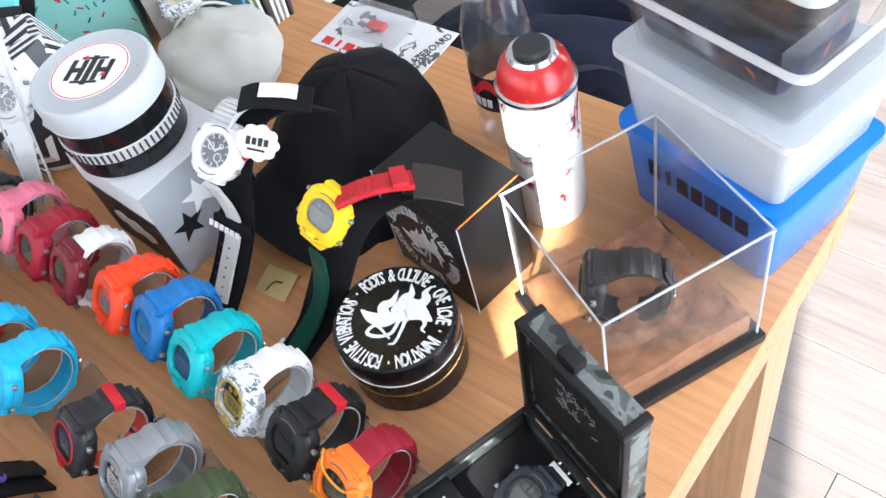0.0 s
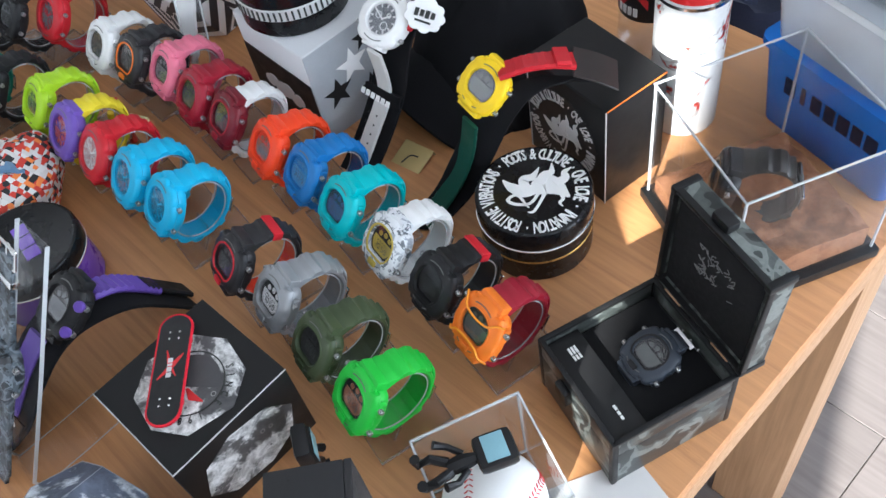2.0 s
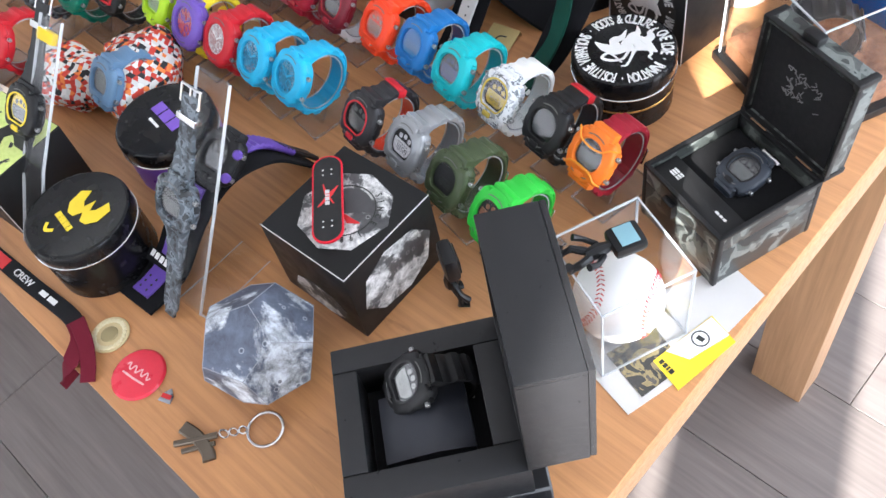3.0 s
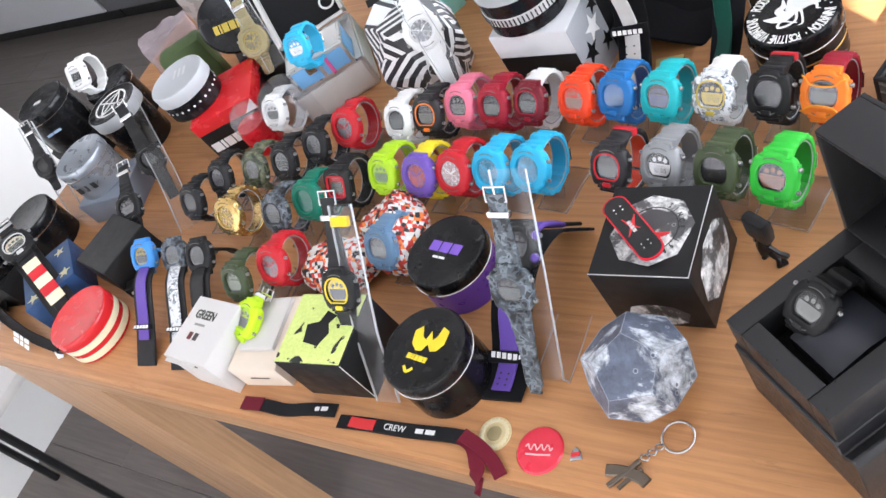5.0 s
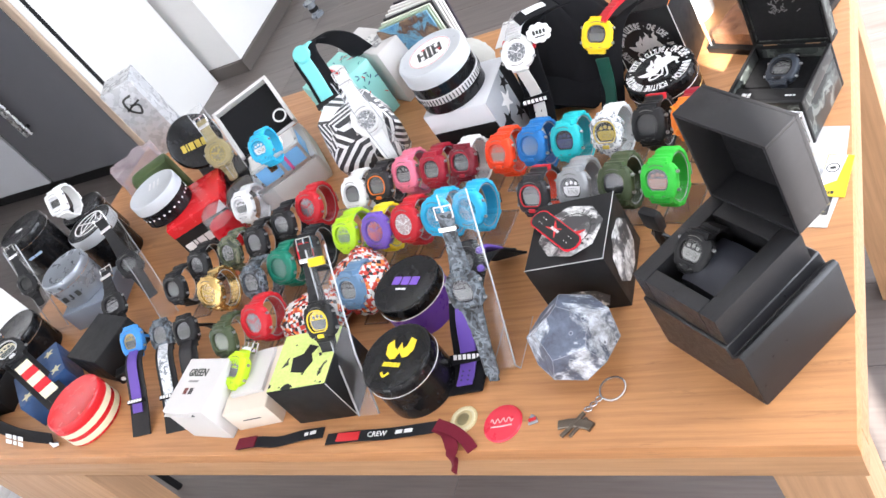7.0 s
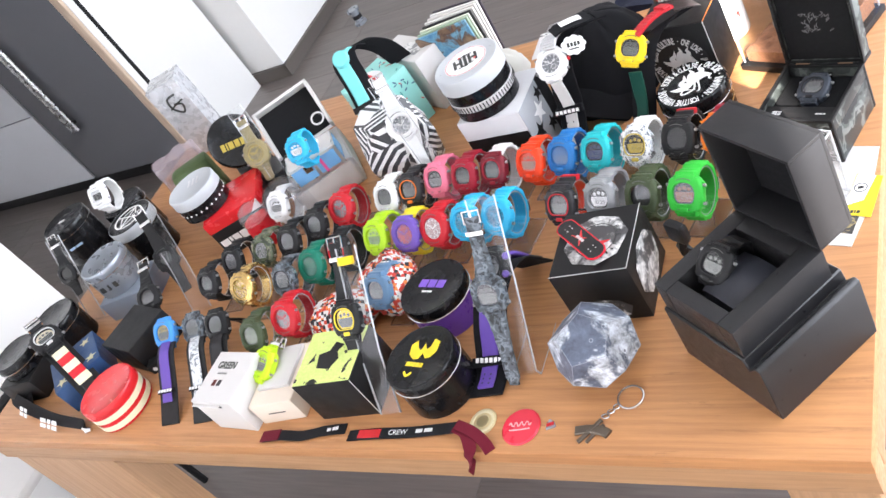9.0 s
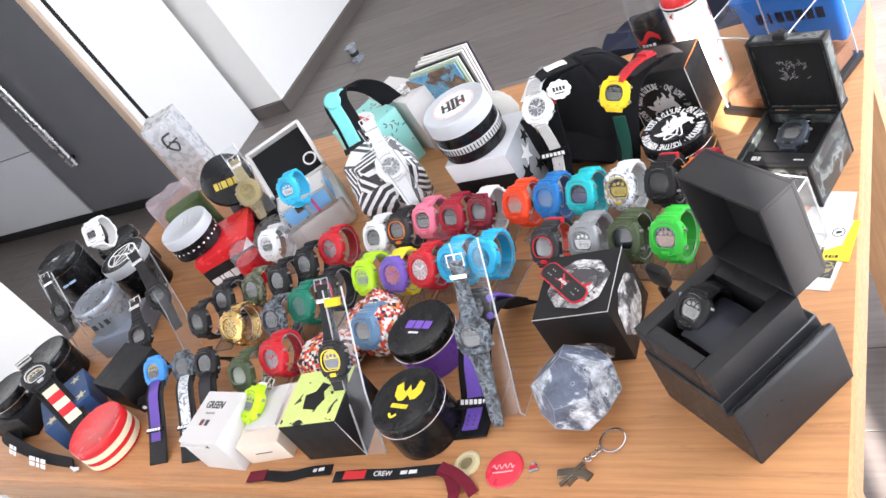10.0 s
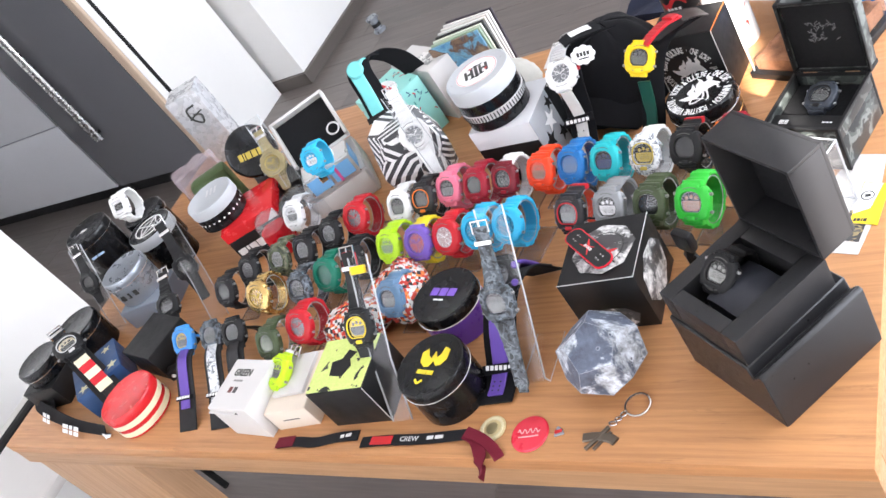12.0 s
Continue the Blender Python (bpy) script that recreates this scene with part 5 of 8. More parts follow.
# camouflage box with a watch inside
cm = pose(-0.060, 0.450, H, 0, 0, -18.4)
cb = thing("watch_box", cm, "grey camouflage metal box with open black-lined lid", "watch box")
W, D, HB = 0.094, 0.098, 0.064
part("body", box(W, D, 0.046, (0, 0, 0), 0.002), CAMO_TIN, cb)
for u in (1, -1):
    part("wall", box(0.003, D, 0.018, (u * (W / 2 - 0.0015), 0, 0.046), 0.0008), CAMO_TIN, cb)
    part("wall", box(W - 0.006, 0.003, 0.018, (0, u * (D / 2 - 0.0015), 0.046), 0.0008), CAMO_TIN, cb)
for u in (1, -1):
    for v in (1, -1):
        part("corner_guard", box(0.005, 0.005, 0.065, (u * (W / 2 - 0.002), v * (D / 2 - 0.002), -0.0), 0.0014), CARD_BLACK, cb)
    part("edge_band", box(W, 0.004, 0.004, (0, u * (D / 2 - 0.0015), 0.0612), 0.001), CARD_BLACK, cb)
    part("edge_band", box(0.004, D, 0.004, (u * (W / 2 - 0.0015), 0, 0.0612), 0.001), CARD_BLACK, cb)
part("lining", box(W - 0.008, D - 0.034, 0.004, (0, 0.012, 0.0458), 0.001), FOAM, cb)
part("front_panel", box(W - 0.008, 0.026, 0.012, (0, -D / 2 + 0.017, 0.0465), 0.001), CARD_BLACK, cb)
part("panel_print", bars([0.006, 0.004], 0.0016, 0.001, pose(-0.027, -0.029, 0.0586), lines=3, line_gap=0.0008), WHITE_PRINT, cb)
part("panel_mark", bars([0.004, 0.003, 0.003], 0.002, 0.001, pose(0.026, -0.031, 0.0586)), WHITE_PRINT, cb)
part("latch", box(0.014, 0.006, 0.016, (-0.01, -D / 2 - 0.003, 0.040), 0.0015), BLACK_STEEL, cb)
LID = pose(0, D / 2, HB) @ pose(0, 0, 0, 86, 0, 0)
lid = part("lid", box(W, D, 0.003, (0, D / 2, -0.020), 0.0012, m=None), CAMO_TIN, cb, "", LID)
for u in (1, -1):
    part("lid_wall", box(0.003, D, 0.018, (u * (W / 2 - 0.0015), D / 2, -0.018), 0.0008), CAMO_TIN, lid)
    part("lid_wall", box(W - 0.006, 0.003, 0.018, (0, D / 2 + u * (D / 2 - 0.0015), -0.018), 0.0008), CAMO_TIN, lid)
    part("lid_band", box(0.004, D + 0.002, 0.005, (u * (W / 2 - 0.0012), D / 2, -0.0050), 0.001), CARD_BLACK, lid)
    part("lid_band", box(W + 0.001, 0.004, 0.005, (0, D / 2 + u * (D / 2 - 0.0012), -0.0050), 0.001), CARD_BLACK, lid)
    for v in (1, -1):
        part("corner_guard", box(0.006, 0.006, 0.021, (u * (W / 2 - 0.002), D / 2 + v * (D / 2 - 0.002), -0.0205), 0.0014), CARD_BLACK, lid)
part("lid_lining", box(W - 0.006, D - 0.006, 0.006, (0, D / 2, -0.012), 0.002), FOAM, lid)
rngp = random.Random(4)
pr_ = bmesh.new()
for k in range(34):
    x, y = rngp.uniform(-0.016, 0.016), rngp.uniform(-0.013, 0.013)
    ribbon(spline([(x, y, 0), (x + rngp.uniform(-0.005, 0.005), y + 0.003, 0), (x + rngp.uniform(-0.005, 0.005), y + rngp.uniform(-0.003, 0.006), 0)], 4), 0.0009, 0.0003, None, pr_)
part("lid_print", pr_, plain("faint_grey_print", (0.16, 0.16, 0.16), 0.5), lid, "", pose(0, D * 0.55, -0.0058))
part("clasp", box(0.016, 0.008, 0.010, (-0.006, D + 0.003, -0.014), 0.002), BLACK_STEEL, lid)
for u in (-1, 1):
    part("hinge", box(0.018, 0.004, 0.004, (u * 0.026, D / 2 + 0.001, HB - 0.002), 0.001), plain("copper_hinge", (0.55, 0.33, 0.2), 0.3, 0.9), cb)
open_watch(cm @ pose(0.002, 0.010, 0.064, 14, 0, 0) @ Matrix.Scale(0.82, 4), "dark grey wristwatch lying in a box", resin("slate", (0.035, 0.042, 0.055)), lcd=LCD, up=0.012, down=0.012, droop=0.018, group="")

# baseball in a clear cube, with a small watch-headed figure
bm_ = pose(-0.072, 0.319, H + 0.0015, 0, 0, -22.7)
cube = thing("display_cube", bm_, "clear plastic cube holding a white baseball", "display case")
Q = 0.075
for sx, sy, x, y in ((0.0016, Q, Q / 2, 0), (0.0016, Q, -Q / 2, 0), (Q, 0.0016, 0, Q / 2), (Q, 0.0016, 0, -Q / 2)):
    part("side_pane", box(sx, sy, 0.0895, (x, y, 0.0016)), ACRYLIC, cube)
part("base_pane", box(Q + 0.002, Q + 0.002, 0.0016, (0, 0, 0)), ACRYLIC, cube)
for u in (1, -1):
    for v in (1, -1):
        part("upright_edge", box(0.0016, 0.0016, 0.089, (u * Q / 2, v * Q / 2, 0.0016)), ACRYLIC_EDGE, cube)
    for z in (0.0, 0.0905):
        part("rim_edge", box(Q + 0.002, 0.0014, 0.0016, (0, u * (Q / 2 + 0.0003), z)), ACRYLIC_EDGE, cube)
        part("rim_edge", box(0.0014, Q + 0.002, 0.0016, (u * (Q / 2 + 0.0003), 0, z)), ACRYLIC_EDGE, cube)
ball = thing("baseball", bm_ @ pose(0.002, -0.002, 0.0375, 20, 35, 10), "white leather baseball with red stitching", "ball")
bb = bmesh.new()
bmesh.ops.create_uvsphere(bb, u_segments=40, v_segments=24, radius=0.0355)
part("ball_cover", bb, plain("white_ball_leather", (0.80, 0.79, 0.77), 0.45, var=0.04, bump=0.3), ball)


def seam(t):
    a, b = 0.75, 0.25
    p = Vector((a * math.cos(t) + b * math.cos(3 * t), a * math.sin(t) - b * math.sin(3 * t), 2 * math.sqrt(a * b) * math.sin(2 * t)))
    return p.normalized()


st = bmesh.new()
for k in range(96):
    p, q = seam(2 * math.pi * k / 96), seam(2 * math.pi * (k + 0.5) / 96)
    d = (q - p).normalized()
    s = p.cross(d).normalized()
    for u in (1, -1):
        tube([p * 0.0357 + s * u * 0.0004, (p + s * u * 0.085 + d * 0.05).normalized() * 0.0358], 0.00045, 4, st)
part("stitching", st, plain("red_thread", (0.5, 0.03, 0.03), 0.7), ball)


def figure(m, label):
    """A little toy with a watch for a head and a bent black body, as one plain mesh."""
    bm = bmesh.new()
    box(0.021, 0.010, 0.023, (0, 0, 0.034), 0.004, bm)
    box(0.016, 0.001, 0.013, (0, -0.0054, 0.039), 0.0003, bm)
    tube([(0, 0, 0.036), (0, 0.001, 0.026), (0, 0.002, 0.018)], [0.003, 0.0055, 0.0045], 8, bm)
    for u in (1, -1):
        tube([(u * 0.003, 0.001, 0.019), (u * 0.007, -0.002, 0.010), (u * 0.007, 0.0, 0.003), (u * 0.008, -0.006, 0.0022)], [0.003, 0.0028, 0.0026, 0.0032], 8, bm)
        tube([(u * 0.005, 0.001, 0.028), (u * 0.011, -0.001, 0.021), (u * 0.013, -0.005, 0.014)], [0.002, 0.002, 0.0026], 8, bm)
    finish(bm)
    me = bpy.data.meshes.new("toy_figurine")
    bm.to_mesh(me)
    bm.free()
    me.materials.append(TOY_BLACK)
    me.materials.append(TOY_SCREEN)
    for f in me.polygons:                    # the little screen of its head
        if f.normal.y < -0.9 and f.center.y < -0.0055 and f.center.z > 0.038:
            f.material_index = 1
    ob = new("toy_figurine", me)
    ob.matrix_basis = m
    return tagged(ob, label, "figurine", "watch-headed figurines")


TOY_BLACK = plain("black_toy_vinyl", (0.011, 0.011, 0.012), 0.35, spec=0.3)
TOY_SCREEN = plain("toy_screen", (0.22, 0.40, 0.46), 0.3, bump=0)
figure(pose(-0.190, 0.255, H, 0, 0, 150) @ Matrix.Scale(1.25, 4), "small black vinyl toy figurine standing on the table")
figure(axes_at((-0.098, 0.283, H + 0.1005), (0.88, -0.47, 0.0), (0.0, 0.0, -1.0)) @ Matrix.Scale(1.12, 4), "small black vinyl toy figurine lying on a clear cube")

# papers under the cube
def paper(outline_, z, label, material, category="card", name="paper_card"):
    p = thing(name, pose(0.004, 0.004, H + z), label, category, "loose cards")
    part("sheet", prism(outline_, 0.0006), material, p)
    return p


paper([(-0.095, 0.270), (-0.022, 0.252), (0.000, 0.330), (-0.075, 0.352)], 0.0002, "white paper card with small print", CARD_WHITE)
paper([(-0.070, 0.345), (-0.004, 0.335), (0.002, 0.402), (-0.035, 0.412)], 0.0002, "white paper card under a box", CARD_WHITE)
yc = paper([(-0.033, 0.300), (-0.004, 0.291), (0.007, 0.352), (-0.020, 0.361)], 0.0012, "yellow and white sticker with black watch drawing", YELLOW_PRINT)
part("white_area", prism([(-0.030, 0.313), (-0.012, 0.318), (0.000, 0.354), (-0.0195, 0.3595)], 0.0003, m=pose(0, 0, 0.0006)), WHITE_PRINT, yc)
part("drawing", ring_flat(0.006, 0.0072, 0.0002, (-0.0155, 0.338, 0.0009)), INK, yc)
part("drawing", box(0.006, 0.004, 0.0002, (-0.0155, 0.338, 0.0009)), INK, yc)
part("printed_bar", bars([0.003, 0.003, 0.0015, 0.0035], 0.004, 0.001, pose(-0.022, 0.302, 0.0006, 0, 0, -12)), INK, yc)
paper([(-0.065, 0.283), (-0.022, 0.270), (-0.012, 0.312), (-0.050, 0.326)], 0.0009, "dark photo card under a clear cube", mottled("photo_card_print", ((0, (0.04, 0.04, 0.04)), (0.5, (0.3, 0.24, 0.12)), (0.6, (0.10, 0.09, 0.08))), 60, 0.4))

# large black watch box, lid up
gm = pose(-0.0834, 0.1348, H, 0, 0, -38.4)
gb = thing("watch_box", gm, "large open black leatherette watch box with tall lid", "watch box")
GD = 0.129
prof = [(-0.0685, 0.0), (0.0685, 0.0), (0.0685, 0.077), (0.0625, 0.080), (0.0505, 0.067), (0.0475, 0.081), (-0.066, 0.081)]
part("body", prism(prof, GD, 0.0015, m=pose(0, GD / 2, 0, 90, 0, 0)), LEATHER, gb)
for x0, x1, y0, y1 in ((-0.0635, -0.0455, -0.0615, 0.0535), (0.027, 0.0475, -0.0615, 0.0535), (-0.045, 0.0265, -0.0615, -0.045), (-0.045, 0.0265, 0.034, 0.0535)):
    part("tray_frame", box(x1 - x0, y1 - y0, 0.0368, ((x0 + x1) / 2, (y0 + y1) / 2, 0.0812), 0.001), LEATHER, gb)
part("tray_lining", box(0.071, 0.078, 0.001, (-0.0093, -0.0055, 0.0813)), FOAM, gb)
LB = pose(-0.006, 0.0535, 0.1182)
part("lid_panel", box(0.111, 0.004, 0.112, (-0.002, 0.038, 0.002), 0.001), LEATHER, gb, "", LB)
part("lid_panel", box(0.111, 0.038, 0.004, (-0.002, 0.017, 0.110), 0.001), LEATHER, gb, "", LB)
for u in (1, -1):
    part("lid_panel", box(0.004, 0.038, 0.108, (-0.002 + u * 0.0535, 0.017, 0.002), 0.001), LEATHER, gb, "", LB)
part("lid_lining", box(0.102, 0.002, 0.104, (-0.002, 0.0345, 0.003)), FOAM, gb, "", LB)
part("lid_panel", box(0.111, 0.038, 0.004, (-0.002, 0.017, 0.0), 0.001), LEATHER, gb, "", LB)
pil = thing("watch_pillow", gm @ pose(-0.004, -0.006, 0.0815, 0, 0, 0), "small dark navy padded watch cushion", "cushion")
pb = bmesh.new()
bmesh.ops.create_cube(pb, size=1, matrix=Matrix.Translation((0, 0, 0.014)) @ Matrix.Diagonal((0.046, 0.058, 0.028, 1)))
bmesh.ops.subdivide_edges(pb, edges=pb.edges, cuts=6, use_grid_fill=True)
for v in pb.verts:
    v.co.z = 0.014 + (v.co.z - 0.014) * (0.5 + 0.85 * math.cos(v.co.x * 50) * math.cos(v.co.y * 42)) + 0.0012 * noise.noise(v.co * 90)
part("cushion", pb, plain("dark_blue_satin", (0.024, 0.026, 0.034), 0.4), pil)
watch((-0.113, 0.140, 0.862), "black digital wristwatch strapped round a cushion", BLACK, dial=LCD_DARK, lcd=plain("pale_lcd", (0.36, 0.37, 0.34), 0.25, bump=0), accent=CHARCOAL, yaw=-26, tilt=52, roll=-8, stand=False, group="", size=0.86)

# moon-print box and faceted box
mb = carton(-0.275, 0.229, 0.096, 0.100, 0.086, 2.0, "black card box with grey moon-surface print", CARD_BLACK)
octo = [(0.040 * math.cos(radians(a)), 0.040 * math.sin(radians(a))) for a in (12, 55, 100, 140, 192, 235, 280, 320)]
part("surface_print", prism(octo, 0.0004), ROCK_DARK, mb, "", pose(0.002, 0, 0.0861))
part("dark_disc", prism([(0.0225 * math.cos(a), 0.0225 * math.sin(a)) for a in np.linspace(0.5, 3.9, 24)], 0.0003, m=pose(0.002, 0, 0.0863)), plain("slate_print", (0.07, 0.07, 0.073), 0.45, var=0.3), mb)
part("dark_ring", ring_flat(0.0245, 0.0255, 0.0003, (0.002, 0, 0.0866)), INK, mb)
ring_text("SINCE 1983" + " " * 16, 0.0300, 0.0058, 0.0866, 62, mb, INK, sx=0.9, sy=1.3)
part("red_print", ribbon([(0.004, -0.004, 0.0868), (0.012, -0.006, 0.0868), (0.021, -0.003, 0.0868)], [0.002, 0.006, 0.001], 0.0003), RED_PRINT, mb)
part("surface_print", prism([(x * 1.05, y * 0.85) for x, y in octo], 0.0004), ROCK_DARK, mb, "", pose(0.0481, 0, 0.041, 90, 0, 90))
part("surface_print", prism([(x * 0.8, y * 0.45) for x, y in octo], 0.0004), ROCK_DARK, mb, "", pose(0.0, -0.0501, 0.02, 90, 0, 0))
part("bright_edge", box(0.0007, 0.1, 0.0007, (0.0478, 0, 0.0857)), SILVER_PRINT, mb)
part("bright_edge", box(0.096, 0.0007, 0.0007, (0, -0.0498, 0.0857)), SILVER_PRINT, mb)
deck = thing("finger_skateboard", pose(-0.288, 0.226, H + 0.0875, 0, 0, -43) @ Matrix.Scale(0.88, 4), "tiny black toy skateboard with red edge", "toy")
pts = rounded(0.098, 0.026, 0.0128, 7)
part("deck", prism(pts, 0.0022, 0.0004, m=pose(0, 0, 0.0065)), plain("grip_black", (0.02, 0.02, 0.02), 0.7), deck)
part("red_edge", loft([[(x * k, y * kk, z) for x, y in pts] for k, kk, z in ((1.03, 1.11, 0.0062), (1.03, 1.11, 0.0082), (1.0, 1.0, 0.0084), (1.0, 1.0, 0.0060), (1.03, 1.11, 0.0062))], caps=False), resin("red_edge", (0.65, 0.01, 0.03), 0.4), deck)
part("deck_print", bars([0.004, 0.002, 0.004, 0.004], 0.004, 0.001, pose(0, 0, 0.0087)), SILVER_PRINT, deck)
part("red_graphic", ribbon([(-0.012, 0.010, 0.0087), (-0.002, 0.002, 0.0087), (0.010, -0.009, 0.0087)], [0.001, 0.005, 0.001], 0.0002), RED_PRINT, deck)
part("red_graphic", ribbon([(-0.016, -0.004, 0.0088), (-0.004, -0.001, 0.0088), (0.008, 0.006, 0.0088)], [0.001, 0.003, 0.001], 0.0002), RED_PRINT, deck)
for u in (-0.033, -0.027, 0.027, 0.033):
    for v in (-0.004, 0.004):
        part("bolt", drum(0.0010, 0.0004, n=8), CHROME, deck, "", pose(u, v, 0.0085))
for u in (1, -1):
    for v in (1, -1):
        part("wheel", tube([(u * 0.028, v * 0.006, 0.003), (u * 0.028, v * 0.0125, 0.003)], 0.003, 12), RED, deck)
    part("axle", box(0.006, 0.016, 0.0035, (u * 0.028, 0, 0.003), 0.0006), CHROME, deck)
gem = thing("faceted_box", pose(-0.267, 0.112, H, 0, 0, 18), "many-sided grey moon-rock patterned box", "box")
gbm = bmesh.new()
phi = (1 + 5 ** 0.5) / 2
for a in (-1, 1):
    for b_ in (-1, 1):
        for c in (-1, 1):
            gbm.verts.new((a, b_, c))
        for p in ((0, a / phi, b_ * phi), (a / phi, b_ * phi, 0), (a * phi, 0, b_ / phi)):
            gbm.verts.new(p)
bmesh.ops.convex_hull(gbm, input=gbm.verts)
bmesh.ops.dissolve_limit(gbm, angle_limit=radians(5), verts=gbm.verts, edges=gbm.edges)
gbm.transform(Matrix.Rotation(radians(58.28 - 90), 4, "X"))
gbm.transform(Matrix.Translation((0, 0, 0.036)) @ Matrix.Scale(0.0300, 4) @ Matrix.Diagonal((1, 1, 0.85, 1)))
lowest = min(v.co.z for v in gbm.verts)
bmesh.ops.translate(gbm, vec=(0, 0, -lowest), verts=gbm.verts)
PALE_LINE = plain("pale_edge_line", (0.34, 0.36, 0.41), 0.5, bump=0)
for e in gbm.edges:
    p, q = e.verts[0].co.copy(), e.verts[1].co.copy()
    if max(p.z, q.z) > 0.02:
        part("edge_line", tube([p, q], 0.0003, 5), PALE_LINE, gem)
bevelled(gbm, 0.0008, 1, 20)
part("shell", gbm, ROCK, gem, smooth=False)
dark_lump = thing("brown_charm", pose(-0.186, 0.164, H, 0, 0, 20), "small dark brown bead charm on the table", "charm")
lump = bmesh.new()
for k in range(9):
    a = rngp.random() * 6.3
    bmesh.ops.create_icosphere(lump, subdivisions=2, radius=0.0045 + rngp.random() * 0.002, matrix=Matrix.Translation((0.010 * math.cos(a) * (k > 1), 0.006 * math.sin(a), 0.005 + 0.004 * (k % 3 == 0))))
part("beads", lump, plain("dark_bronze", (0.05, 0.02, 0.018), 0.35, 0.3), dark_lump)

# ---- middle of the table ----
wu = tin(-0.485, 0.091, 0.0485, 0.066, "round black tin with yellow winged print on its lid", lid_h=0.017)
wing = [(-0.020, 0.009), (-0.012, 0.014), (-0.0085, 0.003), (-0.004, -0.001), (0, 0.009), (0.004, -0.001), (0.0085, 0.003), (0.012, 0.014), (0.020, 0.009), (0.019, -0.005), (0.012, -0.0125), (0.005, -0.013), (0, -0.0055), (-0.005, -0.013), (-0.012, -0.0125), (-0.019, -0.005)]
part("winged_print", prism([(1.05 * x, 1.05 * y) for x, y in wing], 0.0004), YELLOW_PRINT, wu, "", pose(0.004, 0.010, 0.0656, 0, 0, 4))
part("print_bar", bars([0.006, 0.003, 0.004, 0.006, 0.004], 0.006, 0.0008, pose(-0.002, -0.012, 0.0656, 0, 0, -8)), YELLOW_PRINT, wu)
part("print_arc", ribbon(spline([(-0.006, 0.003, 0), (0.0, -0.002, 0), (0.006, 0.003, 0)], 6), 0.0035, 0.0004), YELLOW_PRINT, wu, "", pose(-0.008, -0.026, 0.0656, 0, 0, -8))
dk = tin(-0.519, 0.212, 0.0485, 0.058, "round tin with purple body and black lid", body=TIN_PURPLE, lid_h=0.017)
part("print_bar", bars([0.013, 0.013, 0.013], 0.013, 0.002, pose(0.0, 0.004, 0.0576, 0, 0, -8)), plain("purple_print", (0.20, 0.10, 0.5), 0.4), dk)
part("print_bar", bars([0.008, 0.008], 0.0028, 0.001, pose(-0.004, -0.009, 0.0576, 0, 0, -8)), WHITE_PRINT, dk)

lb = carton(-0.623, 0.092, 0.095, 0.088, 0.075, 5.0, "black card box with lime splash print on top", CARD_BLACK)
part("splash_print", box(0.093, 0.086, 0.0004, (0, 0, 0.0752)), SPLASH, lb)
part("dark_mark", prism([(-0.016, -0.018), (0.006, -0.022), (0.016, -0.006), (0.010, 0.006), (0.018, 0.016), (0.002, 0.022), (-0.004, 0.008), (-0.020, 0.004)], 0.0003, m=pose(0, 0, 0.0757)), CARD_BLACK, lb)
part("bright_edge", box(0.0008, 0.0008, 0.074, (0.0474, -0.0439, 0)), SILVER_PRINT, lb)

# strap stands with unbuckled watches
clear_sheet([(-0.551, 0.051, H + 0.004), (-0.562, 0.098, H + 0.07), (-0.574, 0.189, H + 0.172)], 0.030, "clear acrylic strap stand leaning over a box", (1, 0.1, 0))
open_watch(Matrix.Translation((-0.587, 0.120, 0.850)) @ pose(0, 0, 0, 48, 0, 4), "black and yellow wristwatch strapped along a clear stand", BLACK, dial=YELLOW_PRINT, accent=YELLOW_PRINT, up=0.075, down=0.085)
chip = thing("yellow_tag", Matrix.Translation((-0.577, 0.170, 0.905)) @ pose(0, 0, 0, 48, 0, 4), "yellow strap loop on a black watch strap", "strap loop")
part("loop", box(0.024, 0.011, 0.006, (0, 0, -0.012), 0.0015), YELLOW, chip)
clear_sheet([(-0.372, 0.180, H + 0.0005), (-0.371, 0.145, H + 0.0005), (-0.371, 0.106, H + 0.001), (-0.372, 0.104, H + 0.010), (-0.371, 0.160, H + 0.097), (-0.371, 0.219, H + 0.190)], 0.038, "clear acrylic strap stand bent at its foot", (1, 0.03, 0))
open_watch(Matrix.Translation((-0.380, 0.1395, 0.848)) @ pose(0, 0, 0, 57.5, 0, 1), "grey camouflage wristwatch stretched along a clear stand", GREY_CAMO, dial=CHARCOAL, accent=GREY_CAMO, up=0.068, down=0.090)
PURPLE_STRAP = resin("violet_strap", (0.13, 0.07, 0.36))

# mosaic cloth bag behind the blue-grey watch
bag = thing("cloth_pouch", pose(0, 0, H), "check-patterned cloth pouch in red, white and black", "pouch")


def lobe(name, at, size, turn):
    b = bmesh.new()
    bmesh.ops.create_uvsphere(b, u_segments=40, v_segments=24, radius=1)
    for v in b.verts:
        d = v.co.copy()
        f = 1 + 0.18 * noise.noise(d * 2.1 + Vector((turn, 0, 0))) + 0.07 * noise.noise(d * 5.5)
        v.co = Vector((d.x * size[0] * f, d.y * size[1] * f, d.z * size[2] * f + size[2] * 0.95))
        v.co.z = max(0, v.co.z)
    return part(name, b, BEADS, bag, "", pose(*at, 0, 0, turn))


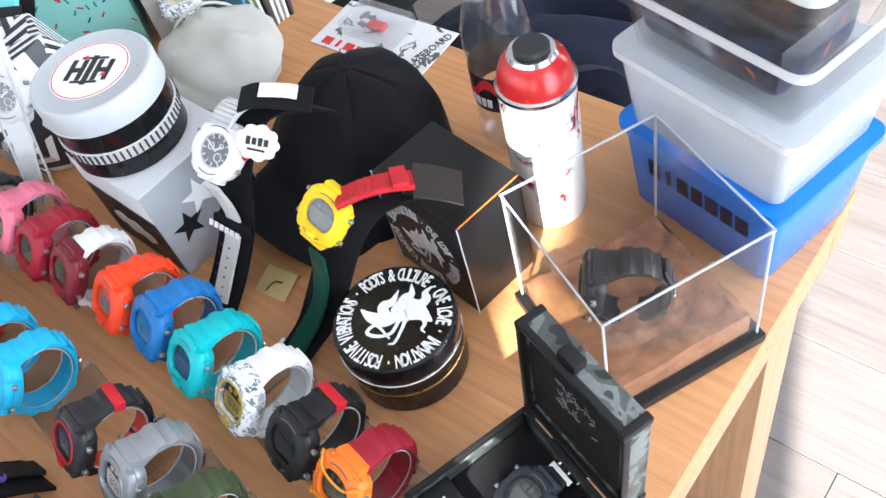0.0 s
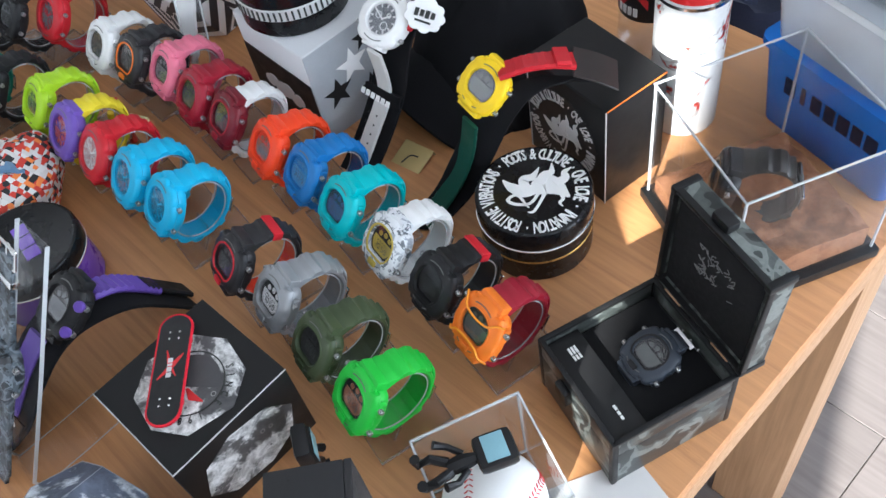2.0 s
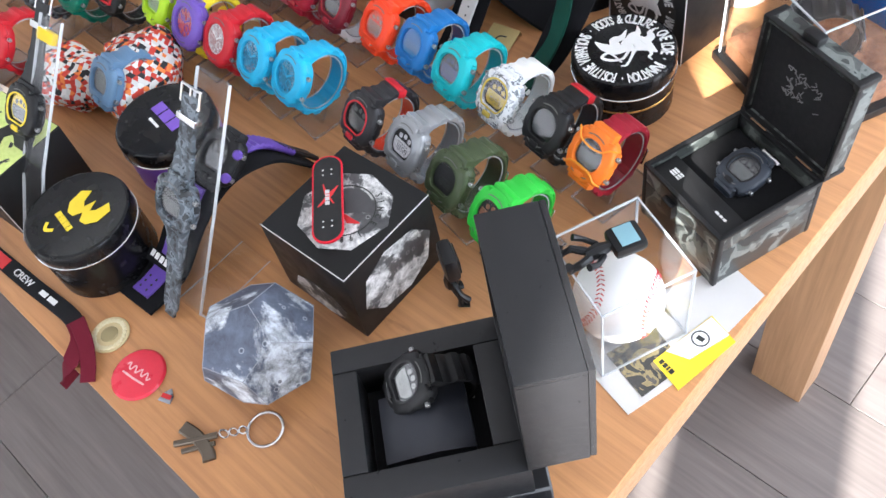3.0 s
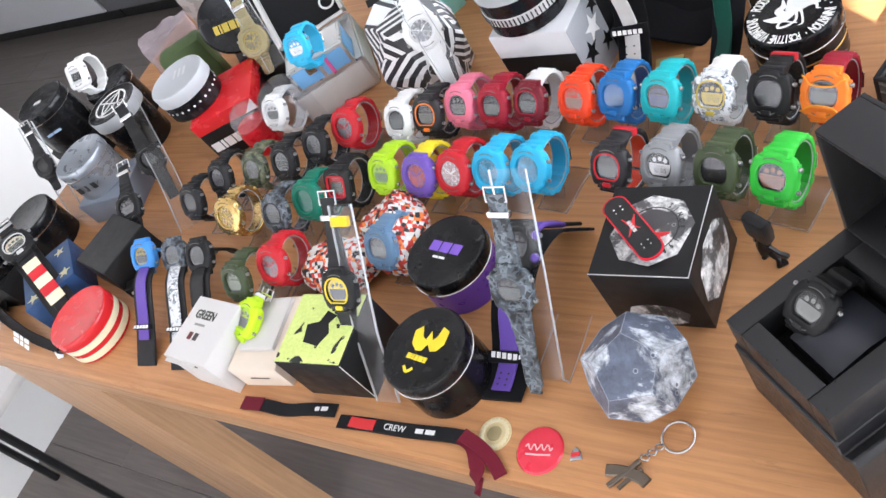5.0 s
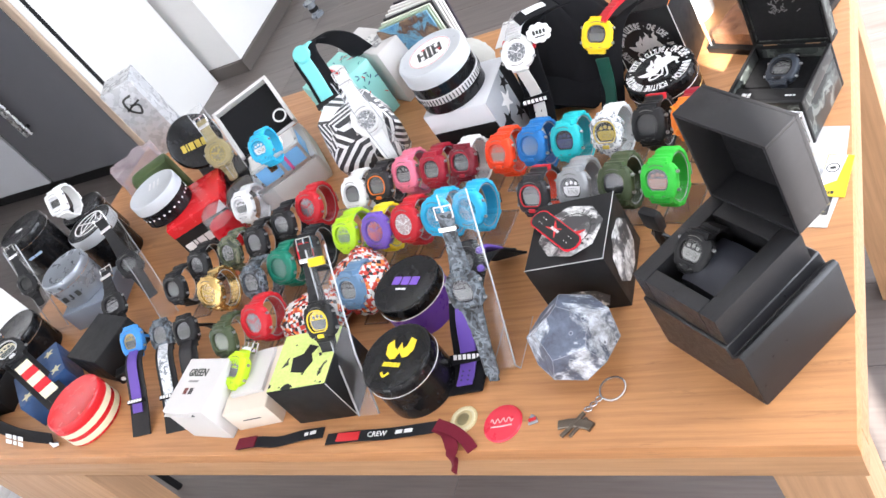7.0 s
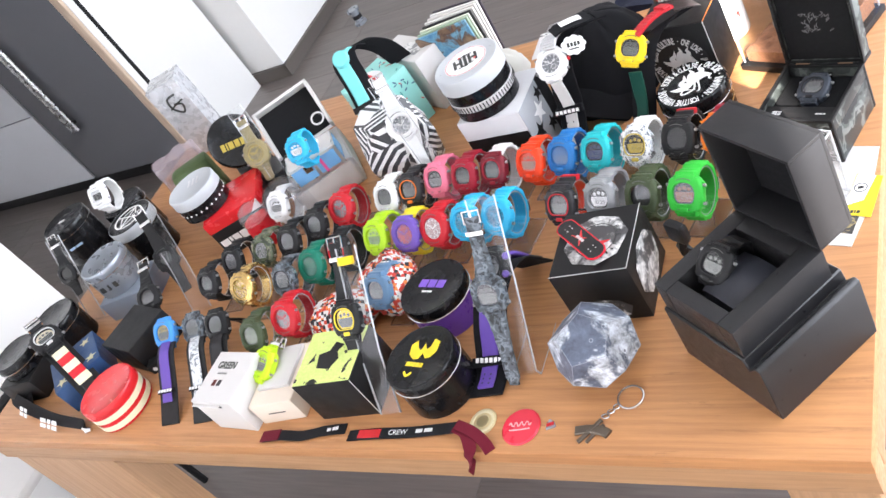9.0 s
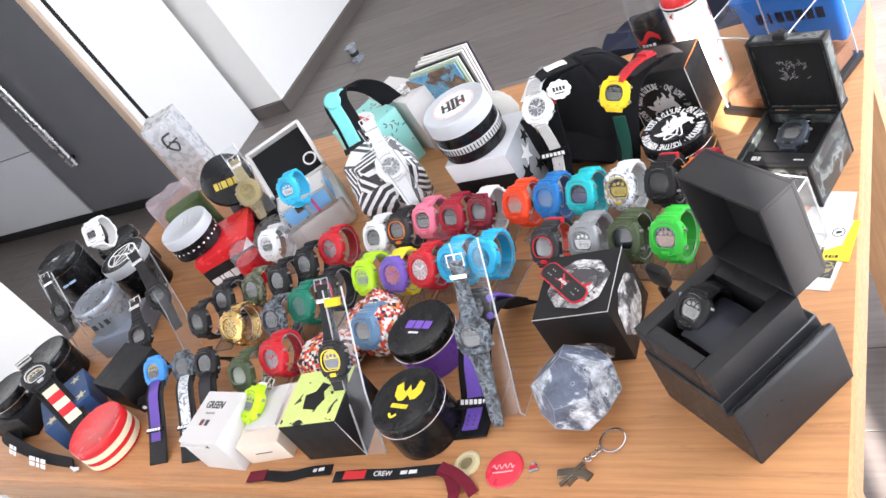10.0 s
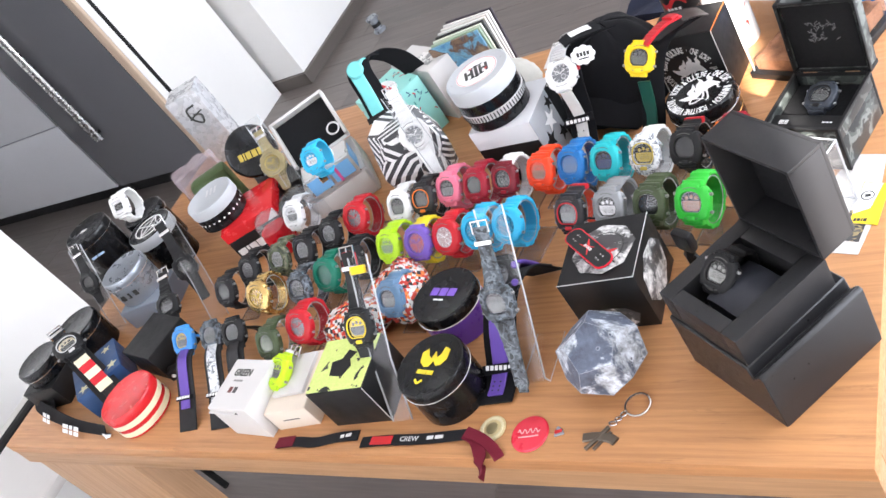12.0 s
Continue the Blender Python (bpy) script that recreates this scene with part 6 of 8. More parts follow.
lobe("pouch_body", (-0.690, 0.200, 0), (0.056, 0.036, 0.030), 14)
lobe("pouch_body", (-0.612, 0.244, 0), (0.056, 0.040, 0.040), -58)
lobe("gathered_neck", (-0.652, 0.252, 0), (0.026, 0.020, 0.030), 30)

# white boxes with the lime watch
gbx = thing("gift_box", pose(-0.820, 0.071, H, 0, 0, -4), "white card box with printed word and open front slot", "box")
part("box_body", box(0.083, 0.086, 0.067, (0, 0, 0), 0.0008), CARD_WHITE, gbx)
part("top_flap", box(0.082, 0.0855, 0.0010, (0, 0, 0.0671), 0.0003, seg=1), CARD_WHITE, gbx)
part("printed_word", lettering("GREEN", 0.016, pose(-0.008, 0.019, 0.0683) @ Matrix.Diagonal((0.78, 1.05, 1, 1)), bold=0.0003), plain("grey_green_ink", (0.05, 0.055, 0.045), 0.5), gbx)
part("printed_bar", box(0.020, 0.0030, 0.0003, (-0.009, 0.0055, 0.0682)), plain("pale_ink", (0.28, 0.27, 0.26), 0.5), gbx)
for x, c in ((-0.0145, (0.14, 0.035, 0.03)), (-0.0035, (0.06, 0.055, 0.055))):
    part("printed_block", box(0.0075, 0.0100, 0.0003, (x, -0.0105, 0.0682)), plain("dark_block_ink", c, 0.5, var=0.5, scale=300), gbx)
part("front_slot", box(0.056, 0.0010, 0.0050, (-0.011, -0.0431, 0.0560)), INK, gbx)
part("slot_lip", box(0.058, 0.0060, 0.0010, (-0.011, -0.0450, 0.0618), 0.0003, seg=1), CARD_WHITE, gbx)
wbx = carton(-0.745, 0.092, 0.076, 0.100, 0.040, 8.0, "cream-white open card box", CARD_CREAM)
part("card_rim", box(0.056, 0.070, 0.006, (0, 0.01, 0.040), 0.001), CARD_WHITE, wbx)
part("print_bar", bars([0.030], 0.0015, 0.001, pose(0, -0.0505, 0.02, 90, 0, 0)), INK, wbx)
open_watch(Matrix.Translation((-0.769, 0.096, H + 0.061)) @ pose(0, 0, 0, 22, 0, -14), "lime yellow wristwatch lying on a white box", resin("acid_lime", (0.55, 0.80, 0.02)), dial=resin("acid_lime", (0.55, 0.80, 0.02)), lcd=SMOKE, accent=LIME, up=0.012, down=0.012, droop=0.012, group="")

# small things along the front edge
coin = thing("medal", pose(-0.411, 0.040, H), "pale gold round wreath medal", "medal")
part("disc", drum(0.018, 0.0016, bevel=0.0004), plain("pale_gold_metal", (0.72, 0.60, 0.34), 0.4, 0.5), coin)
leaf_mesh = coloured("wreath_leaf", lambda: lathe([(0, 0), (0.0017, 0.0002), (0.0015, 0.0008), (0, 0.0012)], 8, m=Matrix.Diagonal((1.0, 1.9, 1, 1))), plain("cream_gold_relief", (0.80, 0.72, 0.48), 0.4, 0.3))
for k in range(22):
    put("wreath_leaf", leaf_mesh, coin, "", pose(0, 0, 0.0015, 0, 0, 360 * k / 22) @ pose(0.0138, 0, 0, 0, 0, 35))
part("emblem", drum(0.008, 0.0012, (0, 0, 0.0015), 0.0006), plain("pale_gold_emblem", (0.48, 0.40, 0.22), 0.35, 0.8), coin)
btn = thing("badge", pose(-0.357, 0.033, H), "bright red round badge with faint script", "badge")
part("dome", lathe([(0, 0.0), (0.0235, 0.0), (0.0242, 0.001), (0.0225, 0.0028), (0.016, 0.0038), (0, 0.0042)]), plain("coral_red_badge", (0.72, 0.03, 0.06), 0.3, coat=0.3), btn)
sc = bmesh.new()
ribbon(spline([(x, 0.003 * math.sin(x * 900) + 0.002, 0) for x in np.linspace(-0.014, 0.014, 15)], 3), 0.0014, 0.0003, None, sc)
ribbon([(-0.013, -0.005, 0), (0.0, -0.0055, 0), (0.013, -0.005, 0)], 0.0018, 0.0003, None, sc)
part("script", sc, plain("pale_pink_ink", (0.8, 0.45, 0.45), 0.4), btn, "", pose(0, 0, 0.0040, 0, 0, 8))
pin = thing("pin", pose(-0.320, 0.036, H, 0, 0, 20), "tiny enamel pin in red and grey", "pin")
part("pin_body", prism([(-0.006, -0.005), (0.006, -0.005), (0.005, 0.002), (0.0, 0.008), (-0.005, 0.002)], 0.002, 0.0004), TIN_GREY, pin)
part("enamel", box(0.009, 0.004, 0.0008, (0, 0.0, 0.002)), RED_PRINT, pin)
key = thing("keyring", pose(-0.257, 0.040, H, 0, 0, 0), "bronze key ring with a crossed fob", "keyring")
BRONZE = plain("dull_bronze", (0.17, 0.14, 0.11), 0.35, 0.85, var=0.25)
part("split_ring", tube([(0.026 + 0.0145 * math.cos(a), 0.030 + 0.0145 * math.sin(a), 0.0018) for a in np.linspace(0, 2 * math.pi, 40)[:-1]], 0.0014, 8, closed=True), CHROME, key)
for k, (x, y) in enumerate(((0.012, 0.018), (0.007, 0.012), (0.002, 0.006))):
    part("chain_link", tube([(x + 0.0042 * math.cos(a), y + 0.0030 * math.sin(a), 0.0022 + 0.0012 * math.cos(a + k)) for a in np.linspace(0, 2 * math.pi, 14)[:-1]], 0.0009, 6, closed=True), CHROME, key)
fob = bmesh.new()
ribbon(spline([(-0.030, -0.012, 0), (-0.015, -0.010, 0), (0.002, -0.012, 0), (0.010, -0.016, 0)], 5), 0.011, 0.0032, None, fob)
ribbon(spline([(-0.024, -0.026, 0), (-0.014, -0.014, 0), (-0.002, 0.002, 0)], 5), 0.005, 0.0036, None, fob)
ribbon(spline([(-0.014, -0.026, 0), (-0.007, -0.016, 0), (0.002, -0.004, 0)], 5), 0.004, 0.0030, None, fob)
part("fob", fob, BRONZE, key)


def lanyard(points, label, material=BLACK_WEB, width=0.016):
    l = thing("lanyard", pose(0, 0, 0), label, "lanyard", "woven lanyards")
    part("webbing", ribbon(spline(points, 8), width, 0.0016, None), material, l)
    return l


l1 = lanyard([(-0.762, 0.014, H + 0.001), (-0.726, 0.016, H + 0.004), (-0.692, 0.017, H + 0.0015), (-0.653, 0.024, H + 0.003), (-0.619, 0.029, H + 0.001)], "black and wine red woven lanyard with printing")
part("red_end", ribbon([(-0.765, 0.014, H + 0.003), (-0.743, 0.015, H + 0.0055), (-0.729, 0.016, H + 0.0062)], 0.017, 0.0012), WINE_CLOTH, l1)
part("print_bar", bars([0.012, 0.010], 0.005, 0.003, pose(-0.641, 0.026, H + 0.0046, 0, -4, 8)), WHITE_PRINT, l1)
l2 = lanyard([(-0.609, 0.018, H + 0.001), (-0.564, 0.021, H + 0.0025), (-0.515, 0.024, H + 0.001), (-0.463, 0.028, H + 0.003), (-0.440, 0.027, H + 0.008)], "black woven lanyard with red label and white words")
part("red_label", ribbon([(-0.592, 0.020, H + 0.0032), (-0.572, 0.020, H + 0.0042), (-0.556, 0.021, H + 0.0044)], 0.012, 0.0008), RED_PRINT, l2)
part("printed_word", lettering("CREW", 0.010, pose(-0.530, 0.023, H + 0.0036, 0, 1, 3)), WHITE_PRINT, l2)
part("print_bar", bars([0.010, 0.012], 0.005, 0.003, pose(-0.490, 0.026, H + 0.0036, 0, -2, 4)), WHITE_PRINT, l2)
part("red_tail", ribbon(spline([(-0.441, 0.028, H + 0.010), (-0.425, 0.021, H + 0.008), (-0.413, 0.002, H + 0.006), (-0.416, -0.008, H - 0.002), (-0.418, -0.009, H - 0.022)], 6), 0.017, 0.0012), WINE_CLOTH, l2, "wine red ribbon tail over the table edge")
part("red_tail", ribbon(spline([(-0.439, 0.029, H + 0.0118), (-0.415, 0.021, H + 0.0095), (-0.397, 0.010, H + 0.006), (-0.387, 0.000, H + 0.0016)], 6), 0.014, 0.0012), WINE_CLOTH, l2)

# draped watches towards the far end
def draped(face, end, label, case, inlay, dial=GREY_DIAL, wide=0.038, style="round"):
    w = thing("wristwatch", Matrix.Translation(face) @ pose(0, 0, 0, 42, 0, 12), label, "watch", "draped watches")
    head(w, style, case, dial, LCD, case)
    inv = w.matrix_basis.inverted()
    f, e = Vector(face), Vector(end)
    path = spline([f + Vector((0.006, -0.010, -0.012)), f.lerp(e, 0.30) + Vector((0.008, 0, 0.008)), f.lerp(e, 0.65) + Vector((0.006, 0, 0.004)), e], 8)
    part("strap", ribbon([inv @ p for p in path], wide, 0.003, inv.to_3x3() @ Vector((1, 0.15, 0))), BLACK, w)
    part("strap_inlay", ribbon([inv @ (p + Vector((0, -0.0006, 0.003))) for p in path[:20]], wide * 0.55, 0.0016, inv.to_3x3() @ Vector((1, 0.15, 0))), inlay, w)
    part("strap_band", ribbon([inv @ (p + Vector((0, -0.0008, 0.0042))) for p in path[16:18]], wide * 1.02, 0.0016, inv.to_3x3() @ Vector((1, 0.15, 0))), BLACK_CLOTH, w)
    for k in range(5):
        part("printed_bar", box(0.0045, 0.0045, 0.0005, (0.0062 * (k - 2), 0, 0)), WHITE_PRINT, w, "", inv @ Matrix.Translation((path[16] + path[17]) / 2 + Vector((0, -0.002, 0.0064))) @ pose(0, 0, 0, 16, 0, 8))
    back = [f + Vector((0, 0.018, -0.012)), f + Vector((0.004, 0.034, -0.034)), f + Vector((0.004, 0.040, -0.052))]
    part("buckle_strap", ribbon([inv @ p for p in spline(back, 6)], 0.024, 0.004, inv.to_3x3() @ Vector((1, 0, 0))), case, w)
    return w


draped((-1.050, 0.172, H + 0.056), (-0.982, 0.034, H + 0.002), "light blue wristwatch with violet and black strap", LIGHT_BLUE, PURPLE_STRAP, dial=resin("amber_dial", (0.45, 0.36, 0.12), 0.3))
draped((-0.982, 0.178, H + 0.056), (-0.909, 0.038, H + 0.002), "grey camouflage wristwatch with camouflage and black strap", GREY_CAMO, SNOW_CAMO)
draped((-0.928, 0.180, H + 0.056), (-0.874, 0.058, H + 0.002), "black wristwatch with long black strap", BLACK, CHARCOAL)

# ---- far end ----
red_t = tin(-1.122, 0.070, 0.052, 0.052, "red round tin with cream stripes", body=TIN_RED, lid=TIN_RED, lid_h=0.016, ring=TIN_RED)
for z in (0.0045, 0.0235):
    part("cream_stripe", lathe([(0.0514, z), (0.0520, z + 0.0005), (0.0520, z + 0.0105), (0.0514, z + 0.011)]), TIN_CREAM, red_t)
navy = carton(-1.262, 0.128, 0.100, 0.095, 0.055, -38, "navy blue card box with pale gold stars", NAVY_CARD)
for x, y, r in ((-0.030, 0.028, 0.011), (0.030, 0.032, 0.012), (0.012, 0.004, 0.009), (0.034, -0.030, 0.012)):
    part("star", prism(star_outline(r, turn=rngp.random() * 70), 0.0004), plain("pale_gold_star", (0.55, 0.50, 0.30), 0.45), navy, "", pose(x, y, 0.0552))
for x, z in ((-0.03, 0.03), (0.02, 0.02)):
    part("star", prism(star_outline(0.010), 0.0004), plain("pale_gold_star", (0.55, 0.50, 0.30), 0.45), navy, "", pose(x, -0.0479, z, 90, 0, 0))
m_ = Matrix.Translation((-1.318, 0.151, 0.840)) @ pose(0, 0, 0, 16, 0, 64) @ pose(0, 0, 0, 0, 8, 0) @ Matrix.Scale(1.22, 4)
flagw = open_watch(m_, "black wristwatch with red and white striped strap", BLACK, dial=TIN_CREAM, accent=SILVER_PRINT, up=0.03, down=0.135, droop=0.0)
for k in range(5):
    part("strap_stripe", box(0.0215, 0.017, 0.0012, (0, -0.042 - 0.0172 * k, -0.0078 if k == 0 else -0.0086), 0.0003), TIN_CREAM if k % 2 == 0 else resin("stripe_red", (0.6, 0.02, 0.03)), flagw)
part("strap_backing", box(0.036, 0.150, 0.002, (0, -0.085, -0.0150)), BLACK, flagw)

bx = carton(-1.426, 0.125, 0.085, 0.080, 0.050, 10, "black card box under a round tin", CARD_BLACK)
tin(-1.427, 0.135, 0.044, 0.034, "round black tin standing on a black box", z=0.0502, lid_h=0.016)
tin(-1.407, 0.222, 0.050, 0.072, "round black tin with silver rim", lid_h=0.018)
carton(-1.474, 0.426, 0.09, 0.09, 0.055, 8, "plain black card box under a tin", CARD_BLACK)
tc = tin(-1.474, 0.423, 0.050, 0.088, "black round tin with small silver and blue print", lid_h=0.018, z=0.0555)
part("print_bar", bars([0.012, 0.016], 0.005, 0.002, pose(0.032, -0.0398, 0.045, 90, 0, 38)), plain("blue_white_ink", (0.4, 0.55, 0.75), 0.4), tc)
part("lid_mark", bars([0.016], 0.008, 0.001, pose(0, -0.005, 0.0876, 0, 0, 20)), SILVER_PRINT, tc)
gbox = carton(-1.282, 0.317, 0.105, 0.085, 0.045, 14, "grey-blue card box under a grey tin", GREY_CARD)
gt = tin(-1.299, 0.324, 0.047, 0.062, "round grey metal tin with dark letters", body=TIN_GREY, lid=TIN_GREY, lid_h=0.016, z=0.0455)
part("print_bar", bars([0.009, 0.004, 0.009], 0.012, 0.008, pose(0.022, -0.0413, 0.026, 90, 0, 28)), INK, gt)
glob = tin(-1.329, 0.446, 0.049, 0.098, "black tin with white rim and globe print on its lid", lid_h=0.022)
part("white_band", lathe([(0.0494, 0.074), (0.0502, 0.075), (0.0502, 0.096), (0.0494, 0.0972)]), TIN_WHITE, glob)
part("globe_print", ring_flat(0.030, 0.0335, 0.0005, (0, 0, 0.0976)), WHITE_PRINT, glob)
for a in (0, 90):
    part("globe_line", box(0.062, 0.0028, 0.0005, (0, 0, 0.0976), 0, m=Matrix.Rotation(radians(a), 4, "Z")), WHITE_PRINT, glob)
for s in (1, -1):
    part("globe_line", ribbon(spline([(0, 0.030, 0), (s * 0.016, 0, 0), (0, -0.030, 0)], 8), 0.0026, 0.0005), WHITE_PRINT, glob, "", pose(0, 0, 0.0976))
under = tin(-1.414, 0.510, 0.046, 0.092, "black round tin carrying a white watch", lid_h=0.018)
watch((-1.399, 0.471, H + 0.092 + 0.054), "white resin wristwatch with black screen on a tin", WHITE, style="square", dial=WHITE, lcd=LCD_DARK, accent=WHITE, yaw=18, stand=False, group="")
sq = carton(-1.148, 0.191, 0.095, 0.090, 0.058, -12, "plain black square card box", CARD_BLACK)
open_watch(Matrix.Translation((-1.155, 0.255, 0.800)) @ pose(0, 0, 0, 34, 0, 30), "black wristwatch lying on a black box", BLACK, lcd=SMOKE, up=0.05, down=0.05, droop=0.01, group="")
open_watch(Matrix.Translation((-1.179, 0.350, 0.800)) @ pose(0, 0, 0, 50, 0, 40), "black wristwatch strapped along a clear stand", BLACK, lcd=LCD, up=0.075, down=0.07)
clear_sheet([(-1.065, 0.262, H + 0.002), (-1.140, 0.334, H + 0.042), (-1.251, 0.437, H + 0.118)], 0.032, "clear acrylic strap stand with black watch", (0.75, 0.66, 0))
open_watch(Matrix.Translation((-1.412, 0.311, 0.836)) @ pose(0, 0, 0, 52, 0, 30) @ Matrix.Scale(0.85, 4), "black wristwatch with pale buckle on a clear stand", BLACK, lcd=LCD_DARK, up=0.065, down=0.03)
clear_sheet([(-1.382, 0.272, H + 0.002), (-1.409, 0.314, H + 0.078), (-1.440, 0.360, H + 0.150)], 0.030, "clear acrylic strap stand by the tins", (0.87, 0.5, 0))
die = thing("dice", pose(-1.096, 0.145, H, 0, 0, 30), "small black cube with white marks", "dice")
part("cube", box(0.020, 0.020, 0.020, (0, 0, 0), 0.002), CARD_BLACK, die)
part("mark", drum(0.004, 0.0004, n=16), WHITE_PRINT, die, "", pose(0, -0.0101, 0.010, 90, 0, 0))
ll = thing("lanyard", pose(0, 0, 0), "black folded lanyard with white printing and metal clip", "lanyard", "woven lanyards")
part("webbing", ribbon(spline([(-1.199, 0.027, H + 0.001), (-1.298, 0.039, H + 0.004), (-1.403, 0.064, H + 0.010), (-1.474, 0.086, H + 0.016), (-1.460, 0.094, H + 0.022), (-1.403, 0.084, H + 0.018)], 8), 0.033, 0.0018, (0.1, 0.6, 0.8)), BLACK_WEB, ll)
part("print_bar", bars([0.024, 0.014, 0.020], 0.007, 0.006, pose(-1.303, 0.033, H + 0.012, 40, -4, -10), lines=2, line_gap=0.002), WHITE_PRINT, ll)
part("print_bar", bars([0.020, 0.016], 0.007, 0.005, pose(-1.397, 0.054, H + 0.018, 40, -6, -14), lines=2, line_gap=0.002), WHITE_PRINT, ll)
part("clip", tube([(-1.201, 0.025, H + 0.003), (-1.186, 0.021, H + 0.004), (-1.175, 0.023, H + 0.004)], [0.004, 0.0055, 0.003], 8), CHROME, ll)

rb = carton(-1.064, 0.467, 0.112, 0.105, 0.078, 31, "red and black card box with white marks", CARD_BLACK)
part("red_lid", box(0.1135, 0.1065, 0.022, (0, 0, 0.0575), 0.0008), TIN_RED, rb)
part("print_bar", bars([0.016, 0.005, 0.014, 0.014, 0.014, 0.014, 0.014], 0.017, 0.002, pose(0.0, -0.0532, 0.028, 90, 0, 0)), WHITE_PRINT, rb)
part("white_corner", prism([(0, 0), (0.022, 0.0), (0.022, 0.020)], 0.0005, m=pose(0.034, -0.0536, 0.0578, 90, 0, 0)), WHITE_PRINT, rb)
h2 = tin(-1.113, 0.454, 0.049, 0.052, "round black tin with white lid and row of studs", lid=TIN_WHITE, lid_h=0.020, ring=TIN_WHITE, z=0.0802)
for k in range(26):
    a = 2 * math.pi * k / 26
    part("stud", drum(0.0020, 0.001, n=10), WHITE_PRINT, h2, "", Matrix.Rotation(a, 4, "Z") @ pose(0.0478, 0, 0.018, 0, 90, 0))
part("lid_print", bars([0.004, 0.004, 0.004], 0.022, 0.005, pose(0, 0.010, 0.0516, 0, 0, 30)), SILVER_PRINT, h2)

carton(-1.130, 0.617, 0.072, 0.072, 0.046, 50, "black card box under a tipped tin", CARD_BLACK)
gold_t = tin(-1.118, 0.585, 0.051, 0.055, "black round tin tipped on its edge, gold letters on its lid", lid_h=0.020)
LEAN = axes_at((-1.100, 0.589, 0.855), (0.62, 0.77, 0.0), (-0.34, 0.28, 0.90))
place(gold_t, LEAN @ pose(0, 0, -0.055))
part("gold_bar", bars([0.008, 0.003, 0.010, 0.010, 0.010, 0.010], 0.014, 0.002, pose(0.000, -0.006, 0.0552, 0, 0, -16)), GOLD_PRINT, gold_t)
bk = carton(-1.032, 0.556, 0.08, 0.06, 0.062, 15, "black card box beside a tin", CARD_BLACK)
open_watch(Matrix.Translation((-1.024, 0.546, H + 0.104)) @ pose(0, 0, 0, 52, 0, 30), "olive gold wristwatch strapped along a clear stand", resin("khaki_gold", (0.30, 0.25, 0.13), 0.35, metal=0.3), style="analog", dial=resin("khaki_dial", (0.22, 0.19, 0.10), 0.3), accent=GOLD_PRINT, up=0.045, down=0.03)
clear_sheet([(-0.988, 0.526, H + 0.064), (-1.014, 0.554, H + 0.090), (-1.057, 0.603, H + 0.172)], 0.030, "clear acrylic strap stand beside a black tin", (0.75, 0.66, 0))
sb = carton(-1.411, 0.796, 0.075, 0.070, 0.185, 28, "tall silver card box with black emblem", plain("silver_card", (0.50, 0.51, 0.53), 0.28, 0.25, var=0.06, bump=0))
em = bmesh.new()
ribbon(spline([(0.012, 0.024, 0), (-0.010, 0.020, 0), (-0.012, -0.004, 0), (0.004, -0.022, 0), (0.012, -0.004, 0), (-0.004, 0.004, 0)], 6), 0.005, 0.0004, None, em)
ribbon([(-0.018, -0.004, 0), (0.0, 0.002, 0), (0.020, 0.006, 0)], 0.004, 0.0004, None, em)
part("emblem", em, INK, sb, "", pose(0.004, -0.0354, 0.130, 90, 0, 0))
ob_ = thing("olive_case", pose(-1.230, 0.564, H, 0, 0, 40), "olive green hard plastic case", "case")
part("shell", box(0.085, 0.045, 0.105, (0, 0, 0), 0.012), resin("army_green", (0.07, 0.11, 0.04), 0.5), ob_)
part("latch", box(0.014, 0.004, 0.012, (0, -0.0235, 0.06), 0.001), BLACK, ob_)
pk = thing("plastic_wrapper", pose(-1.304, 0.604, H, 0, 0, 45), "crumpled clear plastic wrapper with pink print", "wrapper")
pb2 = bmesh.new()
bmesh.ops.create_cube(pb2, size=1, matrix=Matrix.Translation((0, 0, 0.055)) @ Matrix.Diagonal((0.095, 0.05, 0.11, 1)))
bmesh.ops.subdivide_edges(pb2, edges=pb2.edges, cuts=7, use_grid_fill=True)
for v in pb2.verts:
    k = noise.noise(v.co * 60)
    v.co += Vector((0.008 * k, 0.006 * noise.noise(v.co * 45 + Vector((3, 1, 2))), 0.008 * noise.noise(v.co * 38)))
    v.co.z = max(0.0, v.co.z)
part("film", pb2, clear("wrapper_film", (0.9, 0.9, 0.92), 0.12, 1.5, 0.30, (0.75, 0.62, 0.66)), pk, smooth=False)
dome = thing("dome_capsule", pose(-0.993, 0.425, H), "clear toy capsule with red base", "capsule")
part("red_base", lathe([(0, 0), (0.024, 0), (0.027, 0.006), (0.027, 0.040), (0.024, 0.052), (0, 0.052)], 32), resin("capsule_red", (0.6, 0.015, 0.025), 0.3), dome)
part("clear_dome", lathe([(0.027, 0.052), (0.0265, 0.066), (0.021, 0.078), (0.011, 0.084), (0, 0.085)], 32), clear("dome_plastic", (0.93, 0.92, 0.93), 0.04, 1.5, 0.12), dome)
wd = thing("dome_cover", pose(-0.936, 0.459, H), "clear plastic dome over a white watch", "dome")
part("shell", lathe([(0.044, 0.0), (0.044, 0.05), (0.040, 0.070), (0.028, 0.086), (0.012, 0.092), (0, 0.093)], 40), clear("dome_plastic_b", (0.95, 0.95, 0.96), 0.04, 1.5, 0.06), wd)

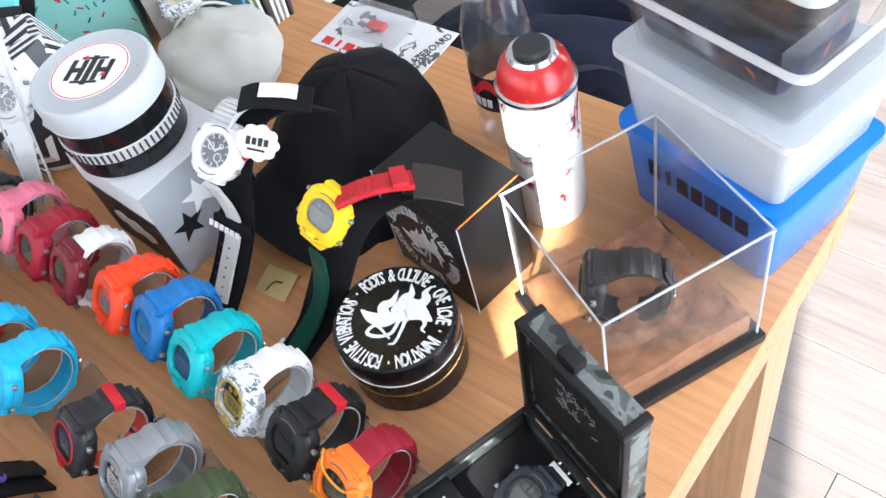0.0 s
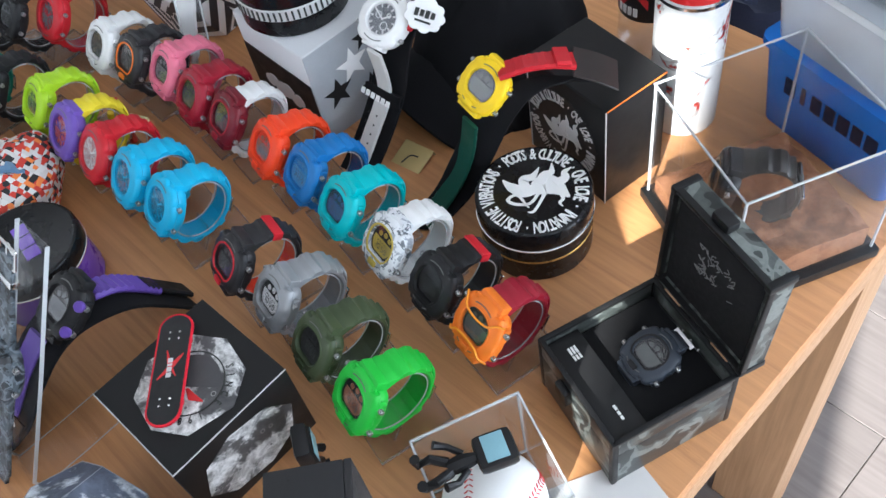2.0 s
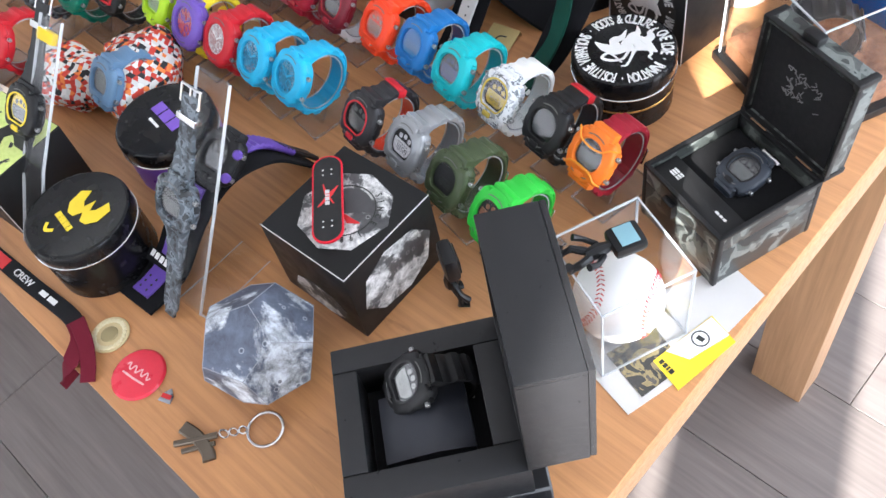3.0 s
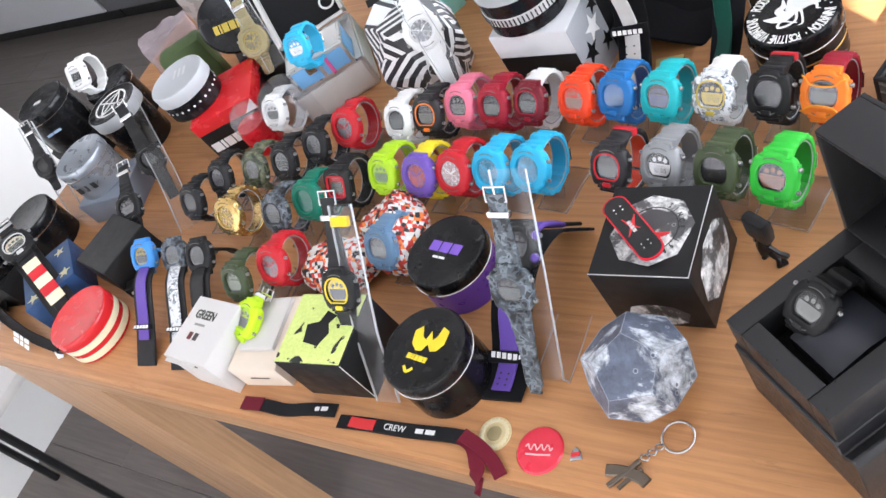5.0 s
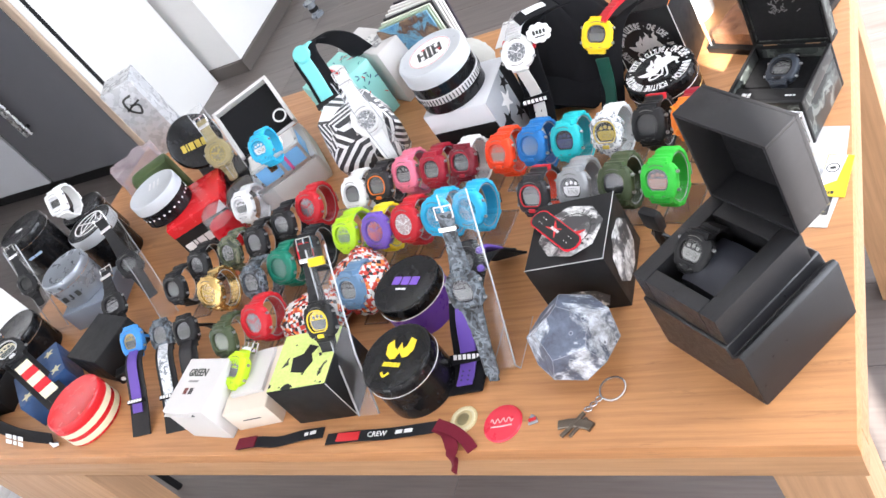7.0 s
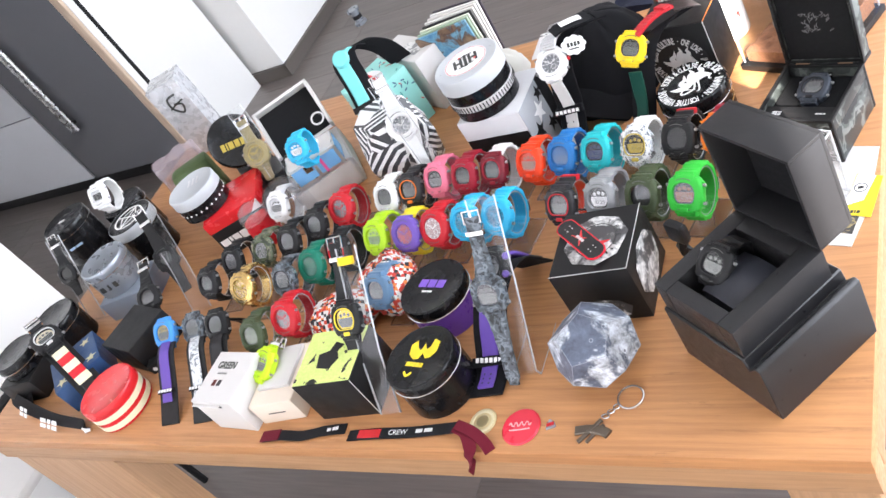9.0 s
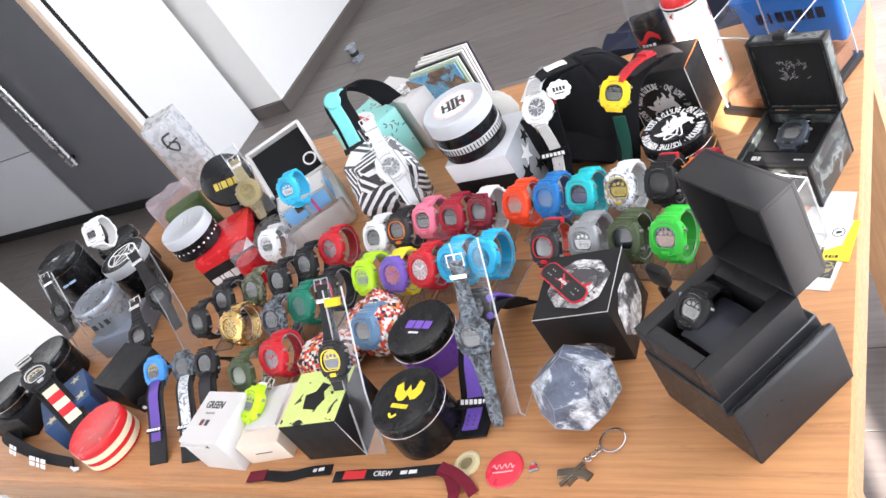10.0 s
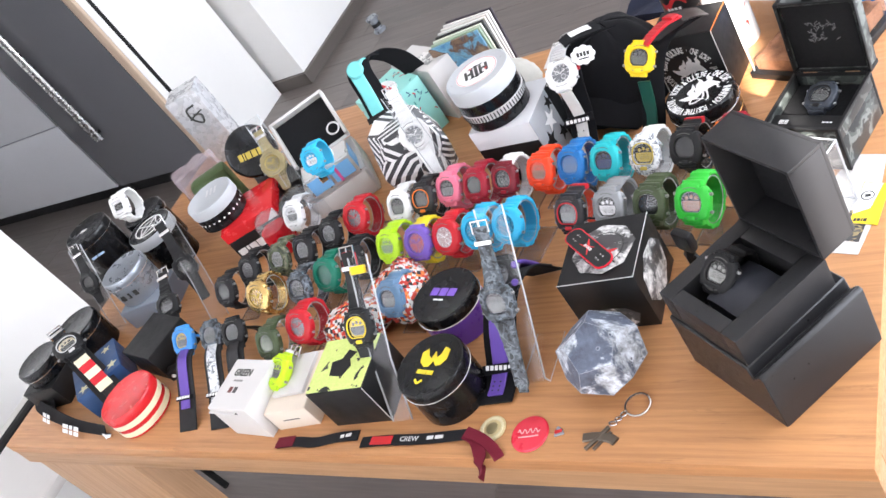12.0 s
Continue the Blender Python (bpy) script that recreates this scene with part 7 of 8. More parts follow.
# aluminium case and small blue case
ALUM = pose(-0.916, 0.553, H, 0, 0, 40)
ac = thing("aluminium_case", ALUM, "open white and silver aluminium case with black lining", "case")
AW, AD = 0.122, 0.138
part("body", box(AW, AD, 0.056, (0, 0, 0), 0.003), ALU, ac)
part("front_panel", box(AW - 0.010, 0.002, 0.046, (0, -AD / 2 - 0.0008, 0.0045), 0.0008), CARD_WHITE, ac)
part("side_panel", box(0.002, AD - 0.010, 0.046, (AW / 2 + 0.0008, 0, 0.0045), 0.0008), CARD_WHITE, ac)
al = part("lid", box(AW, 0.004, 0.106, (0, 0.0, 0.0), 0.002), ALU, ac, "", pose(0, AD / 2, 0.057, -52, 0, 0))
part("lining", box(AW - 0.012, 0.002, 0.094, (0, -0.0034, 0.006)), FOAM, al)
for u in (1, -1):
    part("lid_rim", box(0.006, 0.018, 0.106, (u * (AW / 2 - 0.003), -0.011, 0.0), 0.001), CARD_WHITE, al)
part("lid_rim", box(AW, 0.018, 0.006, (0, -0.011, 0.100), 0.001), CARD_WHITE, al)
part("round_mark", ring_flat(0.010, 0.0135, 0.0005), WHITE_PRINT, al, "", pose(0.040, -0.0048, 0.030, 90, 0, 0))
bc = thing("blue_case", pose(-0.884, 0.523, H + 0.0565, 0, 0, 36), "small pale blue case with aluminium edges", "case")
part("body", box(0.096, 0.060, 0.040, (0, 0, 0), 0.002), ALU, bc)
for u in (-1, 1):
    part("front_panel", box(0.040, 0.0016, 0.030, (u * 0.023, -0.0302, 0.005), 0.0006), PANEL_BLUE, bc)
    part("side_panel", box(0.0016, 0.048, 0.030, (u * 0.0482, 0, 0.005), 0.0006), PANEL_BLUE, bc)
part("top_panel", box(0.088, 0.052, 0.0012, (0, 0, 0.0400)), CARD_WHITE, bc)
part("latch", box(0.014, 0.005, 0.014, (-0.012, -0.0325, 0.022), 0.001), CHROME, bc)
part("pink_tag", box(0.005, 0.0012, 0.034, (0.014, -0.0318, 0.003)), plain("pink_tag", (0.7, 0.1, 0.3), 0.4), bc)
watch((-0.854, 0.476, 0.877), "sky blue digital wristwatch on a small case", SKY, dial=SKY, lcd=WHITE_PRINT, accent=SKY, yaw=14, tilt=34, stand=False, group="", size=0.92)

# zebra-striped box with white watch
zb = thing("zebra_box", pose(-0.712, 0.538, H, 0, 0, -20) @ Matrix.Diagonal((1.08, 1.08, 1.30, 1)), "faceted box with black and white zebra stripes", "box")
ring0 = [(0.052 * math.cos(2 * math.pi * k / 6), 0.052 * math.sin(2 * math.pi * k / 6), 0.0) for k in range(6)]
ring1 = [(0.066 * math.cos(2 * math.pi * (k + 0.5) / 6), 0.066 * math.sin(2 * math.pi * (k + 0.5) / 6), 0.048) for k in range(6)]
ring2 = [(0.044 * math.cos(2 * math.pi * k / 6), 0.044 * math.sin(2 * math.pi * k / 6), 0.100) for k in range(6)]
for name, rings in (("lower_shell", (ring0, ring1)), ("upper_shell", ([(x, y, z + 0.0006) for x, y, z in ring1], ring2))):
    zz = bmesh.new()
    for ring_ in rings:
        for p in ring_:
            zz.verts.new(p)
    bmesh.ops.convex_hull(zz, input=zz.verts)
    bevelled(zz, 0.0006, 1, 8)
    part(name, zz, ZEBRA, zb, smooth=False)
open_watch(Matrix.Translation((-0.650, 0.497, 0.862)) @ pose(0, 0, 0, 60, 0, 30), "white analog wristwatch on a white strap", WHITE, style="analog", dial=GREY_DIAL, accent=WHITE_PRINT, up=0.055, down=0.085)
clear_sheet([(-0.604, 0.452, H + 0.002), (-0.635, 0.487, H + 0.096), (-0.671, 0.528, H + 0.186)], 0.028, "clear acrylic strap stand with white watch", (0.85, 0.5, 0))

# turquoise watch over a sprinkled box
SPRK = plain("turquoise_card", (0.30, 0.66, 0.60), 0.5, var=0.05)
tb = carton(-0.802, 0.676, 0.100, 0.095, 0.111, -32, "turquoise card box with coloured sprinkle print", SPRK)
sprinkles = {}
for col, mat_ in ((0, RED_PRINT), (1, NAVY_CARD), (2, plain("green_sprinkle", (0.03, 0.22, 0.2), 0.5))):
    sprinkles[col] = coloured("sprinkle", lambda: box(0.0068, 0.0019, 0.0003), mat_)
for side in range(3):
    for k in range(36):
        x, y = rngp.uniform(-0.044, 0.044), rngp.uniform(0.006, 0.104)
        mm = (pose(x, -0.0478, y, 90, 0, 0), pose(0.0503, x, y, 90, 0, 90), pose(x, rngp.uniform(-0.042, 0.042), 0.1112))[side]
        put("sprinkle", sprinkles[k % 3], tb, "", mm @ pose(0, 0, 0, 0, 0, rngp.random() * 180))
part("oval_print", prism([(0.034 * math.cos(a), 0.020 * math.sin(a)) for a in np.linspace(0, 6.1, 28)], 0.0005), WHITE_PRINT, tb, "", pose(0.0, 0.0, 0.1116))
part("script_bar", bars([0.016, 0.020], 0.006, 0.002, pose(0, 0.002, 0.1122)), RED_PRINT, tb)
tw = thing("wristwatch", Matrix.Translation((-0.804, 0.659, 0.909)) @ pose(0, 0, 0, 48, 0, 25), "turquoise wristwatch with long black-backed strap", "watch", "unbuckled watches")
AQUA = resin("aqua", (0.17, 0.57, 0.57))
inv = tw.matrix_basis.inverted()
path = spline([(-0.800, 0.672, 0.920), (-0.809, 0.659, 0.928), (-0.806, 0.640, 0.918), (-0.788, 0.615, 0.889), (-0.766, 0.582, 0.859), (-0.749, 0.554, 0.837)], 8)
sd = inv.to_3x3() @ Vector((0.86, 0.5, 0))
part("holder_band", ribbon([inv @ (p + Vector((0.004, 0.004, -0.004))) for p in path], 0.046, 0.003, sd), BLACK_CLOTH, tw, "black fabric holder band")
part("strap", ribbon([inv @ p for p in path[2:]], [0.023 + 0.008 * math.sin(min(1, k / 12) * math.pi) for k in range(len(path) - 2)], 0.006, sd, rib=0.18), AQUA, tw)
part("case", drum(0.0155, 0.008, bevel=0.003), AQUA, tw, "", inv @ axes_at((-0.806, 0.645, 0.920), (0.86, 0.5, 0), (-0.307, 0.572, 0.75)))
part("strap_band", ribbon([inv @ (p + Vector((0, -0.001, 0.006))) for p in path[-9:-6]], 0.042, 0.002, sd), CARD_BLACK, tw)
part("back_strap", ribbon([inv @ p for p in spline([(-0.803, 0.668, 0.922), (-0.786, 0.690, 0.914), (-0.766, 0.707, 0.889), (-0.750, 0.714, 0.848)], 6)], 0.040, 0.003, sd), BLACK_CLOTH, tw)
wc = carton(-0.756, 0.749, 0.13, 0.060, 0.110, -28, "white card box with grey drawn panels", CARD_WHITE)
part("grey_print", box(0.05, 0.03, 0.0004, (0.02, 0.0, 0.1102)), mottled("grey_sketch_print", ((0, (0.75, 0.74, 0.72)), (0.5, (0.3, 0.3, 0.3)), (0.6, (0.7, 0.7, 0.68))), 60, 0.5), wc)

# star box with white-lidded tin
wst = carton(-0.497, 0.537, 0.108, 0.102, 0.105, -2, "white and grey card box with star print", plain("pale_grey_card", (0.62, 0.63, 0.65), 0.5, var=0.04))
part("black_panel", box(0.0006, 0.026, 0.104, (0.0542, 0.036, 0.0)), CARD_BLACK, wst)
part("black_panel", box(0.106, 0.0006, 0.070, (0, -0.0512, 0.0)), CARD_BLACK, wst)
part("grey_panel", box(0.0006, 0.074, 0.104, (0.0541, -0.014, 0.0)), plain("mid_grey_card", (0.36, 0.38, 0.40), 0.5), wst)
for y, z, r, mat_ in ((-0.026, 0.046, 0.017, CARD_BLACK), (-0.004, 0.066, 0.019, WHITE_PRINT), (0.014, 0.086, 0.013, CARD_BLACK), (0.012, 0.030, 0.014, CARD_BLACK)):
    part("star", prism(star_outline(r), 0.0004), mat_, wst, "", pose(0.0547, y, z, 90, 0, 90))
cl = bmesh.new()
for k in range(7):
    drum(0.010 - 0.0008 * abs(k - 3), 0.0004, (-0.024 + 0.008 * k, 0.004 * math.sin(k * 2.1), 0.0001 * k), 0.0001, 18, cl)
part("cloud_print", cl, WHITE_PRINT, wst, "", pose(0.0, -0.0517, 0.036, 90, 0, 0))
huf = tin(-0.510, 0.533, 0.0520, 0.074, "round tin with frosted white lid and ribbed grey band", body=TIN_BLACK, lid=TIN_WHITE, lid_h=0.024, ring=TIN_WHITE, z=0.1055)
part("grey_band", lathe([(0.0512, 0.018), (0.0522, 0.0185), (0.0522, 0.0295), (0.0512, 0.030)]), SILVER_PRINT, huf)
for k in range(60):
    a = 2 * math.pi * k / 60
    part("band_rib", box(0.0008, 0.0018, 0.009, (0.0526, 0, 0.0195)), INK, huf, "", Matrix.Rotation(a, 4, "Z"))
part("lid_print", drum(0.034, 0.0004, (0, 0, 0.0737), 0.0001, 40), WHITE_PRINT, huf)
part("lid_print_ring", ring_flat(0.0320, 0.0328, 0.0002, (0, 0, 0.0741)), RED_PRINT, huf)
MARK = pose(0, 0, 0.0742, 0, 0, 28)
for x in (-0.012, 0.012):
    for dx in (-0.0050, 0.0050):
        part("mark_bar", box(0.0044, 0.024, 0.0003, (x + dx, 0, 0)), INK, huf, "", MARK)
    part("mark_bar", box(0.013, 0.0050, 0.0003, (x, 0.0, 0.00005)), INK, huf, "", MARK)
part("mark_bar", box(0.0050, 0.034, 0.0003, (0, 0, 0.0001)), INK, huf, "", MARK)
for y in (-0.014, 0.014):
    part("mark_bar", box(0.024, 0.0022, 0.0003, (0, y, 0.00015)), INK, huf, "", MARK)
part("red_star", prism(star_outline(0.0032), 0.0002), RED_PRINT, huf, "", pose(-0.014, 0.009, 0.0746))
part("red_star", prism(star_outline(0.0032), 0.0002), RED_PRINT, huf, "", pose(0.016, 0.002, 0.0746))

# booklets, newspaper, blister card, pouch
tints = ((0.10, 0.25, 0.42), (0.35, 0.45, 0.32), (0.62, 0.66, 0.55), (0.03, 0.03, 0.03), (0.7, 0.69, 0.66), (0.66, 0.63, 0.6), (0.72, 0.71, 0.69), (0.05, 0.04, 0.05))
covers = [mottled("cover_art", ((0.3, (0.05, 0.18, 0.36)), (0.48, (0.16, 0.36, 0.5)), (0.56, (0.12, 0.07, 0.05)), (0.7, (0.3, 0.2, 0.12))), 30, 0.35, 4, 1.0, hard=False)] + [plain("booklet_paper", c, 0.5) for c in tints[1:]]
for k, mat_ in enumerate(covers):
    b = thing("booklet", Matrix.Translation((-0.670 + 0.001 * k, 0.750 + 0.0078 * k, H)) @ pose(0, 0, 0, 0, 0, 10 - 1.6 * k) @ pose(0, 0, 0, 4 - 1.2 * k, 0, 0), "thin square booklet standing upright", "booklet", "booklets in a row")
    part("page_block", box(0.100, 0.0045, 0.128, (0, 0, 0), 0.0006, seg=1), mat_, b)
news = thing("newspaper", pose(-0.99, 1.135, 0.4605, 0, 0, -10) @ Matrix.Scale(1.45, 4), "folded newspaper with red and grey print", "newspaper")
for k in range(4):
    part("page", box(0.122 - 0.002 * k, 0.080 - 0.002 * k, 0.0022, (0.001 * k, 0.001 * k, 0.0023 * k), 0.0008, seg=1), plain("newsprint", (0.66, 0.66, 0.62), 0.8, var=0.05), news)
part("print_bar", bars([0.010, 0.008, 0.022], 0.006, 0.004, pose(0.008, -0.006, 0.0092)), INK, news)
part("red_bar", bars([0.020], 0.006, 0.002, pose(0.036, -0.018, 0.0092)), RED_PRINT, news)
GREY_INK = plain("grey_ink", (0.35, 0.35, 0.35), 0.7)
for k in range(3):
    for j in range(6):
        part("print_line", box(0.030, 0.0012, 0.0004, (-0.038 + 0.034 * k, 0.026 - 0.0034 * j, 0.0092)), GREY_INK, news)
bl = thing("blister_pack", pose(-0.487, 0.816, H, 0, 0, 2), "white printed card with clear blister shell", "blister pack")
part("card", box(0.150, 0.075, 0.0012, (0, 0, 0), 0.0003, seg=1), mottled("blister_card_print", ((0, (0.72, 0.71, 0.70)), (0.60, (0.10, 0.10, 0.10)), (0.66, (0.65, 0.64, 0.63))), 45, 0.4), bl)
part("blister", box(0.075, 0.048, 0.018, (-0.012, 0.008, 0.0014), 0.006), clear("blister_plastic", (0.93, 0.94, 0.95), 0.05, 1.5, 0.10), bl)
for k in range(7):
    part("red_bar", box(0.004 if k == 1 else 0.012, 0.011, 0.0004, (-0.056 + 0.015 * k, -0.028, 0.0013)), RED_PRINT, bl)
part("printed_word", lettering("SKATEBOARD", 0.014, pose(0.060, 0.0, 0.0014, 0, 0, 75) @ Matrix.Diagonal((0.75, 1, 1, 1))), INK, bl)
part("red_shape", box(0.022, 0.012, 0.006, (-0.015, 0.010, 0.0015), 0.002), RED_PRINT, bl)
po = thing("linen_pouch", pose(-0.594, 0.688, H, 0, 0, -28) @ Matrix.Scale(1.12, 4), "grey linen drawstring pouch lying on its side", "pouch")
pp = bmesh.new()
bmesh.ops.create_uvsphere(pp, u_segments=44, v_segments=22, radius=1)
for v in pp.verts:
    d = v.co.copy()
    neck = 1.0 if d.x > -0.35 else max(0.30, 1.0 + (d.x + 0.35) * 1.25)
    f = 1 + 0.16 * noise.noise(d * 2.0) + 0.13 * math.sin(math.atan2(d.z, d.y) * 6 + 2.5 * d.x + 1.5 * noise.noise(d * 1.6)) * (1 - neck + 0.45) + 0.07 * noise.noise(d * 6)
    v.co = Vector((d.x * 0.078, d.y * 0.056 * f * neck, max(0, 0.036 + d.z * 0.036 * f * neck)))
part("cloth", pp, LINEN, po)
part("drawstring", tube([(-0.046 + 0.002 * math.sin(3 * a), 0.034 * math.cos(a), 0.036 + 0.026 * math.sin(a)) for a in np.linspace(-0.6, 3.7, 26)], 0.0016, 6), plain("pale_cord", (0.55, 0.53, 0.48), 0.8), po)
watch((-0.667, 0.712, H + 0.074), "grey patterned wristwatch round the neck of a pouch", SNOW_CAMO, dial=TIN_CREAM, lcd=TIN_CREAM, accent=SNOW_CAMO, yaw=60, tilt=80, stand=False, group="")

# cap with two watches
cap = thing("peaked_hat", pose(-0.383, 0.645, H, 0, 0, -14), "black cloth peaked cap with soft crown", "hat")
cp = bmesh.new()
bmesh.ops.create_uvsphere(cp, u_segments=60, v_segments=32, radius=1)
for v in cp.verts:
    d = v.co.copy()
    f = 1 + 0.045 * noise.noise(d * 2.4) + 0.02 * noise.noise(d * 6)
    seamk = 1 - 0.018 * math.exp(-((math.atan2(d.y, d.x) % (math.pi / 3) - math.pi / 6) / 0.05) ** 2)
    z = d.z * 0.118 * f * seamk if d.z > 0 else d.z * 0.004
    v.co = Vector((d.x * 0.088 * f * seamk, d.y * 0.090 * f * seamk + 0.012 + (0.018 * d.z if d.z > 0 else 0), max(0.0, z)))
part("crown", cp, BLACK_CLOTH, cap)
pk_ = []
for u in np.linspace(-1, 1, 21):
    row_ = []
    for s in np.linspace(0, 1, 9):
        x = 0.080 * u
        y = -0.048 - 0.010 * (1 - u * u) - s * 0.050 * math.sqrt(max(0, 1 - 0.80 * u * u)) + 0.03 * u * u * (1 - s)
        z = 0.045 * (1 - u * u) + 0.006 - 0.012 * s
        row_.append((x, y, z))
    pk_.append(row_)
part("peak", loft([r + [(x, y, z - 0.004) for x, y, z in r[::-1]] for r in pk_], True), BLACK_CLOTH, cap)
part("sweatband", ribbon([(0.086 * math.sin(a), 0.012 - 0.089 * math.cos(a), 0.002) for a in np.linspace(-1.5, 1.5, 25)], 0.014, 0.0016, (0, 0, 1)), BLACK_WEB, cap)
part("top_button", drum(0.006, 0.004, (0, 0.030, 0.116), 0.0015), BLACK_CLOTH, cap)


def strapped(m, label, case, dial, style="round", lcd=LCD, group="watches on the cap"):
    w = thing("wristwatch", m, label, "watch", group)
    head(w, style, case, dial, lcd, case)
    return w, m.inverted()


def strip(name, points, width, thick, material, w, inv, lift=0.0, label="", rib=0.0, side=None):
    pts_ = spline([Vector(p) + Vector((0, 0, lift)) for p in points], 7)
    s = (inv.to_3x3() @ Vector(side)) if side else None
    if s is None:
        d = (Vector(points[-1]) - Vector(points[0]))
        s = inv.to_3x3() @ Vector((d.y, -d.x, 0)).normalized()
    return part(name, ribbon([inv @ p for p in pts_], width, thick, s, rib=rib), material, w, label)


STRAP_GREEN = resin("dark_green_strap", (0.006, 0.060, 0.040))
yw, yi = strapped(axes_at((-0.276, 0.536, 0.8677), (0.96, 0.10, -0.02), (0.25, 0.66, 0.70)) @ Matrix.Scale(0.92, 4), "yellow wristwatch with red and green straps over a cap", YELLOW, DIAL_BLACK)
strip("holder_band", [(-0.211, 0.596, 0.8654), (-0.231, 0.581, 0.8688), (-0.254, 0.555, 0.8608), (-0.270, 0.537, 0.8335), (-0.279, 0.517, 0.7970), (-0.287, 0.497, 0.7662), (-0.299, 0.461, 0.7423)], 0.040, 0.0030, BLACK_CLOTH, yw, yi, 0.0, "black fabric holder band", side=(0.86, 0.45, 0.1))
strip("upper_strap", [(-0.267, 0.549, 0.8745), (-0.252, 0.562, 0.8814), (-0.238, 0.574, 0.8836), (-0.225, 0.587, 0.8802)], 0.024, 0.0045, RED, yw, yi, 0.0, "red resin strap", 0.22, side=(0.75, -0.62, 0.2))
strip("strap_loop", [(-0.235, 0.577, 0.8865), (-0.231, 0.581, 0.8859), (-0.228, 0.585, 0.8848)], 0.027, 0.0050, RED, yw, yi, 0.0, side=(0.75, -0.62, 0.2))
strip("lower_strap", [(-0.277, 0.519, 0.8403), (-0.282, 0.514, 0.8061), (-0.288, 0.497, 0.7742), (-0.298, 0.467, 0.7474)], 0.021, 0.0035, STRAP_GREEN, yw, yi, 0.0, "dark green resin strap", 0.15, side=(0.97, -0.2, 0))
strip("holder_tag", [(-0.227, 0.589, 0.8791), (-0.212, 0.598, 0.8745), (-0.199, 0.607, 0.8665)], 0.036, 0.0020, plain("dark_brown_leather", (0.030, 0.024, 0.022), 0.35), yw, yi, 0.0, "dark leather tag", side=(0.62, -0.75, 0))
for k in range(5):
    part("printed_bar", box(0.0042, 0.0055, 0.0006, (0, 0, 0)), WHITE_PRINT, yw, "", yi @ pose(-0.311 + 0.0066 * k, 0.475 - 0.0022 * k, H + 0.0108, 24, 0, -18))

ww, wi = strapped(axes_at((-0.395, 0.542, 0.8734), (0.97, 0.20, 0.0), (-0.05, 0.80, 0.58)) @ Matrix.Scale(0.95, 4), "white analog wristwatch strapped over a cap", WHITE, GREY_DIAL, "analog")
strip("holder_band", [(-0.343, 0.615, 0.8791), (-0.367, 0.602, 0.8836), (-0.390, 0.579, 0.8791), (-0.392, 0.549, 0.8517), (-0.392, 0.527, 0.8027), (-0.392, 0.497, 0.7651), (-0.392, 0.470, 0.7417)], 0.042, 0.0030, BLACK_CLOTH, ww, wi, 0.0, "black fabric holder band", side=(0.95, 0.1, 0.05))
strip("upper_strap", [(-0.398, 0.559, 0.8836), (-0.396, 0.571, 0.8893), (-0.392, 0.581, 0.8905)], 0.026, 0.0045, jelly("frost", (0.86, 0.86, 0.87)), ww, wi, 0.0, "half-clear white strap", 0.3, side=(0.95, 0.05, 0))
strip("strap_end", [(-0.393, 0.581, 0.8928), (-0.384, 0.591, 0.8928), (-0.365, 0.602, 0.8893), (-0.345, 0.612, 0.8859)], 0.030, 0.0035, BLACK_CLOTH, ww, wi, 0.0, "", side=(0.6, -0.8, 0))
strip("cloth_label", [(-0.384, 0.595, 0.8967), (-0.367, 0.605, 0.8945), (-0.357, 0.610, 0.8922)], 0.017, 0.0006, WHITE_PRINT, ww, wi, 0.0, "small white woven label", side=(0.6, -0.8, 0))
strip("lower_strap", [(-0.391, 0.522, 0.8517), (-0.392, 0.525, 0.8221), (-0.392, 0.521, 0.8004), (-0.392, 0.495, 0.7696), (-0.392, 0.476, 0.7486)], 0.019, 0.0032, resin("pale_grey_strap", (0.62, 0.62, 0.60)), ww, wi, 0.0, "pale strap with rows of holes", 0.1, side=(0.99, 0.0, 0))
strip("strap_band", [(-0.392, 0.522, 0.8084), (-0.392, 0.519, 0.8033), (-0.392, 0.517, 0.7981)], 0.044, 0.0060, BLACK_CLOTH, ww, wi, 0.0, side=(0.99, 0.1, 0))
for k in range(6):
    part("printed_bar", box(0.0045, 0.0052, 0.0006, (0, 0, 0)), WHITE_PRINT, ww, "", wi @ pose(-0.4085 + 0.0064 * k, 0.5142, 0.8056, 55, 0, 2))
for k in range(6):
    q = Vector((-0.392, 0.508, 0.7896)).lerp(Vector((-0.392, 0.479, 0.7548)), k / 5)
    for u in (-0.005, 0.005):
        part("strap_hole", drum(0.0011, 0.0005, n=8), INK, ww, "", wi @ Matrix.Translation(q + Vector((u, -0.0012, 0.0014))) @ pose(0, 0, 0, 46, 0, 0))
part("red_button", drum(0.0035, 0.004, n=14), RED, ww, "", pose(0.0245, 0.004, -0.0075, 0, 90, 0))
tg = thing("cloud_tag", Matrix.Translation((-0.361, 0.562, 0.8791)) @ pose(0, 0, 0, 44, 14, 24), "white cloud-shaped tag with dark print", "tag")
part("tag_body", prism([((0.0155 + 0.0022 * abs(math.cos(4.5 * a))) * math.cos(a), (0.0125 + 0.0022 * abs(math.cos(4.5 * a))) * math.sin(a)) for a in np.linspace(0, 2 * math.pi, 73)[:-1]], 0.003, 0.0006), WHITE, tg)
for k in range(4):
    part("print_bar", box(0.0035, 0.0065 - 0.001 * (k % 2), 0.0005, (-0.0072 + 0.0048 * k, 0.001, 0.003)), INK, tg)
part("print_bar", box(0.014, 0.0018, 0.0005, (0, -0.0055, 0.003)), INK, tg)
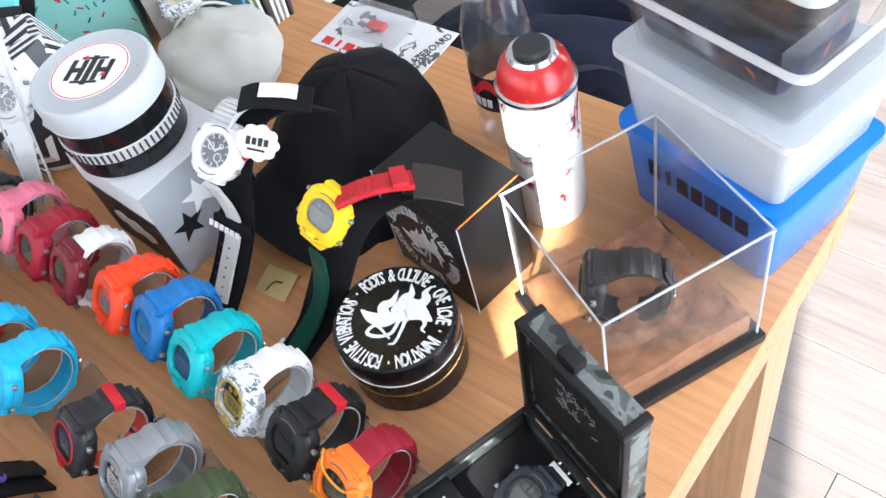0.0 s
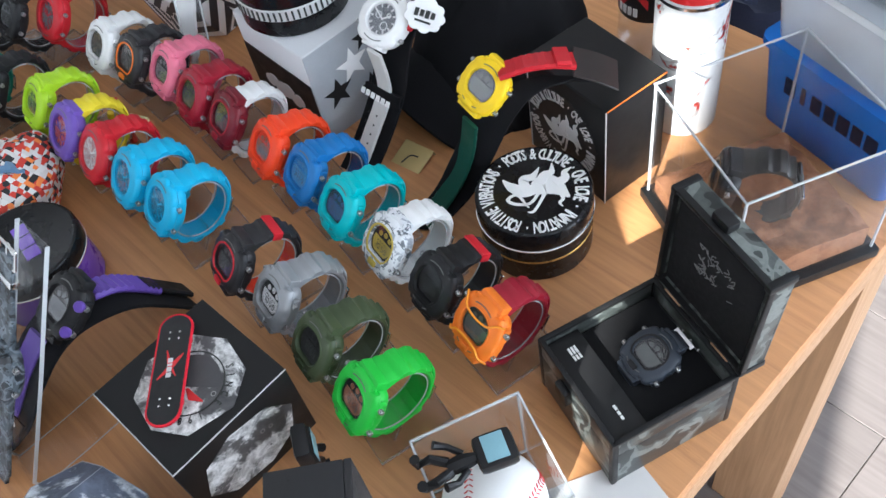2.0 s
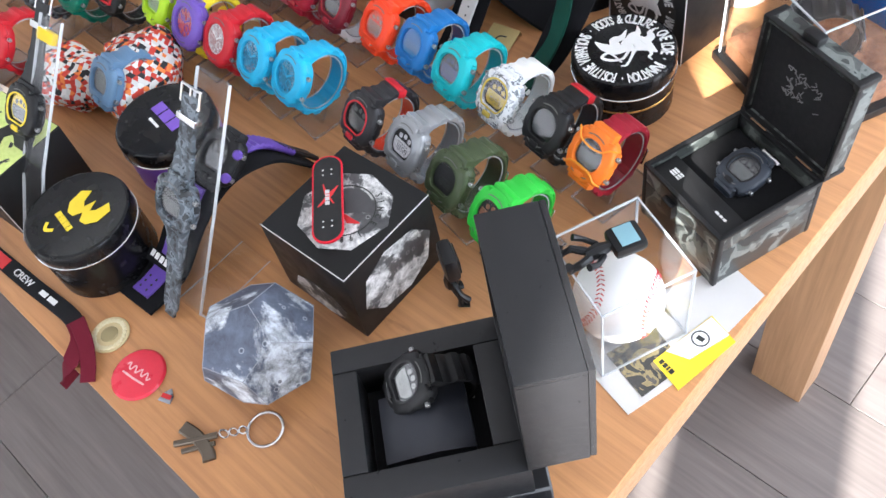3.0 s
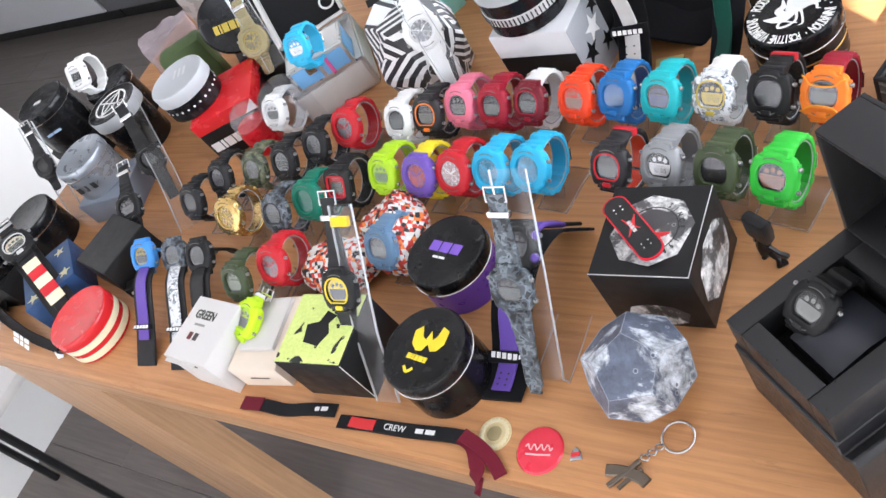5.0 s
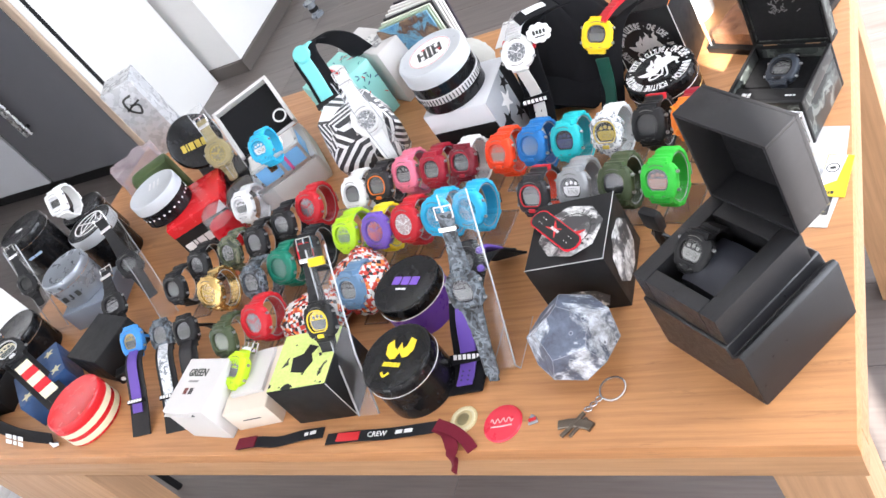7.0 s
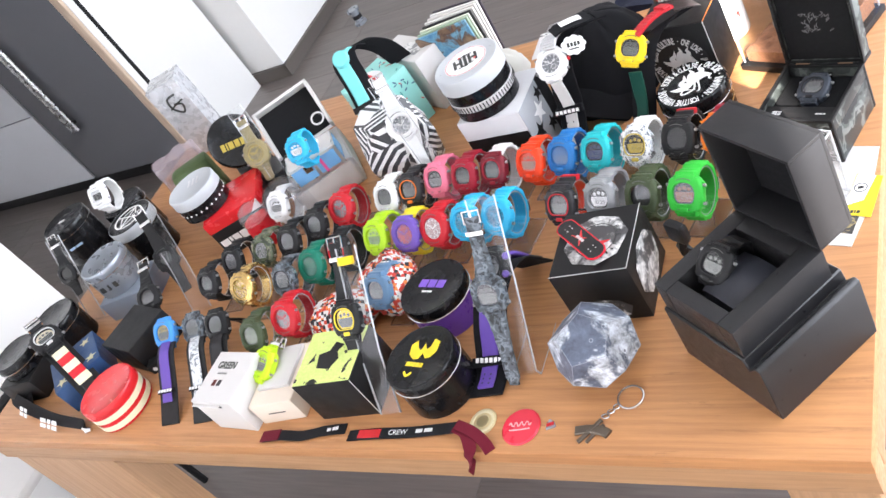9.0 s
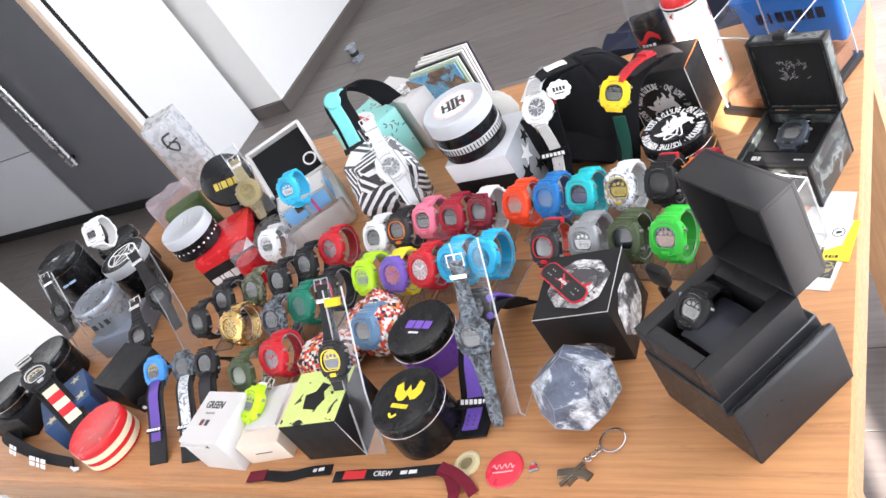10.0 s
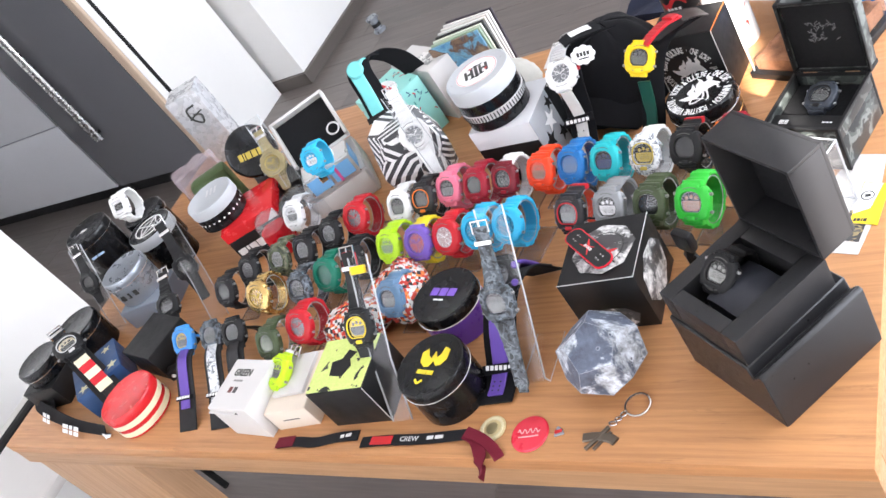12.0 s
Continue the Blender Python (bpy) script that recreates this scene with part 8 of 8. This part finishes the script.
gc = thing("gold_tag", pose(-0.363, 0.514, H + 0.001, 14, 0, 8), "dull gold square card tag", "tag")
part("card", box(0.033, 0.033, 0.0012, (0, 0, 0), 0.0003, seg=1), plain("dull_gold_card", (0.58, 0.45, 0.20), 0.38, 0.35), gc)
part("fold", box(0.033, 0.0012, 0.0075, (0, 0.0172, -0.0065), 0.0003, seg=1), plain("dull_gold_card", (0.58, 0.45, 0.20), 0.38, 0.35), gc)
part("mark", ribbon(spline([(-0.006, -0.006, 0), (-0.002, 0.004, 0), (0.006, 0.006, 0)], 5), 0.0016, 0.0003), INK, gc, "", pose(0, 0, 0.0013))

# black and violet watch arched over its holder, behind the camouflage watch
vw, vi = strapped(axes_at((-0.405, 0.200, 0.832), (0.97, 0.04, 0.10), (-0.04, 0.86, 0.50)) @ Matrix.Scale(1.05, 4), "black and violet wristwatch arched over a black holder", BLACK, CHARCOAL, "round", GREY_DIAL, "")
strip("holder_band", [(-0.4175, 0.074, H + 0.002), (-0.418, 0.098, H + 0.003), (-0.418, 0.122, H + 0.010), (-0.416, 0.152, H + 0.040), (-0.411, 0.180, H + 0.064), (-0.406, 0.206, H + 0.072), (-0.406, 0.238, H + 0.058), (-0.408, 0.262, H + 0.028), (-0.406, 0.280, H + 0.003)], 0.048, 0.0030, BLACK_CLOTH, vw, vi, 0.0, "black holder band", side=(0.99, 0.05, 0.08))
strip("lower_strap", [(-0.4185, 0.083, H + 0.0062), (-0.419, 0.100, H + 0.0068), (-0.419, 0.122, H + 0.0146), (-0.417, 0.150, H + 0.0446), (-0.412, 0.177, H + 0.070)], 0.022, 0.0030, PURPLE_STRAP, vw, vi, 0.0, "violet strap with rows of holes", 0.1, side=(0.99, 0.05, 0.08))
strip("upper_strap", [(-0.408, 0.222, H + 0.0765), (-0.408, 0.238, H + 0.068), (-0.409, 0.252, H + 0.051), (-0.409, 0.263, H + 0.034)], 0.024, 0.0045, PURPLE_STRAP, vw, vi, 0.0, "ribbed violet strap", 0.35, side=(0.99, 0.05, 0.08))
strip("strap_tip", [(-0.409, 0.258, H + 0.042), (-0.409, 0.268, H + 0.026), (-0.406, 0.284, H + 0.004)], 0.020, 0.0040, BLACK, vw, vi, 0.004, side=(0.99, 0.05, 0.08))
for x, y, z, tilt in ((-0.4190, 0.0885, H + 0.0097, 3), (-0.4192, 0.0945, H + 0.0100, 5), (-0.4192, 0.1005, H + 0.0106, 9), (-0.4184, 0.137, H + 0.0335, 44), (-0.4178, 0.143, H + 0.0395, 45), (-0.4170, 0.149, H + 0.0455, 45)):
    for u in (-0.0045, 0.0045):
        part("strap_hole", drum(0.0013, 0.0005, n=8), INK, vw, "", vi @ pose(x + u, y, z, tilt, 0, 2))
strip("strap_band", [(-0.419, 0.111, H + 0.0125), (-0.419, 0.117, H + 0.0148), (-0.419, 0.122, H + 0.0182)], 0.050, 0.0020, BLACK_CLOTH, vw, vi, 0.0, side=(0.99, 0.05, 0.08))
for k in range(6):
    part("printed_bar", box(0.0045, 0.0060, 0.0006, (0, 0, 0)), WHITE_PRINT, vw, "", vi @ pose(-0.436 + 0.0066 * k, 0.1165, H + 0.0172, 28, 0, 2))
for v in (0.0105, -0.0105):
    part("violet_button", lathe([(0, 0), (0.0040, 0.0), (0.0044, 0.002), (0.0034, 0.004), (0, 0.0044)], 16), PURPLE_STRAP, vw, "", pose(0.0205, v, -0.0030, 0, 35, 0))

# ---- off the table ----
hoodie = thing("hooded_sweater", pose(-0.33, 0.930, 0.40), "dark navy sweater draped over a chair", "sweater")
hh = bmesh.new()
bmesh.ops.create_cube(hh, size=1, matrix=Matrix.Diagonal((0.46, 0.16, 0.62, 1)))
bmesh.ops.subdivide_edges(hh, edges=hh.edges, cuts=14, use_grid_fill=True)
for v in hh.verts:
    d = Vector((v.co.x / 0.23, v.co.y / 0.08, v.co.z / 0.31))
    r = (abs(d.x) ** 4 + abs(d.y) ** 3 + abs(d.z) ** 4) ** 0.25
    v.co = Vector((v.co.x / max(r, 0.6), v.co.y / max(r, 0.6), v.co.z / max(r, 0.6)))
    v.co += Vector((0.015, 0.035, 0.022)) * noise.noise(v.co * 11) + Vector((0.0, 0.012, 0.012)) * noise.noise(v.co * 26)
part("body", hh, NAVY_CLOTH, hoodie)
for u in (1, -1):
    sl = loft([[(u * (0.20 + 0.02 * math.sin(3 * k)) + (0.036 - 0.0016 * k) * math.cos(a), -0.045 + (0.032 - 0.0012 * k) * math.sin(a), 0.22 - 0.055 * k) for a in np.linspace(0, 2 * math.pi, 19)[:-1]] for k in range(9)])
    for v in sl.verts:
        v.co += Vector((0.006, 0.006, 0)) * noise.noise(v.co * 30)
    part("sleeve", sl, NAVY_CLOTH, hoodie)
hd = lathe([(0.0, -0.02), (0.085, -0.03), (0.105, 0.0), (0.095, 0.028), (0.060, 0.022), (0.045, 0.002), (0.0, -0.004)], 36)
for v in hd.verts:
    v.co = Vector((v.co.x * 1.25, v.co.y * 0.75, v.co.z)) + Vector((0.01, 0.01, 0.012)) * noise.noise(v.co * 22)
part("hood", hd, NAVY_CLOTH, hoodie, "", pose(0, 0.02, 0.285))
back = thing("chair", pose(-0.36, 0.60, 0), "white dining chair with dark steel legs", "chair", "dining chairs")
part("seat", box(0.44, 0.42, 0.03, (0, 0.10, 0.44), 0.012), CARD_WHITE, back)
for u in (1, -1):
    for y in (-0.07, 0.28):
        part("leg", tube([(u * 0.19, y, 0.44), (u * 0.20, y, 0.0)], 0.010, 8), BLACK_STEEL, back)
spool = thing("steel_spool", pose(-2.395, 2.665, 0, 0, 0, 30), "small silver-grey floor spool", "spool")
part("core", lathe([(0, 0), (0.030, 0), (0.030, 0.012), (0.020, 0.016), (0.020, 0.064), (0.030, 0.068), (0.030, 0.080), (0, 0.080)], 24), TIN_GREY, spool)
part("band", lathe([(0.0202, 0.030), (0.0225, 0.031), (0.0225, 0.048), (0.0202, 0.049)], 24), CARD_BLACK, spool)
sc_ = copy_thing(back, pose(-1.90, 0.12, 0, 0, 0, 90))
stool = thing("stool", pose(-0.955, 1.12, 0), "low dark padded stool with a paper on it", "stool")
part("cushion", box(0.25, 0.22, 0.06, (0, 0, 0.40), 0.015), BLACK_CLOTH, stool)
for u in (1, -1):
    for v in (1, -1):
        part("leg", tube([(u * 0.09, v * 0.08, 0.402), (u * 0.11, v * 0.10, 0.0)], 0.010, 8), BLACK_STEEL, stool)
part("back_rail", tube([(-0.20, -0.06, 0.44), (-0.20, -0.10, 0.62), (0.20, -0.10, 0.62), (0.20, -0.06, 0.44)], 0.011, 8), BLACK_STEEL, sc_)

# ---- floor boards, joined pieces last ----
rng = random.Random(5)
board = box(1.28, 0.19, 0.008, (0, 0, 0), 0.0008, seg=1)
finish(board, False)
board_mesh = bpy.data.meshes.new("plank")
board.to_mesh(board_mesh)
board.free()
board_mesh.materials.append(LAMINATE)
row = 0
y = -2.2
while y < 6.7:
    x = -7.0 + rng.random() * 1.2
    while x < 1.6:
        if y < 4.5 or x < -1.5:
            put("plank", board_mesh, floor, "", pose(x, y, -0.0082))
        x += 1.2812
    y += 0.1912
